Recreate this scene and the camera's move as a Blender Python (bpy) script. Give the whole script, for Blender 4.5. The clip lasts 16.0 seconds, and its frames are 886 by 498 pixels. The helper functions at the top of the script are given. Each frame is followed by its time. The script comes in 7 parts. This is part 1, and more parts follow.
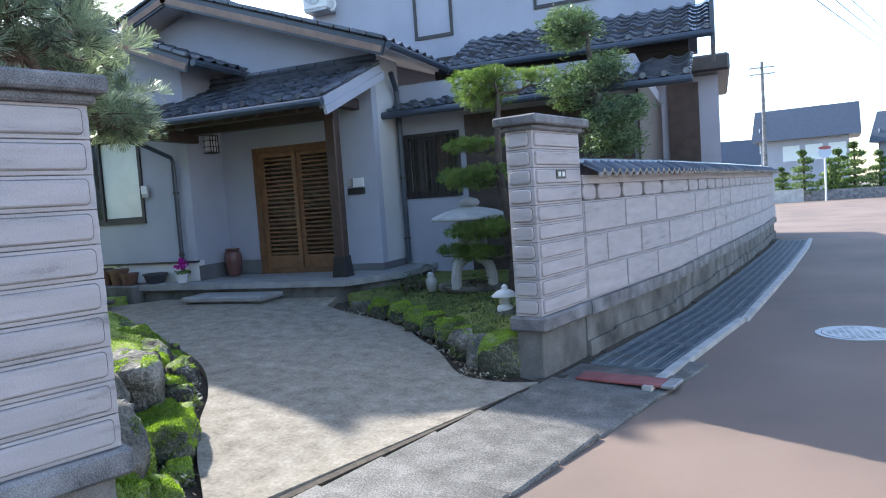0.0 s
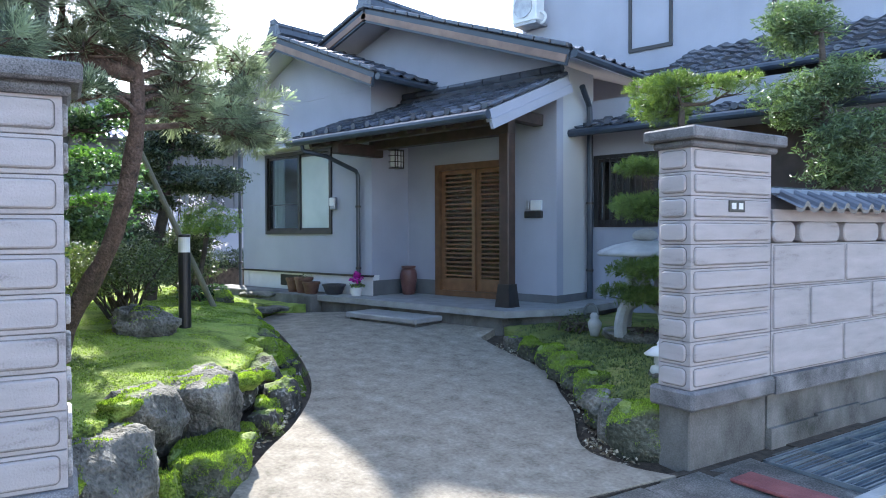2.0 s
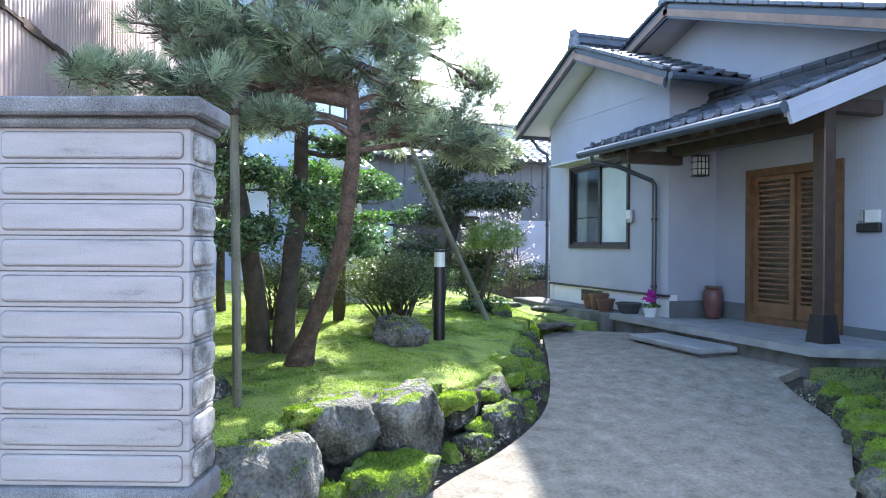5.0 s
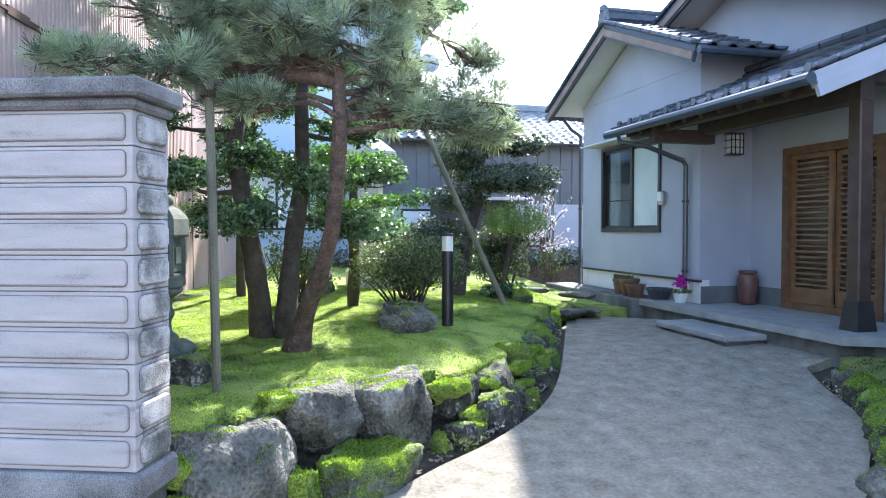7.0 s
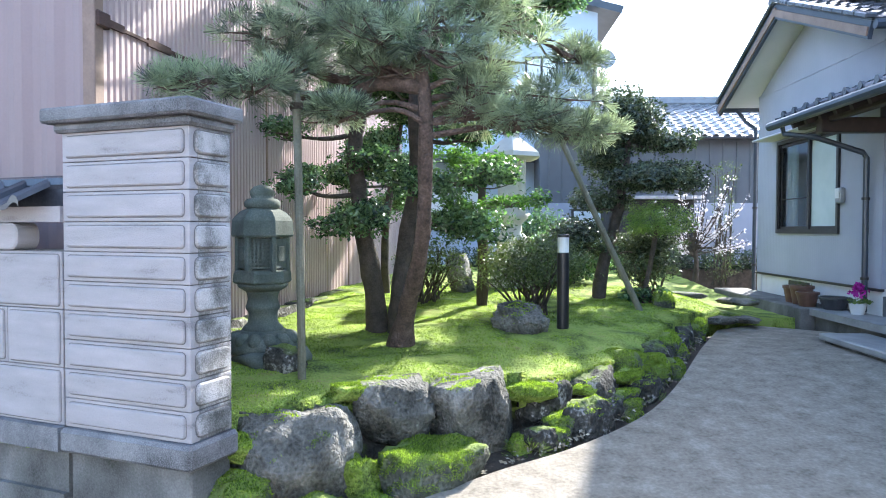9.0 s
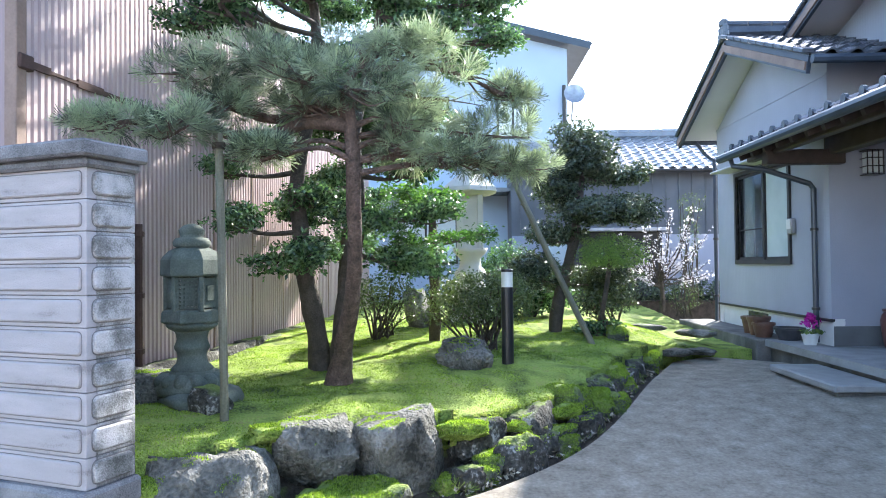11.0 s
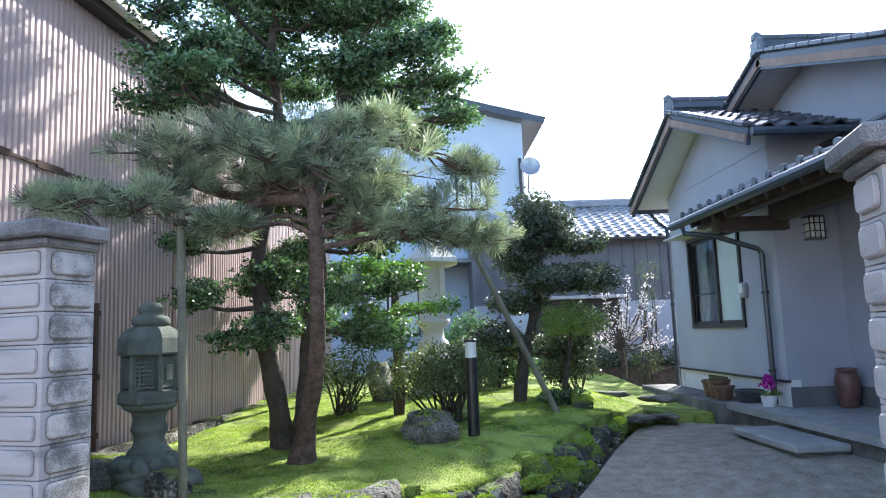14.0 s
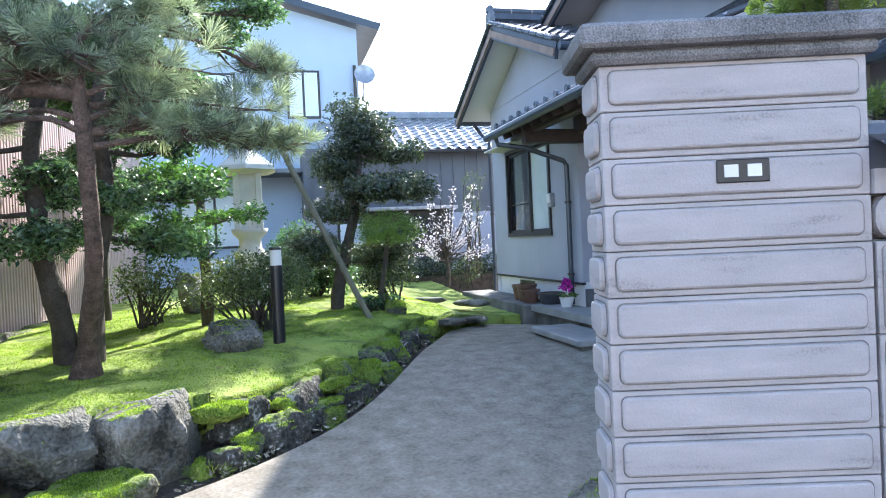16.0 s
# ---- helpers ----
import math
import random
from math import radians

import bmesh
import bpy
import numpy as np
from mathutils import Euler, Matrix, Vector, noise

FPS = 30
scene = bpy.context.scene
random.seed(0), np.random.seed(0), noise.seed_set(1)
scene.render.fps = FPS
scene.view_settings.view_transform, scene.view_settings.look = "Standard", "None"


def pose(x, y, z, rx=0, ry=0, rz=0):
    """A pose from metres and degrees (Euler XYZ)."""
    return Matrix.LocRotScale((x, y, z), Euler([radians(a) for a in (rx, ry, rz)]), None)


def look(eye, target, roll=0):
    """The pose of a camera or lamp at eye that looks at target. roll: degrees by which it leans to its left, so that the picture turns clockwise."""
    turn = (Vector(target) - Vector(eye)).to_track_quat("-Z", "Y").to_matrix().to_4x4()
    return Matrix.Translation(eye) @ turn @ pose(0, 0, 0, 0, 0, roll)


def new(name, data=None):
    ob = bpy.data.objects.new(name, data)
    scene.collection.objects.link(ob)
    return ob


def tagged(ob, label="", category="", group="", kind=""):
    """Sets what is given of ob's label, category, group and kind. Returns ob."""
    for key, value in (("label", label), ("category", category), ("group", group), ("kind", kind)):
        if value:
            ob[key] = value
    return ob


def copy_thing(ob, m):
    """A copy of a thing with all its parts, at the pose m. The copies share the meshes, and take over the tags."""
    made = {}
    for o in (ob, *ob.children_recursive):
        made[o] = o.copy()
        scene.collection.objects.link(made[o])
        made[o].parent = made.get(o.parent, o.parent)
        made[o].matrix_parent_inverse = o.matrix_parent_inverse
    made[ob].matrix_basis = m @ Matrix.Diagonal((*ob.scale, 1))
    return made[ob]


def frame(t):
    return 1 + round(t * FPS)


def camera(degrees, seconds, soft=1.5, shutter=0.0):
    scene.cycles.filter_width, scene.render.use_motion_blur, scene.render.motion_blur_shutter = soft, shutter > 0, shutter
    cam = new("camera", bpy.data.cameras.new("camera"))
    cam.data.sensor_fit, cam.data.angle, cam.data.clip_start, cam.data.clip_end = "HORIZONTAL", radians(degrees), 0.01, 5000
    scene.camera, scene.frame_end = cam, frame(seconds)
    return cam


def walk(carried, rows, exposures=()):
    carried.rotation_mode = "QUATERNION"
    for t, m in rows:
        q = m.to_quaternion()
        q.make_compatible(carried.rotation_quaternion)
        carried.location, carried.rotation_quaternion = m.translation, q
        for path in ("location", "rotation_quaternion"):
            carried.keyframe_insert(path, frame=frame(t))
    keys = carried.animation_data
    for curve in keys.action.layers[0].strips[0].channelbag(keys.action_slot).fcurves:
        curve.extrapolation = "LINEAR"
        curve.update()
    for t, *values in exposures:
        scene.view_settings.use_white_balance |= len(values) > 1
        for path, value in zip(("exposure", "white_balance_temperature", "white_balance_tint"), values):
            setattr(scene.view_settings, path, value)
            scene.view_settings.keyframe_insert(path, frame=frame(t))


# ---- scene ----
cam = camera(65.2, 16.0, soft=1.0)
METRES, EYE, TILT, LEAN, TURN = 4.8, 1.5, 0.0, 0.0, 21.8
ROWS = [
    (0.0, 0.0, 0.0, 0.0, -0.27, -3.87, 4.01),
    (0.5, 0.0415, 0.0615, 0.0023, 7.02, -5.63, 3.31),
    (1.0, 0.0949, 0.1086, 0.0026, 13.53, -4.67, 2.25),
    (1.5, 0.1364, 0.1546, -0.0039, 16.62, -3.58, 1.3),
    (2.0, 0.1627, 0.2158, -0.0014, 19.84, -1.23, 0.21),
    (2.5, 0.2081, 0.2706, -0.0011, 25.17, -1.65, 0.87),
    (3.0, 0.2484, 0.3194, 0.0016, 25.73, -3.61, -0.53),
    (3.5, 0.2624, 0.3597, 0.0081, 23.59, -3.98, -1.81),
    (4.0, 0.2694, 0.3809, 0.0103, 28.63, -1.09, -0.81),
    (4.5, 0.2894, 0.3944, 0.0099, 45.6, 1.04, -0.37),
    (7.0, 0.3289, 0.5035, 0.0054, 54.19, -1.53, 0.02),
    (7.5, 0.3464, 0.543, 0.0051, 56.52, -0.56, 0.83),
    (8.0, 0.3851, 0.5789, 0.0061, 63.51, -1.0, 0.29),
    (10.5, 0.4397, 0.7164, 0.0081, 72.93, -1.65, -0.17),
    (11.0, 0.4408, 0.7332, 0.0118, 70.05, 1.19, 0.6),
    (11.5, 0.4394, 0.7368, 0.0107, 69.1, 3.54, 2.01),
    (12.0, 0.446, 0.73, 0.0102, 68.29, 7.31, 1.74),
    (12.5, 0.4476, 0.7233, 0.0073, 69.65, 9.08, 1.54),
    (13.0, 0.4479, 0.7215, 0.0109, 69.79, 9.43, 0.77),
    (13.5, 0.4495, 0.725, 0.0118, 68.01, 7.64, 1.42),
    (14.0, 0.4508, 0.7273, 0.0112, 66.96, 7.02, 2.11),
    (14.5, 0.4625, 0.7332, 0.0086, 66.6, 6.29, 2.76),
    (15.0, 0.466, 0.7375, 0.0075, 65.23, 4.41, 2.72),
    (15.5, 0.471, 0.7537, 0.0036, 61.29, 1.34, 3.15),
    (16.0, 0.4792, 0.7991, -0.0033, 54.44, -0.65, 2.59),
]
walk(cam, [(t, pose(0, 0, EYE, TILT, LEAN, TURN) @ pose(METRES * x, METRES * y, METRES * z, 90 + pitch, roll, yaw)) for t, x, y, z, yaw, pitch, roll in ROWS],
     exposures=[(0.0, 1.75, 6000, 10), (1.5, 2.05, 6000, 10), (2.5, 2.10, 5950, 10), (3.0, 2.10, 5950, 10), (3.5, 2.35, 5950, 10), (4.0, 2.35, 5950, 10), (7.0, 2.35, 6000, 10), (8.0, 2.35, 6000, 10), (11.5, 2.35, 6000, 10), (12.5, 1.80, 6050, 10), (13.0, 1.65, 6050, 10), (13.5, 1.65, 6050, 10), (14.0, 1.90, 6050, 10), (15.0, 2.05, 6050, 10), (16.0, 2.25, 6000, 10)])


# ---------------------------------------------------------------- world and light
SUN_EL, SUN_AZ = 33.0, (-0.87, 0.493)
world = bpy.data.worlds.new("world")
scene.world = world
world.use_nodes = True
wn = world.node_tree.nodes
sky = wn.new("ShaderNodeTexSky")
sky.sky_type = "NISHITA"
sky.sun_disc = False
sky.sun_elevation = radians(SUN_EL)
sky.sun_rotation = math.atan2(SUN_AZ[0], SUN_AZ[1])
sky.air_density, sky.dust_density, sky.ozone_density = 1.0, 1.0, 1.0
wn["Background"].inputs["Strength"].default_value = 0.15
world.node_tree.links.new(sky.outputs[0], wn["Background"].inputs[0])
sun_data = bpy.data.lights.new("sun", "SUN")
sun_data.energy, sun_data.angle, sun_data.color = 3.3, radians(0.9), (1.0, 0.93, 0.82)
sun = new("sun", sun_data)
sh = math.cos(radians(SUN_EL))
sun.matrix_world = look((SUN_AZ[0] * sh * 40, SUN_AZ[1] * sh * 40, math.sin(radians(SUN_EL)) * 40), (0, 0, 0))


# ---------------------------------------------------------------- materials
def material(name, stops, rough=0.8, scale=6.0, fine=90.0, fine_amount=0.35, bump=0.3, bump_dist=0.01, metal=0.0,
             spec=0.5, per_piece=0.0, object_random=True, top=None, ribs=None, stretch=None, relief=0.0):
    """A procedural surface: large noise runs through the colour stops, fine noise adds grain and relief.
    top: (colour, threshold, width) grows on faces that look upward. ribs: (axis, per metre, depth)."""
    m = bpy.data.materials.new(name)
    m.use_nodes = True
    nt = m.node_tree
    n, l = nt.nodes, nt.links
    bsdf = n["Principled BSDF"]
    bsdf.inputs["Roughness"].default_value = rough
    bsdf.inputs["Metallic"].default_value = metal
    bsdf.inputs["Specular IOR Level"].default_value = spec
    geo = n.new("ShaderNodeNewGeometry")
    big = n.new("ShaderNodeTexNoise")
    big.inputs["Scale"].default_value, big.inputs["Detail"].default_value = scale, 5
    spot = geo.outputs["Position"]
    if stretch:
        vm = n.new("ShaderNodeVectorMath")
        vm.operation = "MULTIPLY"
        l.new(spot, vm.inputs[0])
        vm.inputs[1].default_value = stretch
        spot = vm.outputs[0]
    l.new(spot, big.inputs["Vector"])
    small = n.new("ShaderNodeTexNoise")
    small.inputs["Scale"].default_value, small.inputs["Detail"].default_value = fine, 3
    l.new(geo.outputs["Position"], small.inputs["Vector"])
    ramp = n.new("ShaderNodeValToRGB")
    while len(ramp.color_ramp.elements) < len(stops):
        ramp.color_ramp.elements.new(0.5)
    for i, (p, c) in enumerate(stops):
        e = ramp.color_ramp.elements[i]
        e.position, e.color = p, (*c, 1)
    mixf = n.new("ShaderNodeMath")
    mixf.operation = "MULTIPLY_ADD"
    mixf.inputs[1].default_value = fine_amount
    l.new(small.outputs[0], mixf.inputs[0])
    add = n.new("ShaderNodeMath")
    add.operation = "SUBTRACT"
    l.new(big.outputs[0], add.inputs[0])
    add.inputs[1].default_value = fine_amount * 0.5
    l.new(add.outputs[0], mixf.inputs[2])
    value = mixf.outputs[0]
    if per_piece:
        if object_random:
            info = n.new("ShaderNodeObjectInfo")
            rnd = info.outputs["Random"]
        else:
            rnd = geo.outputs["Random Per Island"]
        a = n.new("ShaderNodeMath")
        a.operation = "MULTIPLY_ADD"
        l.new(rnd, a.inputs[0])
        a.inputs[1].default_value = per_piece
        b = n.new("ShaderNodeMath")
        b.operation = "SUBTRACT"
        l.new(value, b.inputs[0])
        b.inputs[1].default_value = per_piece * 0.5
        l.new(b.outputs[0], a.inputs[2])
        value = a.outputs[0]
    l.new(value, ramp.inputs[0])
    colour = ramp.outputs[0]
    if top:
        sep = n.new("ShaderNodeSeparateXYZ")
        l.new(geo.outputs["Normal"], sep.inputs[0])
        patch = n.new("ShaderNodeTexNoise")
        patch.inputs["Scale"].default_value, patch.inputs["Detail"].default_value = 3.5, 4
        l.new(geo.outputs["Position"], patch.inputs["Vector"])
        s = n.new("ShaderNodeMath")
        s.operation = "MULTIPLY_ADD"
        l.new(patch.outputs[0], s.inputs[0])
        s.inputs[1].default_value = 1.6
        l.new(sep.outputs[2], s.inputs[2])
        mr = n.new("ShaderNodeMapRange")
        l.new(s.outputs[0], mr.inputs[0])
        mr.inputs[1].default_value, mr.inputs[2].default_value = top[1], top[1] + top[2]
        mix = n.new("ShaderNodeMixRGB")
        l.new(mr.outputs[0], mix.inputs[0])
        l.new(colour, mix.inputs[1])
        mix.inputs[2].default_value = (*top[0], 1)
        colour = mix.outputs[0]
    l.new(colour, bsdf.inputs["Base Color"])
    bp = n.new("ShaderNodeBump")
    bp.inputs["Strength"].default_value, bp.inputs["Distance"].default_value = bump, bump_dist
    height = small.outputs[0]
    if ribs:
        wave = n.new("ShaderNodeTexWave")
        wave.bands_direction = ribs[0]
        wave.inputs["Scale"].default_value = ribs[1]
        wave.inputs["Distortion"].default_value = 0.4
        l.new(geo.outputs["Position"], wave.inputs["Vector"])
        mm = n.new("ShaderNodeMath")
        mm.operation = "MULTIPLY_ADD"
        mm.inputs[1].default_value = ribs[2]
        l.new(wave.outputs[0], mm.inputs[0])
        l.new(small.outputs[0], mm.inputs[2])
        height = mm.outputs[0]
    if relief:
        rr = n.new("ShaderNodeMath")
        rr.operation = "MULTIPLY_ADD"
        rr.inputs[1].default_value = relief
        l.new(big.outputs[0], rr.inputs[0])
        l.new(height, rr.inputs[2])
        height = rr.outputs[0]
    l.new(height, bp.inputs["Height"])
    l.new(bp.outputs[0], bsdf.inputs["Normal"])
    return m


def foliage(name, dark, light, rough=0.45, trans=0.35, spec=0.5, through_tint=(1.3, 1.5, 0.6)):
    """Leaf surface: gloss on top, light passing through from behind."""
    m = material(name, [(0.2, dark), (0.8, light)], rough, 2.0, 40.0, 0.2, 0.1, 0.002, per_piece=0.7, object_random=False, spec=spec)
    n, l = m.node_tree.nodes, m.node_tree.links
    bsdf = n["Principled BSDF"]
    tr = n.new("ShaderNodeBsdfTranslucent")
    src = bsdf.inputs["Base Color"].links[0].from_socket
    boost = n.new("ShaderNodeMixRGB")
    boost.blend_type = "MULTIPLY"
    boost.inputs[0].default_value = 1.0
    l.new(src, boost.inputs[1])
    boost.inputs[2].default_value = (*through_tint, 1)
    l.new(boost.outputs[0], tr.inputs[0])
    mix = n.new("ShaderNodeMixShader")
    mix.inputs[0].default_value = trans
    l.new(bsdf.outputs[0], mix.inputs[1])
    l.new(tr.outputs[0], mix.inputs[2])
    l.new(mix.outputs[0], n["Material Output"].inputs[0])
    return m


def glass(name, tint, rough=0.03):
    m = bpy.data.materials.new(name)
    m.use_nodes = True
    b = m.node_tree.nodes["Principled BSDF"]
    b.inputs["Base Color"].default_value = (*tint, 1)
    b.inputs["Roughness"].default_value = rough
    b.inputs["Transmission Weight"].default_value = 1.0
    b.inputs["IOR"].default_value = 1.45
    return m


M_SIDING = material("siding", [(0.25, (0.34, 0.348, 0.405)), (0.75, (0.41, 0.42, 0.485))], 0.85, 1.5, 60, 0.15, 0.25, 0.006, ribs=("X", 6.0, 0.6))
M_SIDING_PALE = material("siding_pale", [(0.25, (0.5, 0.5, 0.5)), (0.75, (0.58, 0.58, 0.57))], 0.8, 1.2, 60, 0.12, 0.15, 0.005)
M_SOFFIT = material("soffit", [(0.3, (0.53, 0.53, 0.57)), (0.7, (0.6, 0.6, 0.64))], 0.7, 2, 50, 0.1, 0.1, 0.003)
M_SKIRT = material("skirting", [(0.3, (0.1, 0.105, 0.11)), (0.7, (0.16, 0.165, 0.17))], 0.8, 3, 80, 0.3)
M_TILE = material("roof_tile", [(0.2, (0.035, 0.04, 0.052)), (0.8, (0.1, 0.108, 0.13))], 0.26, 3, 60, 0.25, 0.08, 0.003, per_piece=0.5, spec=0.7)
M_TILE_JOINED = material("roof_tile_joined", [(0.2, (0.035, 0.04, 0.052)), (0.8, (0.1, 0.108, 0.13))], 0.26, 3, 60, 0.25, 0.08, 0.003, per_piece=0.5, object_random=False, spec=0.7)
M_TILE_GREY = material("grey_roof_tile", [(0.2, (0.16, 0.17, 0.19)), (0.8, (0.34, 0.35, 0.37))], 0.3, 2, 60, 0.3, 0.08, 0.003, per_piece=0.5, object_random=False, spec=0.7)
M_DARK = material("dark_metal", [(0.3, (0.025, 0.022, 0.022)), (0.7, (0.045, 0.04, 0.04))], 0.4, 6, 90, 0.2, 0.1, 0.002)
M_GUTTER = material("gutter_blue_black", [(0.3, (0.035, 0.045, 0.065)), (0.7, (0.055, 0.068, 0.09))], 0.3, 5, 90, 0.2, 0.05, 0.002)
M_BROWN = material("brown_fascia", [(0.3, (0.2, 0.13, 0.1)), (0.7, (0.3, 0.2, 0.15))], 0.6, 6, 60, 0.3, 0.2, 0.004)
M_WOOD = material("cedar_door", [(0.25, (0.12, 0.058, 0.027)), (0.75, (0.235, 0.118, 0.055))], 0.5, 9, 120, 0.4, 0.15, 0.003, per_piece=0.25)
M_POST = material("dark_post_wood", [(0.25, (0.045, 0.028, 0.022)), (0.75, (0.1, 0.06, 0.045))], 0.45, 7, 100, 0.4, 0.2, 0.003)
M_BEAM = material("beam_wood", [(0.25, (0.04, 0.028, 0.024)), (0.75, (0.085, 0.06, 0.05))], 0.6, 7, 100, 0.4, 0.2, 0.003)
M_CONC = material("drive_concrete", [(0.22, (0.18, 0.157, 0.124)), (0.43, (0.258, 0.226, 0.18)), (0.56, (0.292, 0.257, 0.206)), (0.78, (0.38, 0.338, 0.278))], 0.9, 7, 38, 0.75, 1.0, 0.006, spec=0.2)
M_SLAB = material("pavement_slab", [(0.25, (0.06, 0.057, 0.05)), (0.5, (0.12, 0.113, 0.101)), (0.75, (0.21, 0.2, 0.182))], 0.65, 5, 85, 1.2, 0.8, 0.006)
M_PORCH = material("porch_stone", [(0.25, (0.24, 0.24, 0.235)), (0.5, (0.32, 0.32, 0.315)), (0.75, (0.4, 0.4, 0.395))], 0.5, 5, 160, 0.6, 0.2, 0.003)
M_FOOT = material("footing_concrete", [(0.28, (0.05, 0.052, 0.042)), (0.42, (0.11, 0.106, 0.098)), (0.58, (0.165, 0.16, 0.15)), (0.75, (0.25, 0.242, 0.228))], 0.9, 3.5, 90, 0.35, 0.5, 0.008, stretch=(1, 1, 0.7))
M_LEDGE = material("granite_ledge", [(0.2, (0.06, 0.06, 0.06)), (0.5, (0.18, 0.175, 0.18)), (0.85, (0.35, 0.34, 0.34))], 0.8, 5, 170, 1.0, 0.3, 0.004)
M_BLOCK = material("pinkish_block", [(0.2, (0.25, 0.23, 0.226)), (0.36, (0.39, 0.36, 0.357)), (0.55, (0.43, 0.395, 0.395)), (0.85, (0.5, 0.46, 0.465))], 0.88, 3.2, 130, 0.35, 0.6, 0.005, per_piece=0.12, stretch=(1, 1, 5), relief=0.6)
M_BLOCKSIDE = material("weathered_block", [(0.3, (0.1, 0.1, 0.09)), (0.45, (0.24, 0.232, 0.22)), (0.58, (0.44, 0.42, 0.41)), (0.72, (0.56, 0.53, 0.525))], 0.9, 7, 120, 0.4, 0.7, 0.006, per_piece=0.15, relief=0.6)
M_GROOVE = material("dirty_groove", [(0.3, (0.13, 0.12, 0.116)), (0.7, (0.26, 0.242, 0.236))], 0.95, 7, 120, 0.5)
M_JOINT = material("mortar", [(0.3, (0.12, 0.112, 0.11)), (0.7, (0.22, 0.206, 0.202))], 0.95, 5, 120, 0.4)
M_ROAD = material("stained_asphalt", [(0.2, (0.11, 0.084, 0.07)), (0.5, (0.185, 0.13, 0.1)), (0.8, (0.24, 0.178, 0.14))], 0.78, 0.45, 160, 0.3, 0.4, 0.004)
M_GROUND = material("earth", [(0.3, (0.12, 0.1, 0.075)), (0.7, (0.2, 0.18, 0.14))], 0.95, 0.6, 20, 0.3)
M_GRATE = material("galvanised_grate", [(0.3, (0.17, 0.2, 0.22)), (0.7, (0.3, 0.33, 0.35))], 0.45, 7, 90, 0.3, 0.1, 0.002, metal=0.3)
M_GRATEDARK = material("dull_grate_steel", [(0.3, (0.09, 0.12, 0.15)), (0.7, (0.16, 0.2, 0.24))], 0.5, 7, 90, 0.3, 0.1, 0.002, metal=0.2)
M_RED = material("red_paint", [(0.25, (0.22, 0.06, 0.06)), (0.75, (0.36, 0.12, 0.11))], 0.6, 8, 80, 0.5)
M_STEEL = material("worn_steel", [(0.3, (0.3, 0.3, 0.31)), (0.7, (0.45, 0.45, 0.46))], 0.45, 8, 90, 0.4, metal=0.8)
M_WHITE = material("white_line", [(0.3, (0.36, 0.355, 0.34)), (0.7, (0.52, 0.51, 0.49))], 0.8, 5, 90, 0.4)
# browner moss than the lawn's, also darkened for the shade over its bed
M_MOSS_OLIVE_SHADED = material("olive_shaded_moss", [(0.2, (0.05, 0.06, 0.02)), (0.42, (0.12, 0.15, 0.03)), (0.58, (0.2, 0.23, 0.05)), (0.78, (0.25, 0.2, 0.09))], 0.95, 3.2, 55, 0.6, 1.0, 0.03)
M_MOSS = material("moss", [(0.26, (0.06, 0.085, 0.02)), (0.42, (0.2, 0.27, 0.045)), (0.6, (0.34, 0.44, 0.08)), (0.8, (0.33, 0.28, 0.11))], 0.95, 4.0, 60, 0.6, 1.0, 0.03, relief=2.5)
M_SPRIG = foliage("moss_sprig", (0.08, 0.13, 0.02), (0.4, 0.52, 0.09), 0.8, 0.42, 0.2)
M_ROCK = material("garden_rock", [(0.3, (0.03, 0.03, 0.022)), (0.42, (0.1, 0.096, 0.079)), (0.55, (0.18, 0.172, 0.147)), (0.74, (0.34, 0.325, 0.29))], 0.88, 3.6, 45, 0.45, 1.0, 0.035, top=((0.15, 0.2, 0.04), 1.9, 0.16), relief=2.6)
M_ROCKDARK = material("dark_lichened_rock", [(0.22, (0.018, 0.017, 0.013)), (0.45, (0.055, 0.052, 0.042)), (0.6, (0.105, 0.1, 0.085)), (0.72, (0.4, 0.385, 0.35))], 0.9, 7, 40, 0.8, 1.0, 0.03, top=((0.15, 0.2, 0.04), 1.6, 0.25), relief=2.0)
M_ROCKMOSS = material("mossy_rock", [(0.2, (0.025, 0.028, 0.018)), (0.5, (0.08, 0.085, 0.06)), (0.85, (0.24, 0.24, 0.2))], 0.9, 5, 40, 0.7, 1.0, 0.03, top=((0.2, 0.26, 0.05), 0.95, 0.6))
M_LANTERN = material("old_lantern_stone", [(0.2, (0.06, 0.075, 0.06)), (0.55, (0.13, 0.15, 0.125)), (0.85, (0.23, 0.25, 0.21))], 0.9, 6, 90, 0.5, 0.5, 0.006)
M_PALESTONE = material("pale_lantern_stone", [(0.2, (0.3, 0.3, 0.3)), (0.8, (0.52, 0.52, 0.51))], 0.85, 6, 120, 0.5, 0.3, 0.004)
M_CREAM = material("cream_stone", [(0.2, (0.55, 0.52, 0.46)), (0.8, (0.72, 0.69, 0.62))], 0.8, 5, 90, 0.4, 0.3, 0.004)
M_BARK = material("pine_bark", [(0.2, (0.05, 0.035, 0.028)), (0.55, (0.13, 0.085, 0.065)), (0.85, (0.22, 0.15, 0.12))], 0.95, 14, 60, 0.7, 1.0, 0.02)
M_BARKDARK = material("dark_bark", [(0.2, (0.035, 0.028, 0.022)), (0.8, (0.12, 0.095, 0.075))], 0.95, 12, 70, 0.6, 0.8, 0.012)
M_STAKE = material("weathered_pole", [(0.2, (0.11, 0.105, 0.075)), (0.8, (0.25, 0.24, 0.175))], 0.9, 12, 70, 0.5, 0.4, 0.004, stretch=(1, 1, 0.3))
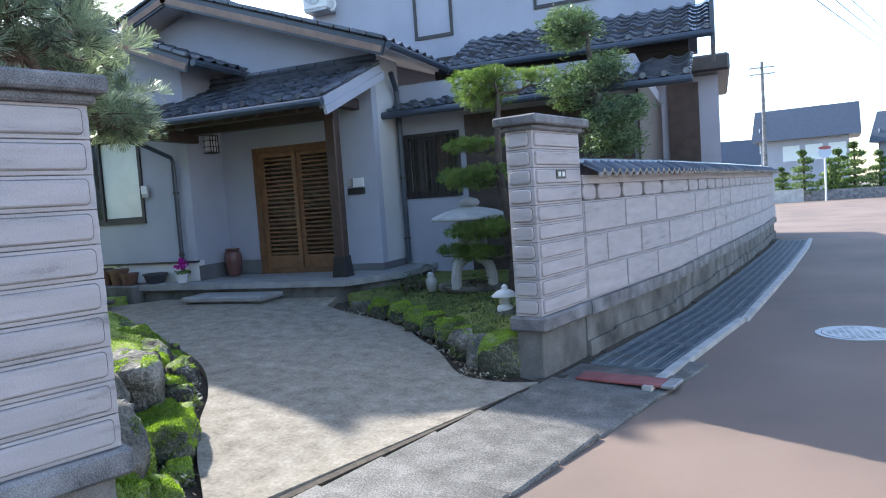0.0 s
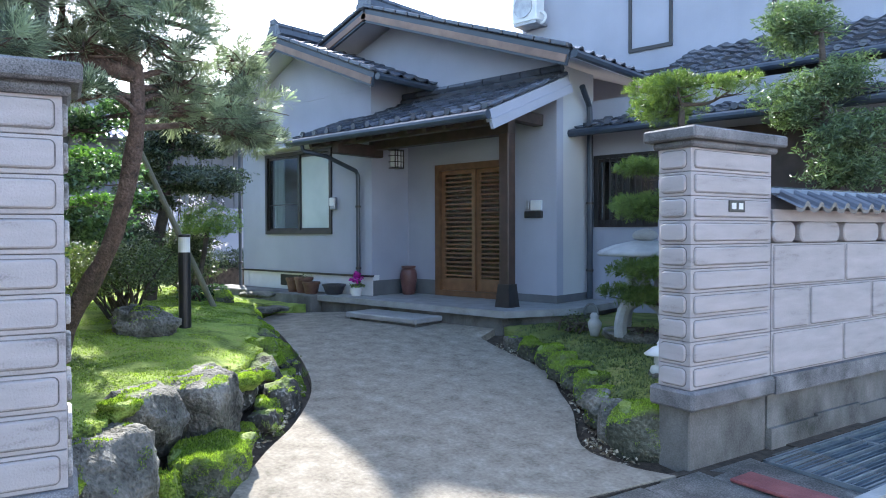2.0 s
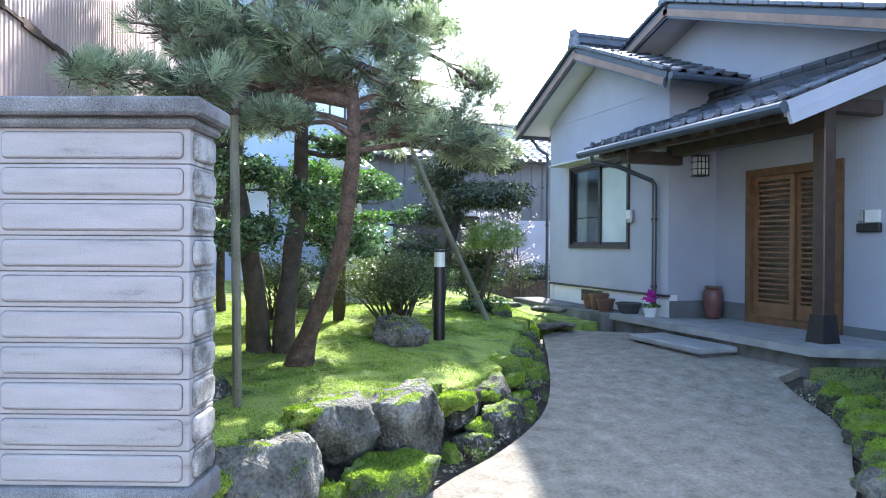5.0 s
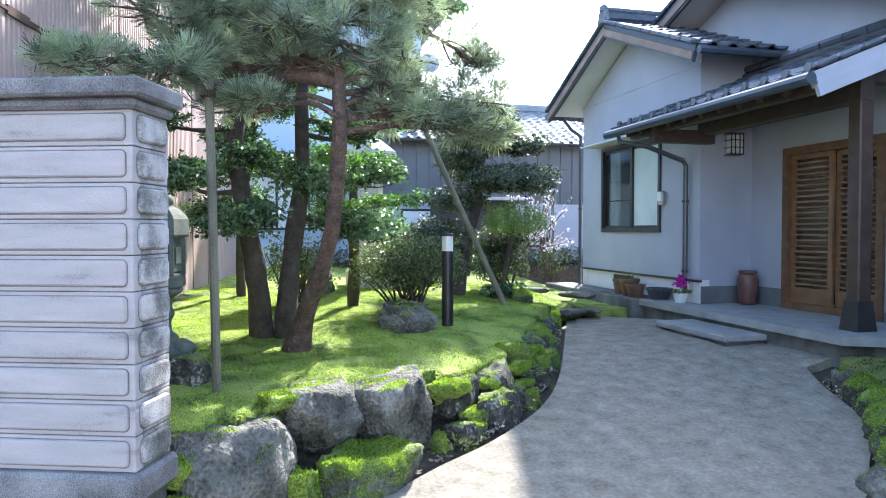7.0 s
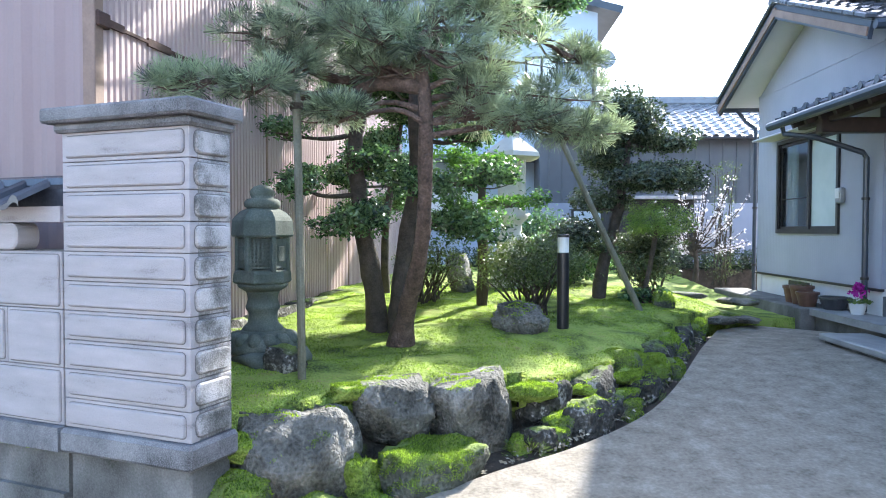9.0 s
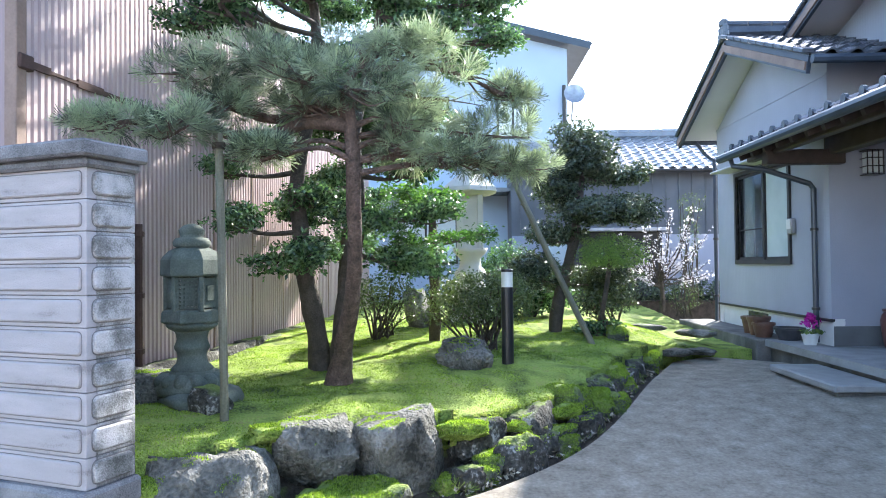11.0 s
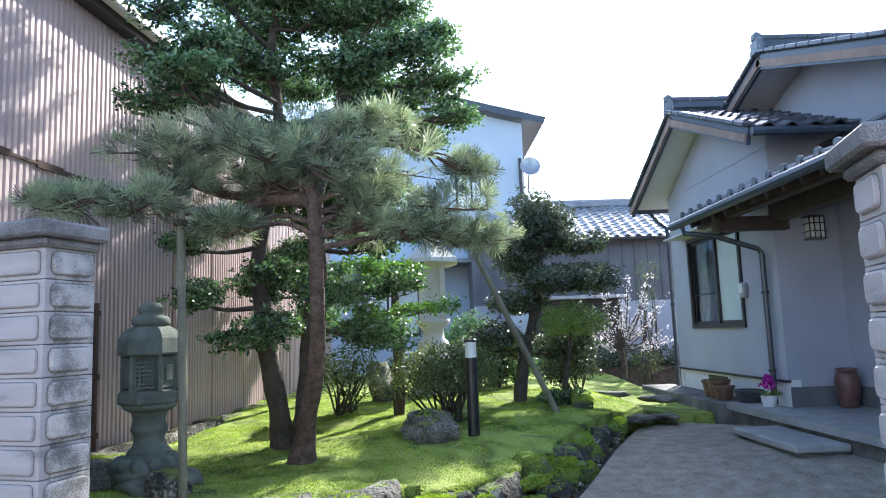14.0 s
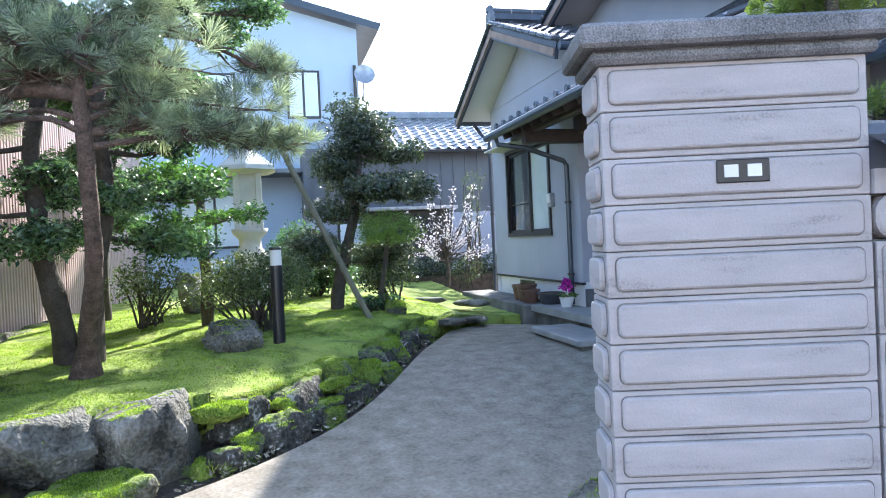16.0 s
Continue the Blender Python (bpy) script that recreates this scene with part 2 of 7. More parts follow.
M_NEEDLE = foliage("pine_needles", (0.05, 0.07, 0.048), (0.42, 0.48, 0.33), 0.3, 0.4, 0.9, (1.1, 1.2, 0.8))
M_NEEDLE_YOUNG = foliage("yellow_needles", (0.07, 0.11, 0.03), (0.2, 0.27, 0.08), 0.5, 0.35)
M_LEAF = foliage("glossy_leaves", (0.03, 0.058, 0.036), (0.18, 0.28, 0.14), 0.24, 0.38, 1.0, (1.1, 1.4, 0.7))
M_LEAF_BRIGHT = foliage("bright_leaves", (0.045, 0.1, 0.035), (0.16, 0.28, 0.08), 0.22, 0.34, 0.9, (1.2, 1.5, 0.6))
M_LEAF_DULL = foliage("shrub_leaves", (0.04, 0.06, 0.025), (0.16, 0.2, 0.085), 0.35, 0.3)
M_LEAF_CLOUD = foliage("dark_small_leaves", (0.03, 0.045, 0.028), (0.13, 0.165, 0.1), 0.26, 0.14, 0.9)
M_LEAF_BALL = foliage("light_clipped_leaves", (0.08, 0.16, 0.03), (0.26, 0.38, 0.09), 0.4, 0.3)
M_YEW = foliage("conifer_sprays", (0.05, 0.08, 0.045), (0.19, 0.26, 0.14), 0.4, 0.3)
M_LEAF_BOX = foliage("clipped_leaves", (0.055, 0.09, 0.035), (0.17, 0.24, 0.075), 0.4, 0.35)
M_BLOSSOM = foliage("plum_blossom", (0.62, 0.57, 0.58), (0.82, 0.79, 0.79), 0.7, 0.4, 0.3, (1, 1, 1))
M_MAGENTA = foliage("magenta_petals", (0.45, 0.02, 0.3), (0.7, 0.06, 0.5), 0.5, 0.35, 0.3, (1, 1, 1))
M_CORR = material("corrugated_brown", [(0.15, (0.33, 0.25, 0.25)), (0.5, (0.47, 0.365, 0.355)), (0.85, (0.57, 0.455, 0.44))], 0.55, 0.8, 60, 0.2, 0.1, 0.003, spec=0.4)
# shed end wall: cladding colour darkened because this side gets no sun
M_CORR_END = material("shaded_end_wall", [(0.15, (0.27, 0.2, 0.2)), (0.85, (0.38, 0.28, 0.275))], 0.6, 0.8, 60, 0.2, 0.1, 0.003, spec=0.4)
M_RUST = material("rust", [(0.2, (0.045, 0.026, 0.022)), (0.8, (0.11, 0.062, 0.05))], 0.9, 9, 90, 0.5, 0.4, 0.004)
M_BLUEWALL = material("pale_blue_wall", [(0.2, (0.42, 0.5, 0.6)), (0.8, (0.5, 0.58, 0.68))], 0.8, 0.7, 40, 0.15, 0.1, 0.004)
M_GREYWALL = material("grey_plank_wall", [(0.2, (0.1, 0.105, 0.115)), (0.8, (0.17, 0.175, 0.185))], 0.8, 1.0, 50, 0.2, 0.2, 0.004)
# near-black for dark timber, and painted shade in the hall, window and roof gap
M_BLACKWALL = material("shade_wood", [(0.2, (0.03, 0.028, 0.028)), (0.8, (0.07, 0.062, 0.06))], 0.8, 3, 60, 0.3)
M_POT = material("brown_pot", [(0.2, (0.1, 0.05, 0.035)), (0.8, (0.2, 0.1, 0.07))], 0.5, 9, 80, 0.4)
M_POTDARK = material("dark_pot", [(0.2, (0.03, 0.03, 0.035)), (0.8, (0.07, 0.07, 0.08))], 0.45, 9, 80, 0.4)
M_VASE = material("red_brown_vase", [(0.2, (0.09, 0.04, 0.035)), (0.8, (0.2, 0.09, 0.08))], 0.35, 8, 60, 0.4)
M_PLASTIC = material("white_plastic", [(0.3, (0.66, 0.66, 0.65)), (0.7, (0.74, 0.74, 0.73))], 0.5, 6, 60, 0.15, 0.05, 0.002)
M_BLACK = material("black_plate", [(0.3, (0.012, 0.012, 0.014)), (0.7, (0.022, 0.022, 0.025))], 0.35, 6, 60, 0.2, 0.05, 0.002)
M_CURTAIN = material("curtain", [(0.3, (0.74, 0.78, 0.77)), (0.7, (0.8, 0.83, 0.82))], 0.9, 4, 50, 0.2, 0.3, 0.01, ribs=("X", 9.0, 2.0))
M_SOIL = material("soil", [(0.3, (0.04, 0.03, 0.022)), (0.7, (0.09, 0.07, 0.05))], 0.95, 20, 90, 0.5)
# opaque pale pane: the bright sky reflection is put into its colour
M_PANE_REFLECT = material("pale_reflection_pane", [(0.3, (0.5, 0.57, 0.57)), (0.7, (0.6, 0.66, 0.65))], 0.12, 3, 60, 0.1, 0.05, 0.002, spec=0.6)
M_GLASS = glass("window_glass", (0.85, 0.92, 0.9))
M_GLASS_DOOR = glass("obscured_door_glass", (0.6, 0.5, 0.4), 0.4)
M_BANK = material("mossy_soil_bank", [(0.3, (0.025, 0.02, 0.014)), (0.7, (0.075, 0.06, 0.042))], 0.95, 12, 70, 0.6, 1.0, 0.02, top=((0.14, 0.19, 0.035), 1.3, 0.25), relief=1.0)


# ---------------------------------------------------------------- mesh helpers
def place(name, mesh, mat, parent=None, label="", m=None):
    if mat and not mesh.materials:
        mesh.materials.append(mat)
    ob = new(name, mesh)
    if parent:
        ob.parent = parent
    if m is not None:
        ob.matrix_basis = m
    if label:
        ob["label"] = label
    return ob


def to_mesh(bm, name, smooth=False):
    me = bpy.data.meshes.new(name)
    bmesh.ops.recalc_face_normals(bm, faces=bm.faces)
    if smooth:
        for f in bm.faces:
            f.smooth = True
    bm.to_mesh(me)
    bm.free()
    return me


def part(name, bm, mat, parent=None, label="", smooth=False, m=None):
    mesh = bm if isinstance(bm, bpy.types.Mesh) else to_mesh(bm, name, smooth)
    return place(name, mesh, mat, parent, label, m)


def thing(name, label, category, at=(0, 0, 0), rz=0, group="", kind=""):
    ob = new(name)
    ob.matrix_basis = pose(*at, 0, 0, rz)
    return tagged(ob, label, category, group, kind)


def box(bm, x0, y0, z0, x1, y1, z1, bevel=0.0, m=None):
    mm = Matrix.Translation(((x0 + x1) / 2, (y0 + y1) / 2, (z0 + z1) / 2)) @ Matrix.Diagonal((abs(x1 - x0), abs(y1 - y0), abs(z1 - z0), 1))
    vs = bmesh.ops.create_cube(bm, size=1, matrix=mm)["verts"]
    if bevel:
        es = list({e for v in vs for e in v.link_edges})
        r = bmesh.ops.bevel(bm, geom=es, offset=bevel, segments=1, affect="EDGES", clamp_overlap=True)
        vs = list({v for f in r["faces"] for v in f.verts} | {v for v in vs if v.is_valid})
    if m is not None:
        bmesh.ops.transform(bm, matrix=m, verts=vs)
    return bm


def one_box(*a, bevel=0.0, m=None):
    return box(bmesh.new(), *a, bevel=bevel, m=m)


def prism(bm, poly, z0, z1, top=None):
    """An upright prism on a plan polygon; top gives each corner's height."""
    lo = [bm.verts.new((x, y, z0)) for x, y in poly]
    hi = [bm.verts.new((x, y, top(x, y) if top else z1)) for x, y in poly]
    bm.faces.new(lo[::-1])
    bm.faces.new(hi)
    for i in range(len(poly)):
        j = (i + 1) % len(poly)
        bm.faces.new((lo[i], lo[j], hi[j], hi[i]))
    return bm


def wall_xz(bm, poly, y0, y1):
    """A wall slab from an outline in x and z, between two y."""
    a = [bm.verts.new((x, y0, z)) for x, z in poly]
    b = [bm.verts.new((x, y1, z)) for x, z in poly]
    bm.faces.new(a)
    bm.faces.new(b[::-1])
    for i in range(len(poly)):
        j = (i + 1) % len(poly)
        bm.faces.new((a[j], a[i], b[i], b[j]))
    return bm


def tube(bm, pts, radii, seg=8, wobble=0.0):
    pts = [Vector(p) for p in pts]
    if not isinstance(radii, (list, tuple)):
        radii = [radii] * len(pts)
    rings = []
    side = None
    for i, p in enumerate(pts):
        d = (pts[min(i + 1, len(pts) - 1)] - pts[max(i - 1, 0)]).normalized()
        if side is None:
            side = d.orthogonal().normalized()
        side = (side - d * side.dot(d)).normalized()
        up = d.cross(side)
        ring = []
        for k in range(seg):
            a = 2 * math.pi * k / seg
            r = radii[i] * (1 + wobble * noise.noise(p * 5 + Vector((math.cos(a), math.sin(a), 0))))
            ring.append(bm.verts.new(p + (side * math.cos(a) + up * math.sin(a)) * r))
        rings.append(ring)
    for a, b in zip(rings, rings[1:]):
        for k in range(seg):
            bm.faces.new((a[k], a[(k + 1) % seg], b[(k + 1) % seg], b[k]))
    bm.faces.new(rings[0][::-1])
    bm.faces.new(rings[-1])
    return bm


def smooth_path(pts, steps=5):
    """A smooth line through a few points."""
    p = [Vector(q) for q in pts]
    p = [p[0] * 2 - p[1]] + p + [p[-1] * 2 - p[-2]]
    out = []
    for i in range(1, len(p) - 2):
        for k in range(steps):
            t = k / steps
            out.append(0.5 * ((2 * p[i]) + (p[i + 1] - p[i - 1]) * t + (2 * p[i - 1] - 5 * p[i] + 4 * p[i + 1] - p[i + 2]) * t * t
                              + (3 * p[i] - p[i - 1] - 3 * p[i + 1] + p[i + 2]) * t ** 3))
    out.append(p[-2])
    return out


def lathe(bm, profile, seg=20, squash=1.0, m=None):
    """A turned shape from (radius, height) pairs."""
    rings = []
    for r, z in profile:
        rings.append([bm.verts.new((r * math.cos(2 * math.pi * k / seg), r * squash * math.sin(2 * math.pi * k / seg), z)) for k in range(seg)])
    for a, b in zip(rings, rings[1:]):
        for k in range(seg):
            bm.faces.new((a[k], a[(k + 1) % seg], b[(k + 1) % seg], b[k]))
    bm.faces.new(rings[0][::-1])
    bm.faces.new(rings[-1])
    if m is not None:
        bmesh.ops.transform(bm, matrix=m, verts=[v for r in rings for v in r])
    return bm


def leaf_mesh(name, pads, per_m3, size, ratio=0.5, upright=0.35, seed=1, least=150, shell=0.55, fold=0.12, rosette=0.0):
    """Many small folded leaves in flattened clumps. pads: (x, y, z, rx, ry, rz)."""
    rng = np.random.default_rng(seed)
    vs, fs, base = [], [], 0
    for cx, cy, cz, rx, ry, rz in pads:
        n = max(least, int(per_m3 * rx * ry * rz * 4.2))
        d = rng.normal(size=(n, 3))
        d /= np.linalg.norm(d, axis=1)[:, None]
        if rosette:
            d = np.repeat(d[: n // 9 + 1], 9, 0)[:n]
        r = shell + (1 - shell) * rng.random(n) ** 0.6
        if rosette:
            r = np.repeat(r[: n // 9 + 1], 9)[:n]
        q = d * np.array([rx, ry, rz]) + np.array([cx, cy, cz])
        gap = np.sin(q[:, 0] * 17 + 2 * np.sin(q[:, 1] * 9)) * np.sin(q[:, 1] * 15 + 2 * np.sin(q[:, 2] * 13)) * np.sin(q[:, 2] * 19 + 2 * np.sin(q[:, 0] * 8))
        keep = (gap > -0.12) | (rng.random(n) < 0.25)
        d, n = d[keep], int(keep.sum())
        r = r[keep]
        lump = 1 + 0.25 * np.sin(d[:, 0] * 5 + cx * 7) * np.cos(d[:, 1] * 6 + cy * 5) + (0.0 if rosette else 0.12) * rng.normal(size=n)
        p = d * (r * lump)[:, None] * np.array([rx, ry, rz]) + np.array([cx, cy, cz])
        nor = d * 0.5 + rng.normal(size=(n, 3)) * 0.6 + np.array([0, 0, upright])
        nor /= np.linalg.norm(nor, axis=1)[:, None]
        out = rng.normal(size=(n, 3))
        if rosette:
            out[:, 2] = out[:, 2] * 0.6 + 0.15
            p = p + out * rosette
        tang = out - nor * np.sum(out * nor, axis=1)[:, None] if rosette else np.cross(nor, out)
        tang /= np.linalg.norm(tang, axis=1)[:, None] + 1e-9
        bi = np.cross(nor, tang)
        s = size * (0.6 + 0.7 * rng.random(n))[:, None]
        quad = np.stack([p - tang * s, p + bi * s * ratio + nor * s * fold, p + tang * s, p - bi * s * ratio + nor * s * fold], 1)
        vs.append(quad.reshape(-1, 3))
        idx = base + np.arange(n)[:, None] * 4
        fs.append(np.concatenate([idx + [0, 1, 2], idx + [0, 2, 3]]).reshape(-1, 3))
        base += n * 4
    me = bpy.data.meshes.new(name)
    me.from_pydata(np.concatenate(vs).tolist(), [], np.concatenate(fs).tolist())
    return me


def needle_mesh(name, pads, tufts_per_m2, length, needles=16, seed=2, width=0.0022, flat=0.35):
    """Needle tufts that stand on flattened clumps: the needles of one tuft burst from one point."""
    rng = np.random.default_rng(seed)
    vs, fs, base = [], [], 0
    for cx, cy, cz, rx, ry, rz in pads:
        n = max(20, int(tufts_per_m2 * rx * ry * 3.1))
        d = rng.normal(size=(n, 3))
        d[:, 2] = d[:, 2] * 0.8 + 0.25
        d /= np.linalg.norm(d, axis=1)[:, None]
        r = 0.35 + 0.65 * rng.random(n) ** 0.5
        p = d * r[:, None] * np.array([rx, ry, rz]) + np.array([cx, cy, cz])
        axis = d * np.array([0.7, 0.7, 0.5]) + np.array([0, 0, flat]) + rng.normal(size=(n, 3)) * 0.3
        axis /= np.linalg.norm(axis, axis=1)[:, None]
        k = n * needles
        way = np.repeat(axis, needles, 0) + rng.normal(size=(k, 3)) * 0.5
        way /= np.linalg.norm(way, axis=1)[:, None]
        side = np.cross(way, rng.normal(size=(k, 3)))
        side /= np.linalg.norm(side, axis=1)[:, None] + 1e-9
        ln = length * (0.75 + 0.4 * rng.random(k))[:, None] * np.repeat(0.7 + 0.6 * rng.random(n), needles)[:, None]
        tip = np.repeat(p, needles, 0) + way * ln
        root = base + np.repeat(np.arange(n), needles)
        a = base + n + np.arange(k) * 2
        fs.append(np.stack([root, a, a + 1], 1))
        vs.append(p)
        vs.append(np.stack([tip - side * width, tip + side * width], 1).reshape(-1, 3))
        base += n + 2 * k
    me = bpy.data.meshes.new(name)
    me.from_pydata(np.concatenate(vs).tolist(), [], np.concatenate(fs).tolist())
    return me


def rock_mesh(name, rx, ry, rz, seed, rough=0.35, cuts=3, boxy=0.6):
    """A weathered stone: split faces of uneven size, chipped edges, shallow cracks and pits."""
    rng = random.Random(seed * 17 + 3)
    bm = bmesh.new()
    bmesh.ops.create_icosphere(bm, subdivisions=cuts, radius=1)
    off = Vector((seed * 3.7, seed * 1.3, seed * 2.1))
    planes = []
    for i in range(15 if boxy > 0.4 else 6):
        q = Vector((rng.gauss(0, 1), rng.gauss(0, 1), rng.gauss(0, 0.7))).normalized()
        planes.append((q, rng.uniform(0.68, 0.93)))
    lean = 0.08 if boxy > 0.85 else 0.2
    planes.append((Vector((rng.uniform(-lean, lean), rng.uniform(-lean, lean), 1)).normalized(), 0.68 if boxy > 0.85 else rng.uniform(0.74, 0.84)))
    for v in bm.verts:
        d = v.co.normalized()
        q = max(abs(d.x), abs(d.y), abs(d.z))
        d = d.lerp(d / q * 0.85, boxy * 0.7)
        bend = noise.noise_vector(d * 1.3 + off) * 0.12
        d = d + bend * rough * 2
        for nrm, lim in planes:
            over = d.dot(nrm) - lim
            if over > 0:
                d = d - nrm * over * 0.93
        crack = max(0.0, 1 - abs(noise.noise(d * 1.9 + off * 1.7)) * 16)
        k = 1 + rough * (0.3 * noise.noise(d * 1.7 + off) + 0.22 * noise.noise(d * 4.5 + off) + 0.12 * noise.noise(d * 10 + off) + 0.06 * noise.noise(d * 22 + off)) - 0.035 * crack
        v.co = Vector((d.x * rx * k, d.y * ry * k, d.z * rz * k))
    return to_mesh(bm, name, True)


def lerp_line(pts, s):
    """The point and direction at length s along a plan line."""
    for (x0, y0), (x1, y1) in zip(pts, pts[1:]):
        d = math.hypot(x1 - x0, y1 - y0)
        if s <= d or (x1, y1) == pts[-1]:
            return x0 + (x1 - x0) * s / d, y0 + (y1 - y0) * s / d, math.degrees(math.atan2(y1 - y0, x1 - x0))
        s -= d


# ---------------------------------------------------------------- ground, road, drive
def drive_height(x, y):
    return min(0.38, max(0.0, 0.0875 * (-0.934 * x + 0.357 * y - 3.45)))


bm = bmesh.new()
bmesh.ops.create_grid(bm, x_segments=8, y_segments=8, size=300, matrix=Matrix.Translation((0, 0, -0.14)))
tagged(part("ground", bm, M_GROUND), "bare earth reaching out to the horizon", "ground", kind="structure")

bm = bmesh.new()
bmesh.ops.create_grid(bm, x_segments=40, y_segments=60, size=1, matrix=Matrix.Translation((14, 14, -0.05)) @ Matrix.Diagonal((20, 40, 1, 1)))
for v in bm.verts:
    v.co.z += 0.015 * noise.noise(v.co * 0.2)
tagged(part("road", bm, M_ROAD), "asphalt street stained orange-brown by meltwater", "road", kind="structure")

LEFT_EDGE = [(-2.42, 2.6), (-2.62, 2.85), (-2.97, 3.21), (-3.16, 3.43), (-3.45, 3.8), (-3.76, 4.25), (-4.28, 4.8), (-4.92, 5.22), (-5.85, 5.68), (-7.5, 6.45)]
RIGHT_EDGE = [(-1.40, 5.36), (-1.75, 5.33), (-2.1, 5.42), (-2.5, 5.98), (-2.85, 6.35), (-3.3, 6.82), (-4.1, 7.18), (-4.6, 7.45)]
left = [(v.x, v.y) for v in smooth_path([(x, y, 0) for x, y in LEFT_EDGE], 4)]
right = [(v.x, v.y) for v in smooth_path([(x, y, 0) for x, y in RIGHT_EDGE], 4)]
bm = bmesh.new()
N = 40
rows = []
for i in range(N + 1):
    u = i / N
    a, b = left[round(u * (len(left) - 1))], right[round(u * (len(right) - 1))]
    row = []
    for k in range(13):
        x, y = a[0] + (b[0] - a[0]) * k / 12, a[1] + (b[1] - a[1]) * k / 12
        row.append(bm.verts.new((x, y, drive_height(x, y) + 0.006 * noise.noise(Vector((x, y, 0)) * 1.2))))
    rows.append(row)
row = []
for k in range(13):
    x, y = -7.95 + (-4.6 + 7.95) * k / 12, 7.0 + 0.72 * min(1, k / 2)
    row.append(bm.verts.new((x, y, 0.38)))
rows.append(row)
for a, b in zip(rows, rows[1:]):
    for k in range(12):
        bm.faces.new((a[k], a[k + 1], b[k + 1], b[k]))
bmesh.ops.extrude_face_region(bm, geom=list(bm.faces))
for v in {v for r in rows for v in r}:
    v.co.z -= 0.3
tagged(part("driveway", bm, M_CONC, smooth=False), "grey trowelled concrete driveway curving up to the porch", "driveway", kind="structure")

# Kerb slabs over the gutter before the drive
kerb = thing("pavement", "row of worn concrete gutter slabs before the gate", "pavement", kind="structure")
part("bed", one_box(-0.5, -2.3, -0.13, 0.5, 3.3, -0.06, m=pose(-1.42, 3.55, 0, 0, 0, -18)), M_FOOT, kerb)
slab_me = to_mesh(one_box(-0.47, -0.245, -0.1, 0.47, 0.245, 0.0, bevel=0.012), "slab")
for i in range(-4, 6):
    s = i * 0.5
    place("slab", slab_me, M_SLAB, kerb, m=pose(-1.42 + 0.309 * s, 3.72 + 0.951 * s, -0.012 + 0.004 * math.sin(i * 2.3), 2.0, 1.5, -18 + 0.5 * math.sin(i)))
part("joint_strip", one_box(-0.03, -2.4, -0.1, 0.03, 2.4, -0.006, m=pose(-1.84, 4.12, 0, 0, 0, -18)), M_SOIL, kerb)

# ---------------------------------------------------------------- street wall with its pillars
COURSE, BASE_Z = 0.152, 0.51


def outline(a0, z0, a1, z1, r, inset=0.0, steps=4):
    """A rounded rectangle as points (along, up)."""
    a0, z0, a1, z1 = a0 + inset, z0 + inset, a1 - inset, z1 - inset
    r = max(0.004, min(r - inset, (z1 - z0) / 2 - 0.001))
    pts = []
    for ca, cz, start in ((a1 - r, z0 + r, -90), (a1 - r, z1 - r, 0), (a0 + r, z1 - r, 90), (a0 + r, z0 + r, 180)):
        for k in range(steps + 1):
            t = radians(start + 90 * k / steps)
            pts.append((ca + r * math.cos(t), cz + r * math.sin(t)))
    return pts


def raised_panel(bm, a0, z0, a1, z1, r, depth, side=False, rim=0.005):
    """A raised panel with rounded corners and a dirty rim round its foot. It rises towards -y, or -x on a side face."""
    rings = []
    for inset, d in ((-rim, -0.0012), (0.0, -0.0014), (0.002, -depth * 0.7), (0.008, -depth)):
        rings.append([bm.verts.new((d, a, z) if side else (a, d, z)) for a, z in outline(a0, z0, a1, z1, r, inset)])
    n = len(rings[0])
    for level, (lo, hi) in enumerate(zip(rings, rings[1:])):
        for k in range(n):
            f = bm.faces.new((lo[k], lo[(k + 1) % n], hi[(k + 1) % n], hi[k]))
            f.material_index = 1 if level == 0 else 0
    bm.faces.new(rings[-1])


def course_mesh(w, d):
    """One pillar course: a face block with a raised rounded panel towards -y."""
    bm = bmesh.new()
    box(bm, 0.0, 0.0, 0.002, w, 0.06, COURSE - 0.002, bevel=0.003)
    raised_panel(bm, 0.03, 0.024, w - 0.03, COURSE - 0.02, 0.02, 0.014)
    return to_mesh(bm, "course")


def course_side_mesh(d):
    bm = bmesh.new()
    box(bm, 0.001, 0.062, 0.002, 0.05, d - 0.004, COURSE - 0.002, bevel=0.003)
    raised_panel(bm, 0.034, 0.024, d - 0.026, COURSE - 0.02, 0.03, 0.018, True, 0.006)
    return to_mesh(bm, "side_panel")


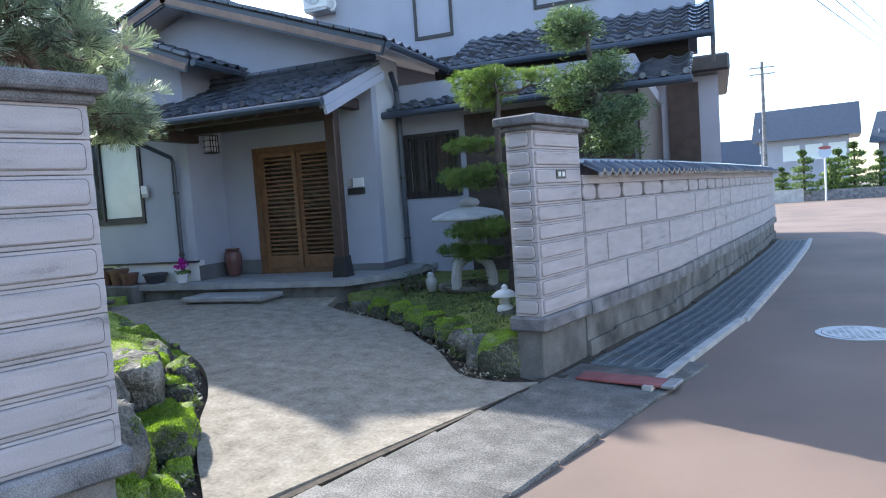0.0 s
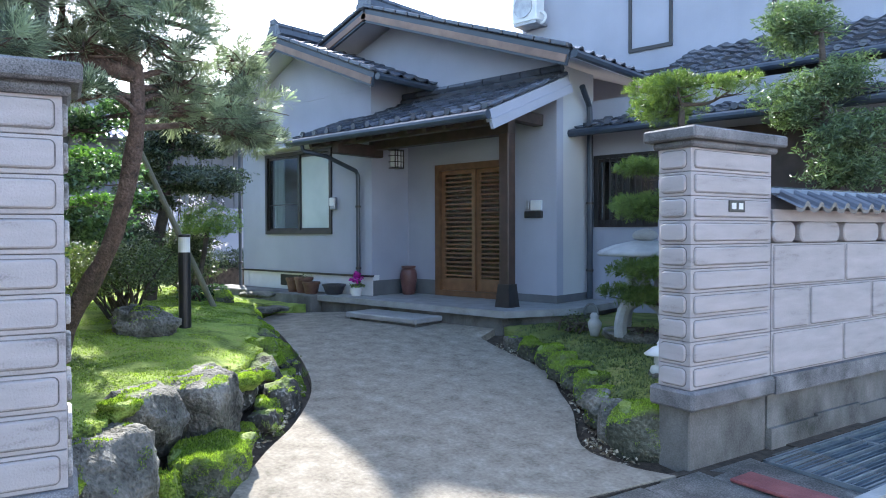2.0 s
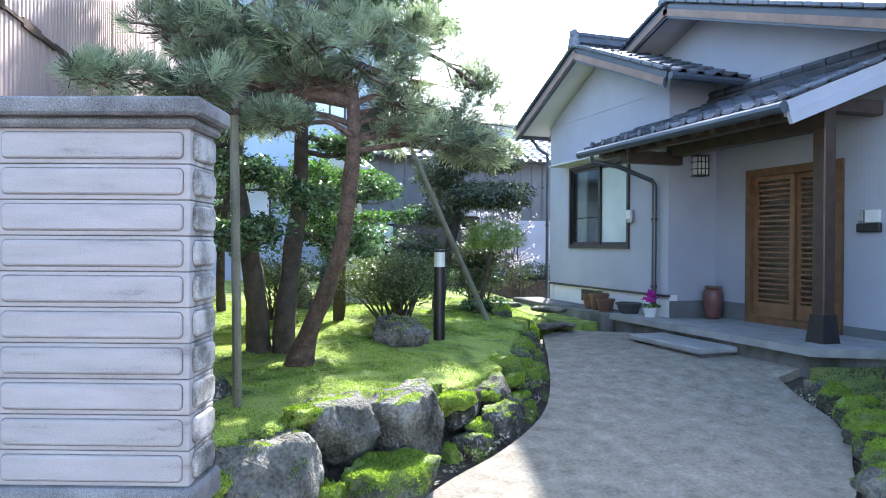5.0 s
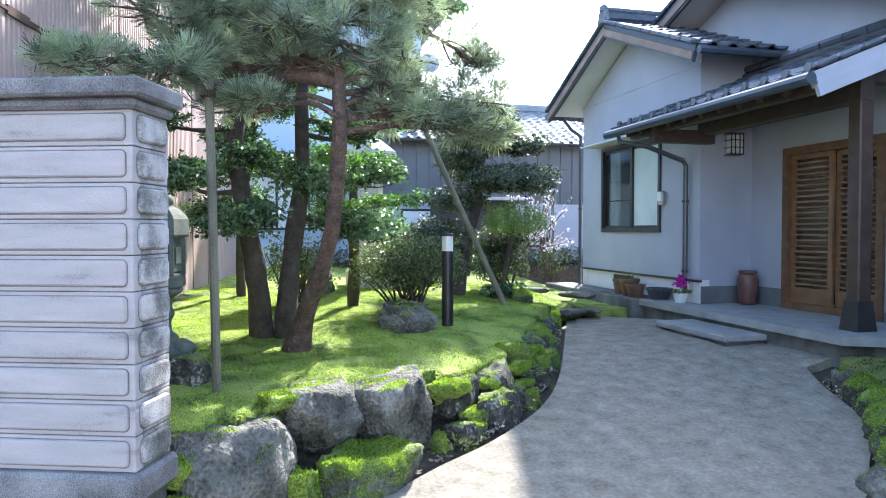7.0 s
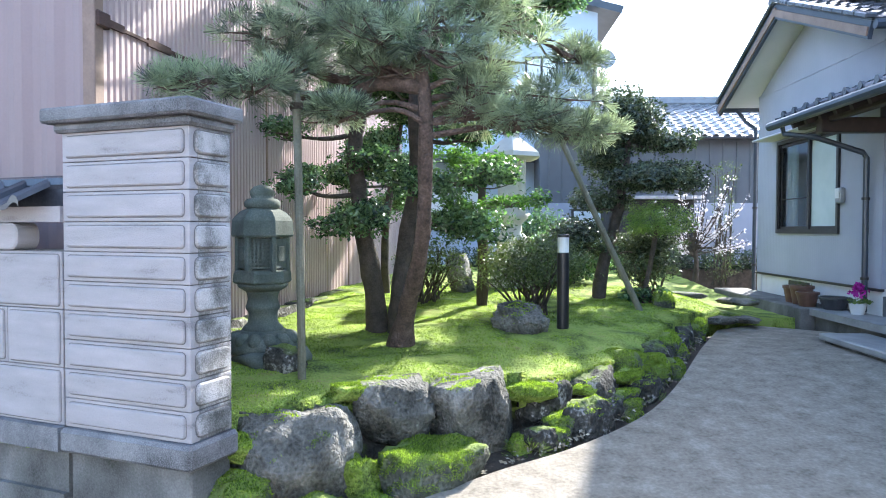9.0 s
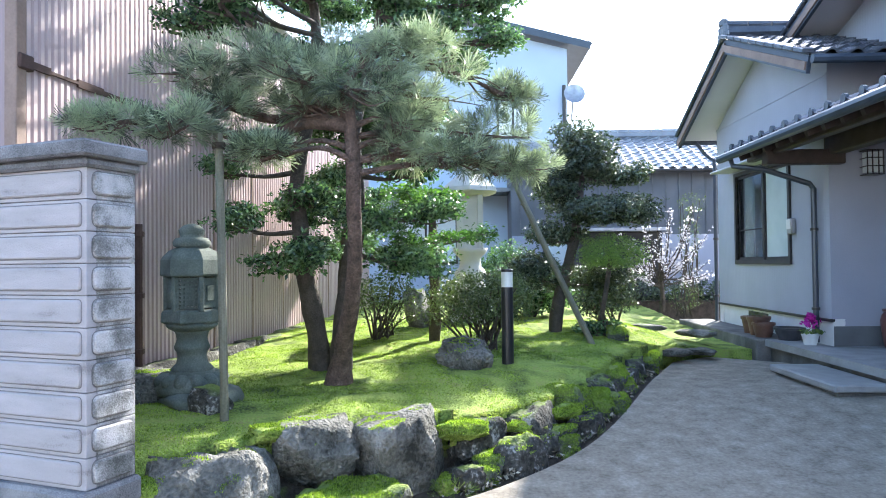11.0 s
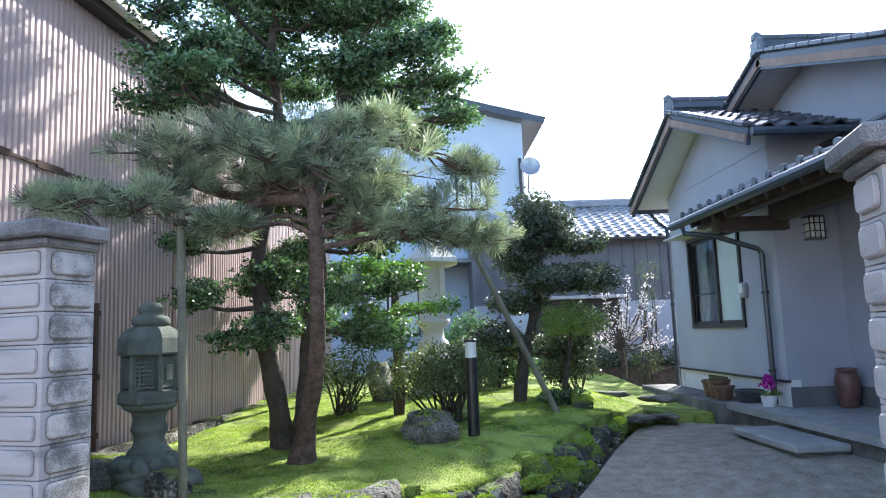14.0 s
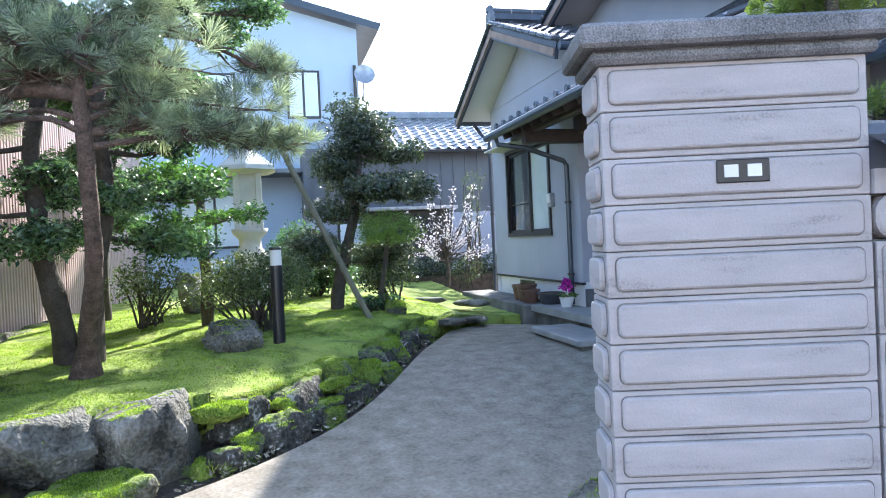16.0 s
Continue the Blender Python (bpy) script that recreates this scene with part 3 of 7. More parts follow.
def gate_pillar(at, rz, flip):
    """A pillar whose seen corner stands at the gate opening. flip mirrors it along its front."""
    w, d = (0.83, 0.3) if flip else (0.86, 0.25)
    back = 0.02 if flip else 0.07
    t = thing("gate_pillar", "pale pink textured block gate pillar with granite cap", "gate pillar", (at[0], at[1], 0), rz, group="gate pillars", kind="")
    f = Matrix.Diagonal((-1 if flip else 1, 1, 1, 1))

    def add(name, bm, mat, label=""):
        bmesh.ops.transform(bm, matrix=f, verts=bm.verts)
        return part(name, bm, mat, t, label)
    add("footing", one_box(0.03, 0.03, -0.13, w, d + 0.02, 0.39, bevel=0.01), M_FOOT, "damp mossy concrete footing")
    add("ledge", one_box(-0.035, -0.045, 0.385, w, d + back * 0.7, BASE_Z, bevel=0.018), M_LEDGE, "grey granite ledge")
    add("core", one_box(0.016, 0.016, BASE_Z, w - 0.004, d - 0.012, 2.03), M_JOINT)
    front, side = course_mesh(w, d), course_side_mesh(d)
    for me in (front, side):
        me.transform(f)
        if flip:
            me.flip_normals()
    for k in range(10):
        z = BASE_Z + k * COURSE
        for me, mat in ((front, M_BLOCK), (side, M_BLOCKSIDE if flip else M_BLOCK)):
            if not me.materials:
                me.materials.append(mat)
                me.materials.append(M_GROOVE)
        place("block", front, M_BLOCK, t, m=pose(0, 0, z))
        place("side_panel", side, M_BLOCK, t, m=pose(0, 0, z))
    add("cap_moulding", one_box(-0.03, -0.035, 2.028, w + 0.03, d + back * 0.4, 2.075, bevel=0.014), M_LEDGE)
    add("cap", one_box(-0.07, -0.08, 2.073, w + 0.07, d + back, 2.15, bevel=0.012), M_LEDGE, "speckled granite cap stone")
    return t


RP, RP_RZ = (-1.36, 5.47), 75.0
LP, LP_RZ = (-2.53, 2.28), 70.5
pillar_r = gate_pillar(RP, RP_RZ, False)
pillar_l = gate_pillar(LP, LP_RZ, True)
plate = thing("nameplate", "black plate with white writing on a pillar", "nameplate", (RP[0], RP[1], 0), RP_RZ)
part("plate", one_box(0.36, -0.022, 1.63, 0.53, -0.011, 1.705, bevel=0.003), M_BLACK, plate)
part("writing_bar", one_box(0.383, -0.0255, 1.648, 0.428, -0.0215, 1.688), M_PLASTIC, plate)
part("writing_bar", one_box(0.458, -0.0255, 1.648, 0.503, -0.0215, 1.688), M_PLASTIC, plate)


def coping_tile_mesh():
    """Wavy coping tile that runs down the front of the wall top, with a thick lower lip."""
    bm = bmesh.new()
    sec = [(-0.085, 0.0), (-0.06, -0.012), (-0.02, -0.016), (0.012, -0.006), (0.03, 0.02), (0.055, 0.035), (0.08, 0.024), (0.092, 0.0)]
    a = [bm.verts.new((x, -0.17, z + 1.675)) for x, z in sec]
    b = [bm.verts.new((x, 0.02, z + 1.765)) for x, z in sec]
    c = [bm.verts.new((x, -0.168, z * 0.8 + 1.645)) for x, z in sec]
    for i in range(len(sec) - 1):
        bm.faces.new((a[i], a[i + 1], b[i + 1], b[i]))
        bm.faces.new((c[i], c[i + 1], a[i + 1], a[i]))
    return to_mesh(bm, "coping_tile")


BLOCK_MESH = {}


def block_piece(length, height):
    key = (round(length, 2), round(height, 3))
    if key not in BLOCK_MESH:
        bm = one_box(0.002, 0.0, 0.002, length - 0.002, 0.12, height - 0.002, bevel=0.003)
        raised_panel(bm, 0.02, 0.018, length - 0.02, height - 0.018, 0.015, 0.012)
        me = to_mesh(bm, "block")
        me.materials.append(M_BLOCK)
        me.materials.append(M_GROOVE)
        BLOCK_MESH[key] = me
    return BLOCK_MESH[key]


def pierced_piece(length, height):
    """A block with half-round ends, which leave waisted openings between neighbours."""
    bm = bmesh.new()
    rings = [[bm.verts.new((a, y, z)) for a, z in outline(0.0, 0.002, length, height - 0.002, 0.06, inset, 6)] for inset, y in ((0.01, -0.012), (0.0, -0.004), (0.0, 0.12))]
    n = len(rings[0])
    for lo, hi in zip(rings, rings[1:]):
        for k in range(n):
            bm.faces.new((lo[k], lo[(k + 1) % n], hi[(k + 1) % n], hi[k]))
    bm.faces.new(rings[0])
    bm.faces.new(rings[-1])
    return to_mesh(bm, "pierced_block")


def street_wall(name, line, length, label):
    """A block wall along a plan line, its street face on the line: footing, ledge, blocks, pierced row and tiled coping."""
    t = thing(name, label, "garden wall", kind="structure")
    step = 0.6
    foot, core, ledge, strip, ridge, back = (bmesh.new() for _ in range(6))
    n = int(length / step)
    for i in range(n):
        x, y, a = lerp_line(line, (i + 0.5) * step)
        m = pose(x, y, 0, 0, 0, a)
        h = step / 2 + 0.006
        box(foot, -h, 0.02, -0.13, h, 0.2, 0.39, m=m)
        box(foot, -h, -0.012, -0.13, h, 0.019, 0.14 + 0.02 * math.sin(i * 1.7), m=m)
        box(ledge, -h, -0.045, 0.386, h, 0.22, BASE_Z, bevel=0.0, m=m)
        box(core, -h, 0.03, BASE_Z, h, 0.17, 1.425, m=m)
        box(strip, -h, -0.015, 1.575, h, 0.2, 1.655, m=m)
        box(back, -h, 0.08, 1.42, h, 0.16, 1.577, m=m)
        tube(ridge, [m @ Vector((-h, 0.06, 1.77)), m @ Vector((h, 0.06, 1.77))], 0.05, 8)
        box(ridge, -h, 0.02, 1.65, h, 0.2, 1.765, m=m)
    part("footing", foot, M_FOOT, t, "stained concrete footing")
    part("ledge", ledge, M_LEDGE, t)
    part("core", core, M_JOINT, t)
    part("strip", strip, M_BLOCK, t)
    part("ridge", ridge, M_TILE, t)
    for r, off in enumerate((0.95, 0.48, 0.97)):
        z = BASE_Z + r * 0.304
        s = 0.0
        ln = off
        while s + ln <= n * step + 0.01:
            x, y, a = lerp_line(line, s)
            place("block", block_piece(ln, 0.304), M_BLOCK, t, m=pose(x, y, z, 0, 0, a))
            s += ln
            ln = 0.9
        rest = n * step - s
        if rest > 0.08:
            x, y, a = lerp_line(line, s)
            place("block", block_piece(rest, 0.304), M_BLOCK, t, m=pose(x, y, z, 0, 0, a))
    s, first = 0.0, True
    pierced = {0.28: pierced_piece(0.28, 0.15), 0.54: pierced_piece(0.54, 0.15)}
    while s < n * step - 0.3:
        ln = 0.28 if first else 0.54
        x, y, a = lerp_line(line, s)
        place("pierced_block", pierced[ln], M_BLOCK, t, m=pose(x, y, 1.424, 0, 0, a))
        s += ln + 0.06
        first = False
    tile = coping_tile_mesh()
    for k in range(int(n * step / 0.175)):
        x, y, a = lerp_line(line, 0.09 + k * 0.175)
        place("coping_tile", tile, M_TILE, t, m=pose(x, y, 0, 0, 0, a))
    return t


def along(p, rz, d):
    return (p[0] + math.cos(radians(rz)) * d, p[1] + math.sin(radians(rz)) * d)


wall_start = along(RP, RP_RZ, 0.87)
street_wall("wall_street", [wall_start, along(RP, RP_RZ, 3.3), (0.24, 12.8), (0.9, 16.7), (1.35, 20.0), (1.2, 23.0), (-0.5, 27.0)], 16.2, "pale block street wall with dark tiled coping")
wl0 = along(LP, LP_RZ, -0.84)
wl1 = along(LP, LP_RZ, -4.44)
street_wall("wall_side", [wl1, wl0], 3.61, "pale block garden wall beside the gate with tiled coping")

# ---------------------------------------------------------------- drain grating along the wall
GL = [(-0.84, 5.70), (-0.52, 6.93), (-0.06, 8.7), (0.68, 12.7), (1.35, 16.6), (1.85, 20.0)]
gm = bmesh.new()
box(gm, 0, -0.33, -0.04, 0.985, -0.318, 0.004)
box(gm, 0, 0.318, -0.04, 0.985, 0.33, 0.004)
box(gm, 0, -0.33, -0.04, 0.01, 0.33, 0.004)
box(gm, 0.975, -0.33, -0.04, 0.985, 0.33, 0.004)
grate_me = to_mesh(gm, "frame")
bar_me = to_mesh(one_box(0.012, -0.005, -0.035, 0.973, 0.005, -0.002), "bar")
wide_me = to_mesh(one_box(0.012, -0.007, -0.035, 0.973, 0.007, 0.004), "bar")
rod_me = to_mesh(one_box(-0.004, -0.317, -0.012, 0.004, 0.317, -0.004), "rod")
for i in range(13):
    x, y, a = lerp_line(GL, 0.25 + i * 0.99)
    g = thing("drain_grate", "galvanised steel drain grating panel beside the wall", "drain grate", (x, y, 0.0), a, group="drain grating")
    place("frame", grate_me, M_GRATE, g)
    for k in range(16):
        place("bar", wide_me if k % 3 == 0 else bar_me, M_GRATE if k % 3 == 0 else M_GRATEDARK, g, m=pose(0, -0.295 + k * 0.0393, 0))
    for k in range(6):
        place("rod", rod_me, M_GRATEDARK, g, m=pose(0.09 + k * 0.16, 0, -0.012))
trough, kerbline, moss_strip = bmesh.new(), bmesh.new(), bmesh.new()
for i in range(14):
    x, y, a = lerp_line(GL, -0.3 + i * 0.99 + 0.5)
    m = pose(x, y, 0, 0, 0, a)
    box(trough, -0.5, -0.34, -0.13, 0.5, 0.335, -0.075, m=m)
    box(moss_strip, -0.5, 0.335, -0.13, 0.5, 0.6, -0.005 + 0.012 * math.sin(i * 2), m=m)
    box(kerbline, -0.5, -0.41, -0.12, 0.5, -0.335, 0.006, m=m)
tagged(part("drain_channel", trough, M_FOOT), "shallow concrete channel under the grating", "drain", kind="structure")
tagged(part("moss_strip", moss_strip, M_SOIL), "dark damp soil strip at the wall foot", "soil", kind="structure")
tagged(part("kerb", kerbline, M_WHITE), "pale concrete edging of the street drain", "kerb", kind="structure")
ramp = thing("ramp_plate", "red painted steel plate at the end of the grating", "metal plate", (-1.0, 5.62, 0.0), -14)
part("plate", one_box(-0.1, -0.14, -0.01, 0.6, 0.08, 0.012, bevel=0.005), M_RED, ramp)
part("end_cap", one_box(0.602, -0.15, -0.012, 0.7, 0.09, 0.016, bevel=0.005), M_STEEL, ramp)
hole = tagged(new("manhole_cover"), "round pale cast-iron manhole cover in the street", "manhole cover")
hole.matrix_basis = pose(1.2, 7.6, -0.05)
part("rim", lathe(bmesh.new(), [(0.36, 0.0), (0.36, 0.014), (0.31, 0.014), (0.31, 0.008)], 32), M_STEEL, hole)
bm = lathe(bmesh.new(), [(0.3, 0.0), (0.3, 0.016)], 32)
for k in range(-4, 5):
    for j in range(-4, 5):
        if k * k + j * j < 18:
            box(bm, k * 0.06 - 0.018, j * 0.06 - 0.018, 0.015, k * 0.06 + 0.018, j * 0.06 + 0.018, 0.021)
part("lid", bm, M_STEEL, hole)

# ---------------------------------------------------------------- house
LB_X0, LB_X1, LB_Y = -10.45, -7.1, 8.07
MAIN_Y, MAIN_X1 = 8.82, -4.45
FLOOR = 0.6


def opening_wall(bm, x0, x1, z0, z1, ox0, ox1, oz0, oz1, y0, y1):
    """A wall in x and z with one opening, in one piece."""
    ring = {}
    for k, y in enumerate((y0, y1)):
        ring[k] = ([bm.verts.new((x, y, z)) for x, z in ((x0, z0), (x1, z0), (x1, z1), (x0, z1))],
                   [bm.verts.new((x, y, z)) for x, z in ((ox0, oz0), (ox1, oz0), (ox1, oz1), (ox0, oz1))])
    for i in range(4):
        j = (i + 1) % 4
        for k in (0, 1):
            o, n = ring[k]
            bm.faces.new((o[i], o[j], n[j], n[i]))
        for q in (0, 1):
            bm.faces.new((ring[0][q][i], ring[1][q][i], ring[1][q][j], ring[0][q][j]))
    return bm


house = thing("house", "grey-sided tiled Japanese house with an open porch", "house")
WX0, WX1, WZ0, WZ1 = -9.68, -8.04, 1.56, 2.78
bm = opening_wall(bmesh.new(), LB_X0, LB_X1, 0.9, 3.62, WX0, WX1, WZ0, WZ1, LB_Y, LB_Y + 0.14)
part("wall", bm, M_SIDING, house)
part("gable_wall", wall_xz(bmesh.new(), [(LB_X0, 3.62), (LB_X1, 3.62), (LB_X1, 3.78), (-8.775, 4.42)], LB_Y + 0.004, LB_Y + 0.14), M_SIDING, house)
part("gable_strip", one_box(LB_X0, LB_Y - 0.01, 3.6, LB_X1, LB_Y, 3.625), M_SIDING, house)
part("wall", one_box(LB_X0, LB_Y + 0.14, 0.9, LB_X0 + 0.14, 13.0, 3.66), M_SIDING, house)
bm = bmesh.new()
box(bm, LB_X1 - 0.14, LB_Y + 0.14, 0.62, LB_X1, MAIN_Y + 0.2, 3.76)
part("wall", bm, M_SIDING, house)
bm = one_box(LB_X0 + 0.01, LB_Y + 0.015, 0.3, LB_X1, LB_Y + 0.15, 0.9)
box(bm, LB_X0 + 0.01, LB_Y, 0.3, LB_X0 + 0.15, 13.0, 0.9)
part("foundation", bm, M_PLASTIC, house, "pale rendered foundation")
part("drip_strip", one_box(LB_X0 - 0.02, LB_Y - 0.022, 0.87, LB_X1 + 0.01, LB_Y + 0.03, 0.9), M_DARK, house)
part("foundation_vent", one_box(-9.35, LB_Y + 0.002, 0.66, -8.75, LB_Y + 0.03, 0.84), M_BLACK, house)
# entrance wall with the door opening
DX0, DX1, DZ1 = -6.52, -5.1, 2.5
bm = opening_wall(bmesh.new(), LB_X1, MAIN_X1, 0.62, 3.7, DX0, DX1, 0.62, DZ1, MAIN_Y, MAIN_Y + 0.16)
part("wall", bm, M_SIDING, house)
part("gable_wall", wall_xz(bmesh.new(), [(-10.4, 3.7), (MAIN_X1, 3.7), (-7.46, 4.7)], MAIN_Y + 0.004, MAIN_Y + 0.16), M_SIDING, house)
# paler siding on this return face stands in for the light falling on it
bm = one_box(MAIN_X1 - 0.16, MAIN_Y + 0.16, 0.62, MAIN_X1, 9.75, 3.66)
part("wall", bm, M_SIDING_PALE, house)
part("skirting", one_box(LB_X1, MAIN_Y - 0.014, 0.6, DX0 - 0.005, MAIN_Y, 0.82), M_SKIRT, house)
bm = bmesh.new()
box(bm, DX1 + 0.005, MAIN_Y - 0.014, 0.6, MAIN_X1 + 0.014, MAIN_Y, 0.7)
box(bm, MAIN_X1, MAIN_Y, 0.6, MAIN_X1 + 0.014, 9.7, 0.7)
part("skirting", bm, M_SKIRT, house)
part("skirting", one_box(LB_X1, LB_Y + 0.02, 0.6, LB_X1 + 0.014, MAIN_Y - 0.016, 0.82), M_SKIRT, house)
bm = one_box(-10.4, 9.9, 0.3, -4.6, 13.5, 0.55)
# unseen black boxing added here, the hall's darkness put into its colour
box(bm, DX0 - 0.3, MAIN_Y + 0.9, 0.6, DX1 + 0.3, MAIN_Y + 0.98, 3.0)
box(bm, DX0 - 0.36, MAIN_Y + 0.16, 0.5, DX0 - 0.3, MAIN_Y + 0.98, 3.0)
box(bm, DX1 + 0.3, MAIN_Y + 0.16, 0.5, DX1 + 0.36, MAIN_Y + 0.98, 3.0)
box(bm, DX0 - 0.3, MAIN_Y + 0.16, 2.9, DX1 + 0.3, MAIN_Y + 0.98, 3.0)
part("inner_wall", bm, M_BLACKWALL, house, "black boards boxing in the unseen hall behind the slats")
bm = one_box(WX0 - 0.3, LB_Y + 1.6, 0.9, WX1 + 0.3, LB_Y + 1.66, 3.3)
box(bm, WX0 - 0.36, LB_Y + 0.14, 0.9, WX0 - 0.3, LB_Y + 1.66, 3.3)
box(bm, WX1 + 0.3, LB_Y + 0.14, 0.9, WX1 + 0.36, LB_Y + 1.66, 3.3)
box(bm, WX0 - 0.36, LB_Y + 0.14, 3.3, WX1 + 0.36, LB_Y + 1.66, 3.36)
part("room_wall", bm, M_SIDING_PALE, house)
# right wing, set back
bm = opening_wall(bmesh.new(), MAIN_X1, -0.95, 0.2, 3.3, -4.36, -3.55, 1.64, 2.5, 9.72, 9.86)
box(bm, -1.09, 9.86, 0.2, -0.95, 14.0, 3.3)
part("wall", bm, M_SIDING, house)
bm = one_box(-1.5, 9.66, 0.4, -1.0, 9.72, 2.75)
box(bm, -3.4, 9.68, 0.4, -1.55, 9.72, 2.75)
box(bm, -0.95, 9.68, 0.4, -0.92, 13.95, 3.05)
part("wood_panel", bm, M_BEAM, house, "brown weathered timber boards")
part("upper_wall", one_box(-7.2, 12.0, 3.6, -0.2, 12.16, 6.9), M_SIDING, house)
part("upper_wall", one_box(-7.2, 12.16, 3.6, -7.04, 16.0, 6.9), M_SIDING, house)
# black board between the wing roofs, painted for the shade in that gap
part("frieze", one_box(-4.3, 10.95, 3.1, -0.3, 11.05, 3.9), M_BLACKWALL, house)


def slider_window(x0, x1, z0, z1, y, parent, panes, curtain=None):
    """A dark framed sliding window in the wall y."""
    w = part("window", opening_wall(bmesh.new(), x0 - 0.05, x1 + 0.05, z0 - 0.06, z1 + 0.05, x0, x1, z0, z1, y - 0.03, y + 0.1), M_DARK, parent, "dark bronze aluminium sliding window")
    step = (x1 - x0) / panes
    for k in range(panes):
        a, b = x0 + k * step, x0 + (k + 1) * step
        yy = y + 0.02 + 0.03 * (k % 2)
        part("sash", opening_wall(bmesh.new(), a - 0.02, b + 0.02, z0, z1, a + 0.025, b - 0.025, z0 + 0.04, z1 - 0.04, yy, yy + 0.025), M_DARK, w)
        # the pane numbered by curtain carries a painted reflection instead of clear glass
        p = part("pane", one_box(a + 0.022, yy + 0.01, z0 + 0.037, b - 0.022, yy + 0.015, z1 - 0.037), M_PANE_REFLECT if curtain == k else M_GLASS, w)
        p.visible_shadow = False
    return w


win = slider_window(WX0, WX1, WZ0, WZ1, LB_Y, house, 2, 1)
part("muntin", one_box(WX0 + 0.02, LB_Y + 0.018, 1.98, -8.87, LB_Y + 0.04, 1.995), M_DARK, win)
part("window_hood", one_box(-9.95, LB_Y - 0.3, 2.86, -7.85, LB_Y, 2.885, bevel=0.006), M_SOFFIT, house, "thin white metal window hood")
curt = thing("curtain", "pale pleated curtain behind the window glass", "curtain", (0, LB_Y + 0.12, 0))
bm = bmesh.new()
cols = []
for k in range(49):
    x = -9.66 + 0.3 * k / 48
    cols.append([bm.verts.new((x, 0.02 * math.sin(k * 0.9), z)) for z in (1.5, 2.82)])
for a, b in zip(cols, cols[1:]):
    bm.faces.new((a[0], b[0], b[1], a[1]))
bmesh.ops.solidify(bm, geom=list(bm.faces), thickness=0.006)
part("cloth", bm, M_CURTAIN, curt)
rwin = slider_window(-4.36, -3.55, 1.64, 2.5, 9.72, house, 2)
for k in range(9):
    part("lattice_bar", one_box(-4.34 + k * 0.09, 9.66, 1.6, -4.325 + k * 0.09, 9.685, 2.52), M_DARK, rwin)
# black box added behind the lattice window in place of an unlit room
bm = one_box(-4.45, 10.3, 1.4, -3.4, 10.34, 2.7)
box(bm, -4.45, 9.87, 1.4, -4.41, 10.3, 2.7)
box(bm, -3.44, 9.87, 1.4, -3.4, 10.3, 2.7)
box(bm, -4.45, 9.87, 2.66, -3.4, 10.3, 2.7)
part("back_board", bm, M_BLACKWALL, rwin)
uw = slider_window(-5.0, -4.35, 4.55, 5.9, 12.0, house, 1)
uw2 = slider_window(-2.75, -1.6, 4.75, 5.9, 12.0, house, 2)
for u, a, b in ((uw, -5.0, -4.35), (uw2, -2.75, -1.6)):
    part("blind", one_box(a, 12.1, 4.4, b, 12.12, 6.0), M_CURTAIN, u)


def pantile(w, l):
    """One interlocking tile, S-shaped across and thick at its lower edge, lower edge towards -y."""
    sec = [(0.0, 0.012), (0.12, -0.004), (0.3, -0.012), (0.5, -0.008), (0.66, 0.012), (0.8, 0.034), (0.92, 0.032), (1.04, 0.01)]
    v, f = [], []
    n = len(sec)
    for (yy, lift) in ((-0.02, 0.03), (l + 0.02, 0.004)):
        for x, z in sec:
            v.append((x * w, yy, z + lift))
    for x, z in sec:
        v.append((x * w, -0.02, z + 0.006))
    for i in range(n - 1):
        f.append((i, i + 1, n + i + 1, n + i))
        f.append((2 * n + i, 2 * n + i + 1, i + 1, i))
    return v, f


def roof_frame(origin, across, up):
    """Matrix with x along the eave and y up the slope."""
    a, u = Vector(across).normalized(), Vector(up).normalized()
    nrm = a.cross(u)
    m = Matrix((a, u, nrm)).transposed().to_4x4()
    m.translation = origin
    return m


def tiled(name, parent, m, width, length, mat, singles=False, tw=0.265, tl=0.235, crop=None):
    """Cover a slope with tiles, from the eave up."""
    nx, ny = max(1, round(width / tw)), max(1, round(length / tl))
    tw, tl = width / nx, length / ny
    v, f = pantile(tw, tl)
    if singles:
        me = bpy.data.meshes.new("tile")
        me.from_pydata(v, [], f)
        for j in range(ny):
            for i in range(nx):
                place("tile", me, mat, parent, m=m @ pose(i * tw, j * tl, 0.0, 0.4 * math.sin(i * 3 + j), 0, 0.3 * math.sin(i + j * 2)))
        return
    vs, fs = [], []
    base = np.array(v)
    for j in range(ny):
        for i in range(nx):
            if crop and not crop((i + 0.5) * tw, (j + 0.5) * tl):
                continue
            k = len(vs) * len(v)
            vs.append(base + np.array([i * tw, j * tl, 0.003 * math.sin(i * 5 + j * 3)]))
            fs += [tuple(a + k for a in q) for q in f]
    me = bpy.data.meshes.new(name)
    me.from_pydata(np.concatenate(vs).tolist(), [], fs)
    ob = place(name, me, mat, parent, m=m)
    ob["kind"] = "stuff"
    return ob


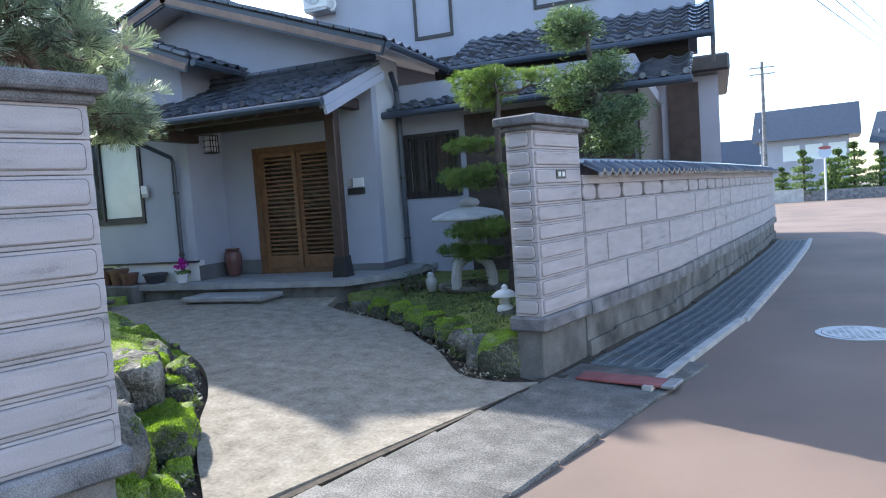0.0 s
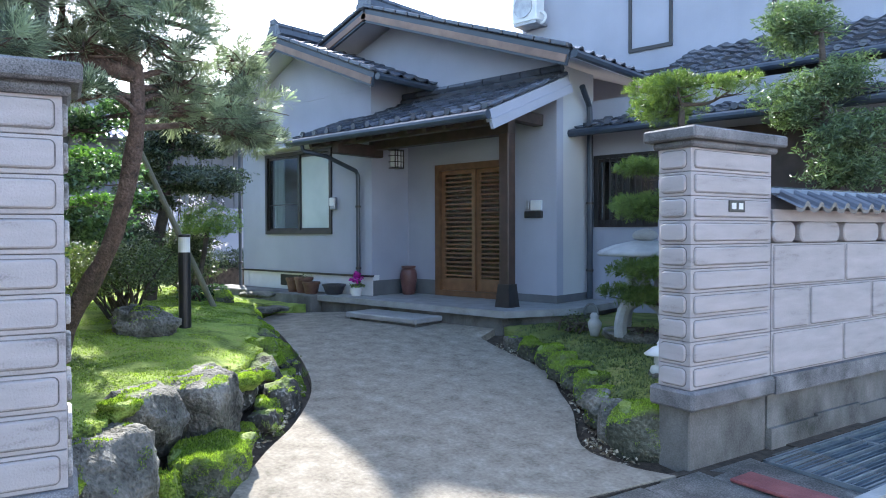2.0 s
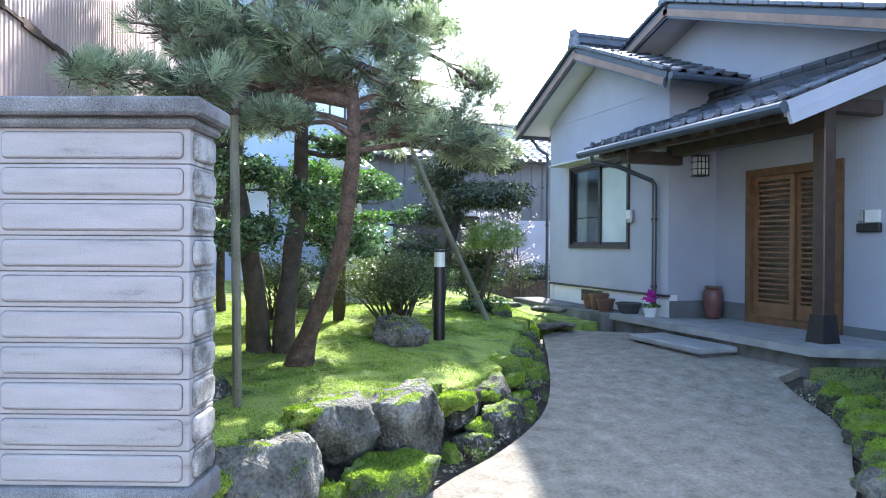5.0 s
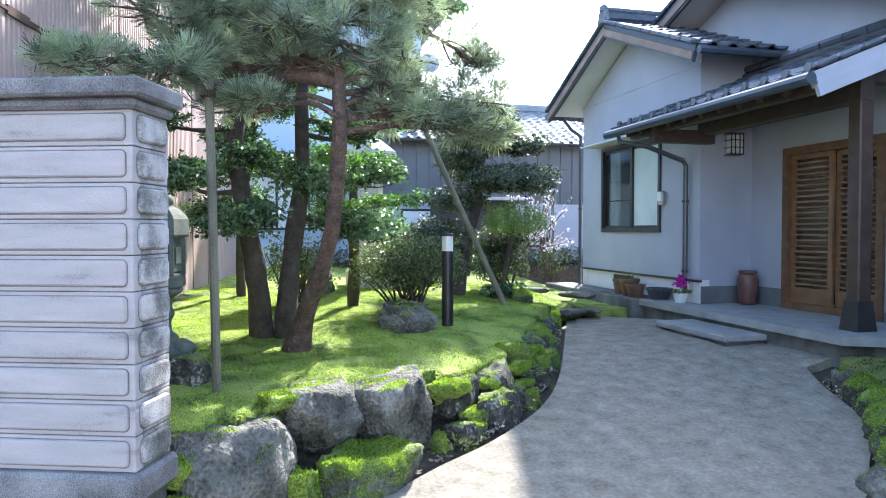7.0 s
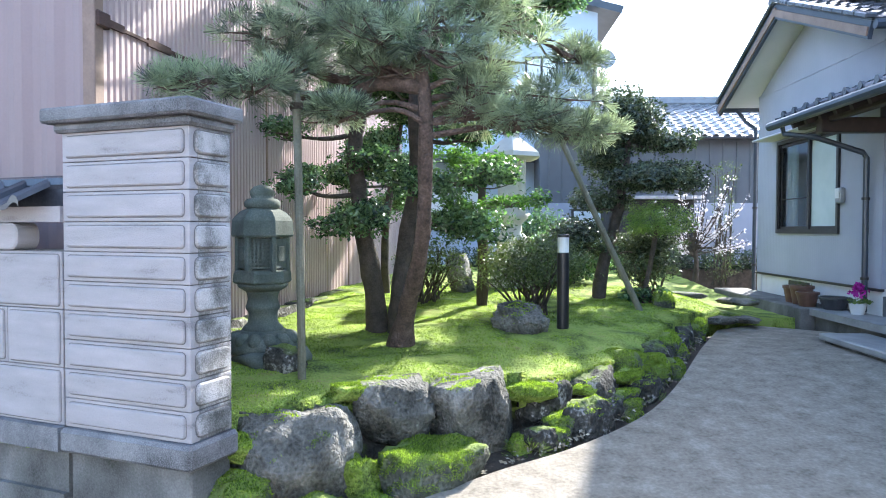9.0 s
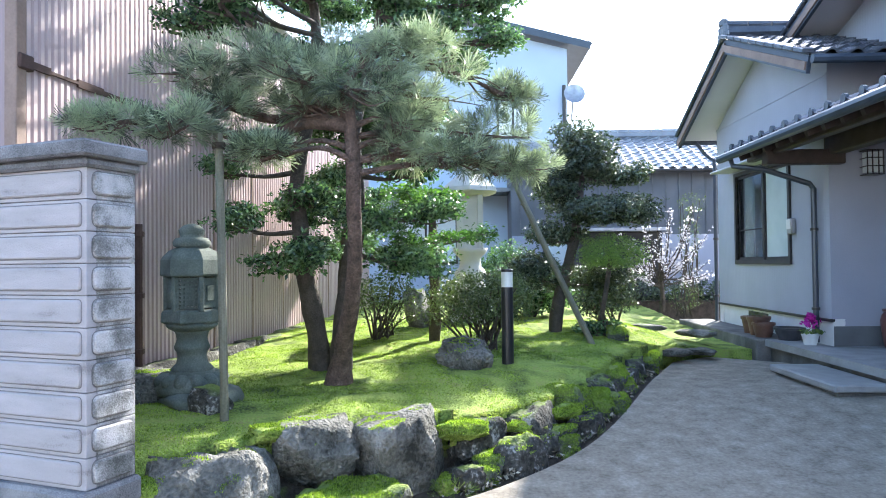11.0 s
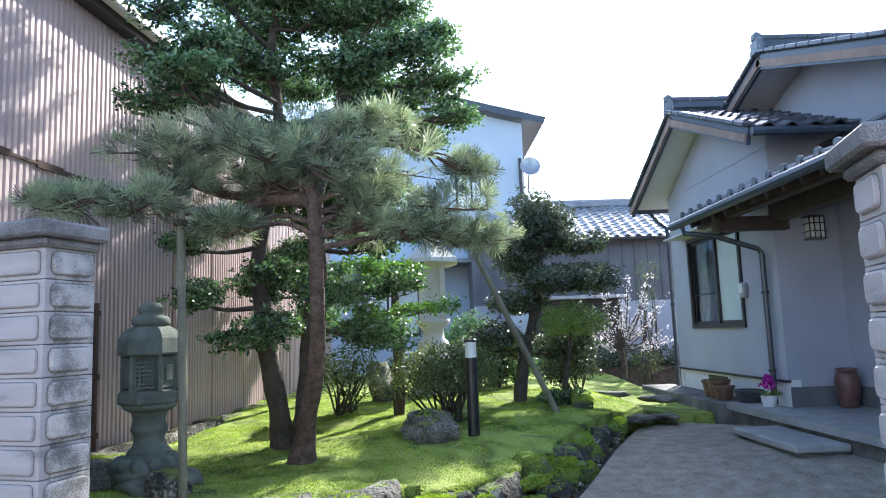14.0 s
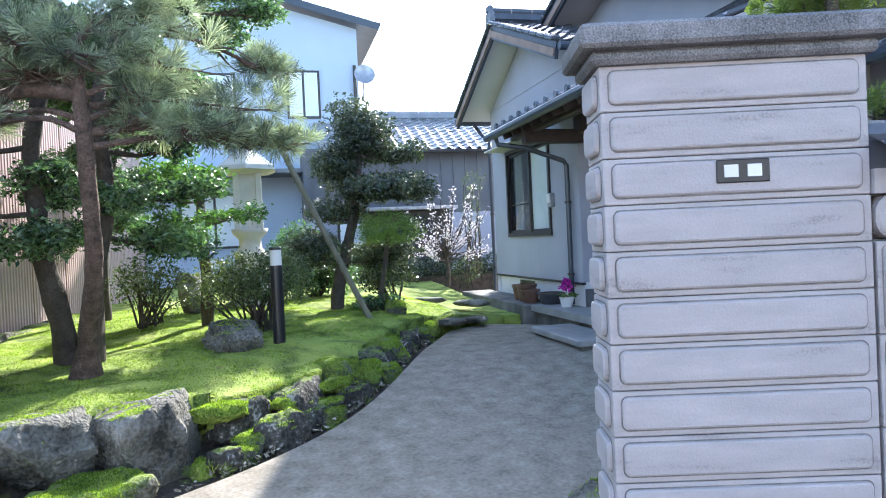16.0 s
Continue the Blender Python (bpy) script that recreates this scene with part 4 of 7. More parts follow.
def ridge_row(parent, a, b, r=0.07, mat=None, ornament=True):
    """A ridge of stacked tiles from a to b with a round cap and an end ornament at a."""
    a, b = Vector(a), Vector(b)
    n = max(2, int((b - a).length / 0.3))
    part("ridge_bed", tube(bmesh.new(), [a + Vector((0, 0, 0.05)), b + Vector((0, 0, 0.05))], r * 1.25, 6), mat or M_TILE_JOINED, parent)
    one = to_mesh(tube(bmesh.new(), [Vector((0, 0, 0.14)), (b - a) * (0.94 / n) + Vector((0, 0, 0.14))], r, 8), "ridge_tile")
    for k in range(n):
        place("ridge_tile", one, mat or M_TILE_JOINED, parent, m=pose(*a.lerp(b, k / n)))
    if ornament:
        d = (a - b).normalized()
        bm = bmesh.new()
        box(bm, -0.14, -0.04, -0.08, 0.14, 0.04, 0.2, bevel=0.03)
        box(bm, -0.08, -0.05, 0.16, 0.08, 0.05, 0.32, bevel=0.03)
        box(bm, -0.2, -0.03, -0.06, -0.1, 0.03, 0.08, bevel=0.03)
        box(bm, 0.1, -0.03, -0.06, 0.2, 0.03, 0.08, bevel=0.03)
        lathe(bm, [(0.055, -0.09), (0.055, 0.02)], 12, m=Matrix.Translation((0, 0, 0.14)) @ Matrix.Rotation(radians(90), 4, "X"))
        bmesh.ops.transform(bm, matrix=Matrix.Diagonal((0.8, 1, 0.72, 1)), verts=bm.verts)
        rz = math.degrees(math.atan2(d.y, d.x)) + 90
        part("ridge_ornament", bm, mat or M_TILE_JOINED, parent, "dark glazed ridge end tile", m=pose(*a, 0, 0, rz))


def gable_roof(parent, xl, xr, xa, zl, za, y0, y1, mat, zr=None):
    """Two slopes with the ridge along y: soffit, tiles, verge boards, gutter."""
    for side in (-1, 1):
        xe = xl if side < 0 else xr
        ze = zl if side < 0 or zr is None else zr
        up = Vector((xa - xe, 0, za - ze))
        ln = up.length
        # along the eave so that the face looks up
        org, ac = ((xe, y1, ze), (0, -1, 0)) if side < 0 else ((xe, y0, ze), (0, 1, 0))
        m = roof_frame(org, ac, up)
        bm = bmesh.new()
        box(bm, 0.02, 0.03, -0.09, y1 - y0 - 0.02, ln, -0.03, m=m)
        part("soffit", bm, M_SOFFIT, parent)
        bm = bmesh.new()
        box(bm, 0, 0, -0.03, y1 - y0, ln, -0.004, m=m)
        part("roof_deck", bm, M_DARK, parent)
        tiled("tiles", parent, m, y1 - y0, ln + 0.02, mat)
        # verge board at the front
        bm = bmesh.new()
        if side < 0:
            box(bm, y1 - y0 - 0.03, -0.02, -0.2, y1 - y0 + 0.012, ln, -0.02, m=m)
        else:
            box(bm, -0.012, -0.02, -0.2, 0.03, ln, -0.02, m=m)
        part("verge_board", bm, M_GUTTER, parent)
        bm = bmesh.new()
        if side < 0:
            box(bm, y1 - y0 + 0.012, 0.0, -0.17, y1 - y0 + 0.03, ln, -0.08, m=m)
        else:
            box(bm, -0.03, 0.0, -0.17, -0.012, ln, -0.08, m=m)
        part("verge_trim", bm, M_BROWN, parent)
        n = int(ln / 0.235)
        xx = (y1 - y0) if side < 0 else 0.0
        one = to_mesh(one_box(xx - 0.07, -0.12, 0.0, xx + 0.05, 0.115, 0.055, bevel=0.012), "verge_tile")
        for k in range(n):
            place("verge_tile", one, mat, parent, m=m @ pose(0, (k + 0.5) * ln / n, 0))
        tube_pts = [(xe - side * -0.06, y0, ze - 0.07), (xe - side * -0.06, y1, ze - 0.07)]
        part("gutter", tube(bmesh.new(), tube_pts, 0.05, 8), M_GUTTER, parent)
    ridge_row(parent, (xa, y0 - 0.02, za + 0.03), (xa, y1, za + 0.03), mat=mat)


roof_l = part("roof", one_box(-8.9, 8.3, 4.2, -8.7, 8.9, 4.3), M_DARK, house, "dark glazed tile roof of the gabled wing")
gable_roof(roof_l, -10.92, -6.52, -8.775, 3.6, 4.56, 7.6, 12.0, M_TILE_JOINED, 3.67)
roof_m = part("roof", one_box(-7.5, 9.0, 4.3, -7.3, 9.6, 4.4), M_DARK, house, "dark glazed tile roof over the entrance")
gable_roof(roof_m, -10.97, -3.93, -7.46, 3.65, 4.88, 8.28, 12.0, M_TILE_JOINED)

# right wing roofs, pent roofs along x with the eave towards -y


def pent_roof(parent, x0, x1, ye, ze, yt, zt, mat, singles=False, soffit=M_BEAM):
    up = Vector((0, yt - ye, zt - ze))
    m = roof_frame((x0, ye, ze), (1, 0, 0), up)
    part("roof_deck", box(bmesh.new(), 0, 0, -0.06, x1 - x0, up.length, -0.004, m=m), soffit, parent)
    tiled("tiles", parent, m, x1 - x0, up.length, mat, singles)
    bm = tube(bmesh.new(), [(x0 - 0.05, ye - 0.07, ze - 0.06), (x1 + 0.03, ye - 0.07, ze - 0.06)], 0.052, 10)
    part("gutter", bm, M_GUTTER, parent, "dark blue-black half-round gutter")
    n = round((x1 - x0) / 0.265)
    one = to_mesh(lathe(bmesh.new(), [(0.04, -0.02), (0.04, 0.012)], 10, m=Matrix.Rotation(radians(90), 4, "X")), "eave_tile_end")
    for k in range(n):
        place("eave_tile_end", one, M_TILE, parent, m=pose(x0 + (k + 0.84) * (x1 - x0) / n, ye - 0.03, ze + 0.045))
    return m, up.length


roof_r = part("roof", one_box(-3.6, 10.9, 3.5, -0.3, 11.2, 3.55), M_DARK, house, "long dark tile roof of the set-back wing")
pent_roof(roof_r, -3.95, 0.0, 10.45, 3.62, 12.0, 4.35, M_TILE_JOINED)
pent_roof(roof_r, -4.4, -0.25, 9.2, 2.86, 10.95, 3.4, M_TILE_JOINED)
part("end_board", wall_xz(bmesh.new(), [(0.0, 3.4), (0.06, 3.4), (0.06, 4.4), (0.0, 4.4)], 10.5, 11.9), M_GUTTER, roof_r)

# porch roof
roof_p = part("roof", one_box(-7.0, 8.7, 3.3, -4.4, 8.8, 3.36), M_DARK, house, "small tiled porch roof with a dark gutter")
PE = 2.84
mp, plen = pent_roof(roof_p, -7.78, -4.28, 7.22, PE, 8.8, 3.46, M_TILE, singles=True)
part("flashing", one_box(-7.1, 8.74, 3.44, -4.35, 8.82, 3.52), M_GUTTER, roof_p)
ridge_row(roof_p, (-4.3, 8.72, 3.42), (-7.1, 8.72, 3.42), 0.05, ornament=False)
bm = bmesh.new()
box(bm, 3.44, -0.03, -0.13, 3.52, plen, 0.01, m=mp)
box(bm, 3.50, -0.06, -0.2, 3.54, plen, -0.1, m=mp)
part("verge_board", bm, M_SIDING, roof_p, "pale grey weathered verge board")
one = to_mesh(one_box(3.4, -0.11, 0.02, 3.54, 0.11, 0.07, bevel=0.02), "verge_tile")
for k in range(7):
    place("verge_tile", one, M_TILE, roof_p, m=mp @ pose(0, (k + 0.5) * plen / 7, 0))
bm = one_box(-7.1, 8.02, 2.7, -4.62, 8.17, 2.92, bevel=0.01)
box(bm, -4.78, 7.7, 2.88, -4.64, 8.81, 3.03, bevel=0.01)
box(bm, -7.12, 7.35, 2.6, -6.98, 8.2, 2.76, bevel=0.01)
box(bm, -7.7, 7.42, 2.72, -4.35, 7.52, 2.83, bevel=0.01)
part("beam", bm, M_BEAM, roof_p, "dark brown timber beams under the porch roof")
rafter = to_mesh(one_box(0, 0, -0.14, 0.06, plen, -0.065), "rafter")
for k in range(11):
    place("rafter", rafter, M_BEAM, roof_p, m=mp @ pose(0.28 + k * 0.31, 0, 0))

# porch floor, step, post
porch = thing("porch", "raised grey stone porch with rough masonry edge", "porch", kind="structure")
bm = prism(bmesh.new(), [(-7.85, 7.66), (-4.42, 7.66), (-3.95, 8.5), (-3.98, 9.7), (-7.85, 9.7)], 0.52, FLOOR)
part("slab", bm, M_PORCH, porch)
bm = prism(bmesh.new(), [(-7.82, 7.72), (-4.5, 7.72), (-4.03, 8.52), (-4.06, 9.7), (-7.82, 9.7)], 0.1, 0.522)
part("masonry", bm, M_FOOT, porch, "stained stone masonry under the slab")
step = thing("doorstep", "low grey stone doorstep before the porch", "step", kind="structure")
part("tread", one_box(-6.68, 7.2, 0.41, -5.4, 7.7, 0.475, bevel=0.012), M_PORCH, step)
part("riser", one_box(-6.64, 7.25, 0.3, -5.44, 7.7, 0.412), M_FOOT, step)
walkway = thing("walkway", "narrow concrete walkway along the house foundation", "walkway", kind="structure")
part("slab", one_box(-10.9, 7.56, 0.3, -7.86, 8.08, 0.6, bevel=0.012), M_FOOT, walkway)

post = thing("porch_post", "dark square timber porch post with metal shoe", "post", (-4.7, 8.1, 0))
bm = one_box(-0.075, -0.075, 0.6, 0.075, 0.075, 2.95, bevel=0.012)
part("shaft", bm, M_POST, post)
bm = lathe(bmesh.new(), [(0.155, 0.6), (0.15, 0.62), (0.118, 0.86), (0.118, 0.88)], 4, m=Matrix.Rotation(radians(45), 4, "Z"))
part("shoe", bm, M_DARK, post)

# sliding slatted door
door = thing("sliding_door", "closed cedar sliding door with horizontal slats", "door")
bm = opening_wall(bmesh.new(), DX0, DX1, 0.6, DZ1, DX0 + 0.09, DX1 - 0.09, 0.68, DZ1 - 0.09, MAIN_Y - 0.03, MAIN_Y + 0.13)
part("frame", bm, M_WOOD, door)
half = (DX1 - DX0 - 0.18) / 2
slat = to_mesh(one_box(0.06, 0.0, 0.0, half - 0.06, 0.02, 0.025, bevel=0.003), "slat")
for k in range(2):
    x0 = DX0 + 0.09 + k * half
    yy = MAIN_Y + 0.03 + 0.045 * k
    leaf = part("leaf", opening_wall(bmesh.new(), x0, x0 + half, 0.68, DZ1 - 0.09, x0 + 0.06, x0 + half - 0.06, 0.86, DZ1 - 0.15, yy, yy + 0.035), M_WOOD, door)
    for j in range(23):
        place("slat", slat, M_WOOD, leaf, m=pose(x0, yy, 0.885 + j * 0.064))
    p = part("pane", one_box(x0 + 0.05, yy + 0.026, 0.85, x0 + half - 0.05, yy + 0.03, DZ1 - 0.14), M_GLASS_DOOR, leaf)
    p.visible_shadow = False
part("handle", one_box(DX1 - 0.16, MAIN_Y + 0.055, 1.5, DX1 - 0.135, MAIN_Y + 0.075, 1.72, bevel=0.006), M_BLACK, door)

# gutter downpipes


def downpipe(pts, r, label):
    t = thing("downpipe", label, "downpipe")
    part("pipe", tube(bmesh.new(), pts, r, 10), M_GUTTER, t)
    for z in (1.0, 1.9):
        x, y, zz = pts[-1]
        part("bracket", lathe(bmesh.new(), [(r + 0.012, z - 0.015), (r + 0.012, z + 0.015)], 10, m=Matrix.Translation((x, y, 0))), M_DARK, t)
    return t


downpipe([(-7.55, 7.16, 2.8), (-7.55, 7.2, 2.66), (-7.42, 7.5, 2.6), (-7.34, 7.98, 2.42), (-7.34, 8.02, 2.36), (-7.34, 8.02, 0.62)], 0.032, "dark gutter downpipe bending back to the wall")
downpipe([(-10.9, 7.9, 3.5), (-10.8, 8.0, 3.3), (-10.53, 8.05, 3.15), (-10.52, 8.05, 3.0), (-10.52, 8.05, 0.6)], 0.03, "blue-black downpipe at the house corner")
downpipe([(-4.3, 9.2, 3.4), (-4.37, 9.5, 3.2), (-4.37, 9.52, 3.0), (-4.37, 9.52, 0.62)], 0.04, "dark downpipe beside the porch wall")


# ---------------------------------------------------------------- garden ground
def edge_distance(x, y, line):
    best = 9.0
    for (x0, y0), (x1, y1) in zip(line, line[1:]):
        dx, dy = x1 - x0, y1 - y0
        t = max(0, min(1, ((x - x0) * dx + (y - y0) * dy) / (dx * dx + dy * dy)))
        best = min(best, math.hypot(x - x0 - t * dx, y - y0 - t * dy))
    return best


def inside(x, y, poly):
    hit = False
    for (x0, y0), (x1, y1) in zip(poly, poly[1:] + poly[:1]):
        if (y0 > y) != (y1 > y) and x < (x1 - x0) * (y - y0) / (y1 - y0) + x0:
            hit = not hit
    return hit


MOSS_EDGE = [(-2.95, 2.3), (-3.3, 2.72), (-3.68, 3.15), (-3.95, 3.58), (-4.28, 4.1), (-4.75, 4.6), (-5.25, 4.98), (-6.1, 5.45), (-7.2, 6.1), (-7.75, 6.6), (-7.95, 7.0), (-8.0, 7.6)]
MOSS_POLY = MOSS_EDGE + [(-14.6, 7.6), (-14.6, 2.4), (-9.0, 1.82), (-3.0, 1.05), (-2.9, 1.6)]


def moss_height(x, y):
    d = edge_distance(x, y, MOSS_EDGE)
    base = 0.61 + max(0.0, min(0.16, 0.04 * (-4.6 - x)))
    z = base - (0.07 if x > -4.2 else 0.13) * math.exp(-d / 0.42) * (1.0 if x > -5.6 or x < -7.4 else 0.55)
    if x < -6.8:
        w = max(0.0, min(1.0, (y - 6.0) / 1.2)) * min(1.0, (-6.8 - x) / 0.6)
        z = z * (1 - w) + w * (0.46 + max(0.0, min(0.2, (-9.2 - x) * 0.05)))
    p = Vector((x, y, 0))
    return z + 0.025 * noise.noise(p * 1.7) + 0.02 * noise.noise(p * 4.2)


def height_sheet(name, poly, fn, x0, x1, y0, y1, step, mat, label):
    nx, ny = int((x1 - x0) / step), int((y1 - y0) / step)
    ids, vs, fs = {}, [], []

    def vid(i, j):
        if (i, j) not in ids:
            x, y = x0 + i * step, y0 + j * step
            ids[(i, j)] = len(vs)
            vs.append((x, y, fn(x, y)))
        return ids[(i, j)]
    for i in range(nx):
        for j in range(ny):
            if inside(x0 + (i + 0.5) * step, y0 + (j + 0.5) * step, poly):
                fs.append((vid(i, j), vid(i + 1, j), vid(i + 1, j + 1), vid(i, j + 1)))
    me = bpy.data.meshes.new(name)
    me.from_pydata(vs, [], fs)
    for p in me.polygons:
        p.use_smooth = True
    ob = place(name, me, mat)
    m = ob.modifiers.new("depth", "SOLIDIFY")
    m.thickness, m.offset = 0.25, -1
    return tagged(ob, label, "moss", kind="structure")


height_sheet("moss_bed", MOSS_POLY, moss_height, -14.7, -2.6, 1.0, 7.7, 0.05, M_MOSS, "bright green moss lawn under the garden trees")
RIGHT_POLY = [(-1.55, 5.72), (-2.05, 5.8), (-2.4, 6.25), (-2.85, 6.62), (-3.3, 7.0), (-4.0, 7.35), (-4.4, 7.62), (-3.98, 8.5), (-4.0, 9.7), (-1.0, 9.7), (-0.55, 9.0), (-1.0, 7.4)]
RIGHT_LINE = [(-1.55, 5.7), (-2.05, 5.8), (-2.4, 6.25), (-2.85, 6.62), (-3.3, 7.0), (-4.0, 7.35)]


def right_height(x, y):
    d = edge_distance(x, y, RIGHT_LINE)
    p = Vector((x, y, 3))
    return 0.46 - 0.16 * math.exp(-d / 0.3) + 0.02 * noise.noise(p * 2) + 0.012 * noise.noise(p * 6)


height_sheet("moss_bed", RIGHT_POLY, right_height, -4.5, -0.4, 5.5, 9.8, 0.06, M_MOSS_OLIVE_SHADED, "shaded moss bed beside the porch and gate pillar")


def sprigs(name, poly, fn, x0, x1, y0, y1, count, size, seed, label, mat=None):
    """Tiny upright moss and grass sprigs over a bed."""
    rng = np.random.default_rng(seed)
    vs = []
    while len(vs) < count * 3:
        x, y = x0 + (x1 - x0) * rng.random(), y0 + (y1 - y0) * rng.random()
        if noise.noise(Vector((x, y, 7)) * 2.5) < -0.25 or not inside(x, y, poly):
            continue
        z = fn(x, y)
        for _ in range(3):
            a, s = rng.random() * 6.28, size * (0.5 + rng.random())
            c, n = math.cos(a), math.sin(a)
            px, py = x + rng.normal() * 0.012, y + rng.normal() * 0.012
            vs += [(px - c * s * 0.3, py - n * s * 0.3, z - 0.003), (px + c * s * 0.3, py + n * s * 0.3, z - 0.003), (px + rng.normal() * s * 0.5, py + rng.normal() * s * 0.5, z + s)]
    me = bpy.data.meshes.new(name)
    me.from_pydata(vs, [], [(i, i + 1, i + 2) for i in range(0, len(vs) - 2, 3)])
    return tagged(place(name, me, mat or M_SPRIG), label, "moss", kind="stuff")


sprigs("moss_sprigs", MOSS_POLY, moss_height, -9.0, -2.7, 1.3, 6.6, 130000, 0.0085, 5, "short bright moss sprigs on the lawn")
# sprigs here take a duller colour than the lawn's, for the same shade
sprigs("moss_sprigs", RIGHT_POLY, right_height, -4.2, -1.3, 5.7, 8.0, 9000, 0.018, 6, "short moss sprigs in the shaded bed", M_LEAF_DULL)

# soil strip with debris between drive and stones
bm = bmesh.new()
prev = None
for i in range(60):
    x, y, a = lerp_line(LEFT_EDGE, i * 0.105)
    nx, ny = -math.sin(radians(a)), math.cos(radians(a))
    z = drive_height(x, y)
    cur = [bm.verts.new((x + nx * o, y + ny * o, z + dz)) for o, dz in ((-0.03, -0.07), (0.12, -0.05), (0.35, 0.0), (0.6, 0.05))]
    if prev:
        for k in range(3):
            bm.faces.new((prev[k], prev[k + 1], cur[k + 1], cur[k]))
    prev = cur
for v in bm.verts:
    v.co.z += 0.01 * noise.noise(v.co * 9)
tagged(part("soil", bm, M_SOIL), "dark damp soil strip along the driveway", "soil", kind="structure")
bm = bmesh.new()
prev = None
for i in range(48):
    x, y, a = lerp_line(RIGHT_EDGE, i * 0.105)
    nx, ny = -math.sin(radians(a)), math.cos(radians(a))
    z = drive_height(x, y)
    cur = [bm.verts.new((x - nx * -o, y - ny * -o, z + dz)) for o, dz in ((-0.5, 0.05), (-0.3, 0.0), (-0.12, -0.05), (0.03, -0.07))]
    if prev:
        for k in range(3):
            bm.faces.new((prev[k], prev[k + 1], cur[k + 1], cur[k]))
    prev = cur
tagged(part("soil", bm, M_SOIL), "dark soil gap beside the concrete drive", "soil", kind="structure")
leaf_pads = []
for i in range(16):
    x, y, a = lerp_line(RIGHT_EDGE, 0.35 + i * 0.22)
    leaf_pads.append((x + 0.1 * math.sin(radians(a)), y - 0.1 * math.cos(radians(a)), drive_height(x, y) - 0.01, 0.1, 0.08, 0.03))
for i in range(26):
    x, y, a = lerp_line(LEFT_EDGE, 0.4 + i * 0.22)
    leaf_pads.append((x - 0.12 * math.sin(radians(a)), y + 0.12 * math.cos(radians(a)), drive_height(x, y) + 0.0, 0.09, 0.09, 0.03))
tagged(place("fallen_leaves", leaf_mesh("fallen_leaves", leaf_pads, 10, 0.02, 0.55, 1.2, 31, 34), material("dry_leaves", [(0.2, (0.12, 0.09, 0.05)), (0.8, (0.48, 0.44, 0.34))], 0.8, 30, 90, 0.3, per_piece=0.7, object_random=False)), "dry fallen leaves along the driveway edge", "leaves", kind="stuff")


# mossy earth face of the bank behind the edging rocks
def line_length(line):
    return sum(math.hypot(b[0] - a[0], b[1] - a[1]) for a, b in zip(line, line[1:]))


bm = bmesh.new()
prev = None
low_line, high_line = LEFT_EDGE[:9], MOSS_EDGE[:9]
for i in range(101):
    u = i / 100
    x0, y0, a = lerp_line(low_line, u * line_length(low_line))
    x1, y1, _ = lerp_line(high_line, u * line_length(high_line) * 0.93)
    x0, y0 = x0 - 0.36 * math.sin(radians(a)), y0 + 0.36 * math.cos(radians(a))
    x1, y1 = x1 - 0.12 * math.sin(radians(a)), y1 + 0.12 * math.cos(radians(a))
    z0, z1 = drive_height(x0, y0) - 0.06, moss_height(x1, y1) - 0.02
    cur = []
    for k in range(9):
        w = k / 8
        p = Vector((x0 + (x1 - x0) * w ** 0.6, y0 + (y1 - y0) * w ** 0.6, z0 + (z1 - z0) * w))
        cur.append(bm.verts.new(p + noise.noise_vector(p * 6) * 0.05))
    if prev:
        for k in range(8):
            bm.faces.new((prev[k], prev[k + 1], cur[k + 1], cur[k]))
    prev = cur
tagged(part("bank", bm, M_BANK, smooth=True), "mossy earth bank between the edging rocks", "bank", kind="structure")


# ---------------------------------------------------------------- rocks
MOSS_VERTS = {"sun": [], "shade": []}
moss_rng = np.random.default_rng(71)


def grow_moss(me, m, least_up, density, size, where, patchy):
    """Short sprigs standing on the faces of a stone that look up more than least_up, thinned out in patches."""
    me.calc_loop_triangles()
    v = np.array([tuple(m @ q.co) for q in me.vertices])
    f = np.array([tuple(t.vertices) for t in me.loop_triangles])
    a, b, c = v[f[:, 0]], v[f[:, 1]], v[f[:, 2]]
    nor = np.cross(b - a, c - a)
    area = np.linalg.norm(nor, axis=1) / 2
    nor /= area[:, None] * 2 + 1e-12
    if nor[np.argmax(v[f[:, 0]][:, 2]), 2] < 0:
        nor = -nor
    area = np.where(nor[:, 2] > least_up, area, 0)
    n = int(density * area.sum())
    if n < 5:
        return
    pick = moss_rng.choice(len(f), n, p=area / area.sum())
    u, w = moss_rng.random(n), moss_rng.random(n)
    flip = u + w > 1
    u, w = np.where(flip, 1 - u, u), np.where(flip, 1 - w, w)
    p = a[pick] + (b - a)[pick] * u[:, None] + (c - a)[pick] * w[:, None]
    if patchy:
        lump = np.sin(p[:, 0] * 13 + 2 * np.sin(p[:, 2] * 9)) * np.sin(p[:, 1] * 11 + 2 * np.sin(p[:, 0] * 7)) + 0.5 * np.sin(p[:, 0] * 31 + p[:, 1] * 27)
        p, pick = p[lump > patchy], pick[lump > patchy]
        n = len(p)
    s = size * (0.5 + moss_rng.random(n))[:, None]
    way = nor[pick] * 0.7 + np.array([0, 0, 0.35]) + moss_rng.normal(size=(n, 3)) * 0.35
    side = np.cross(way, moss_rng.normal(size=(n, 3)))
    side /= np.linalg.norm(side, axis=1)[:, None] + 1e-9
    p = p - nor[pick] * 0.003
    MOSS_VERTS[where].append(np.stack([p - side * s * 0.32, p + side * s * 0.32, p + way * s], 1).reshape(-1, 3))


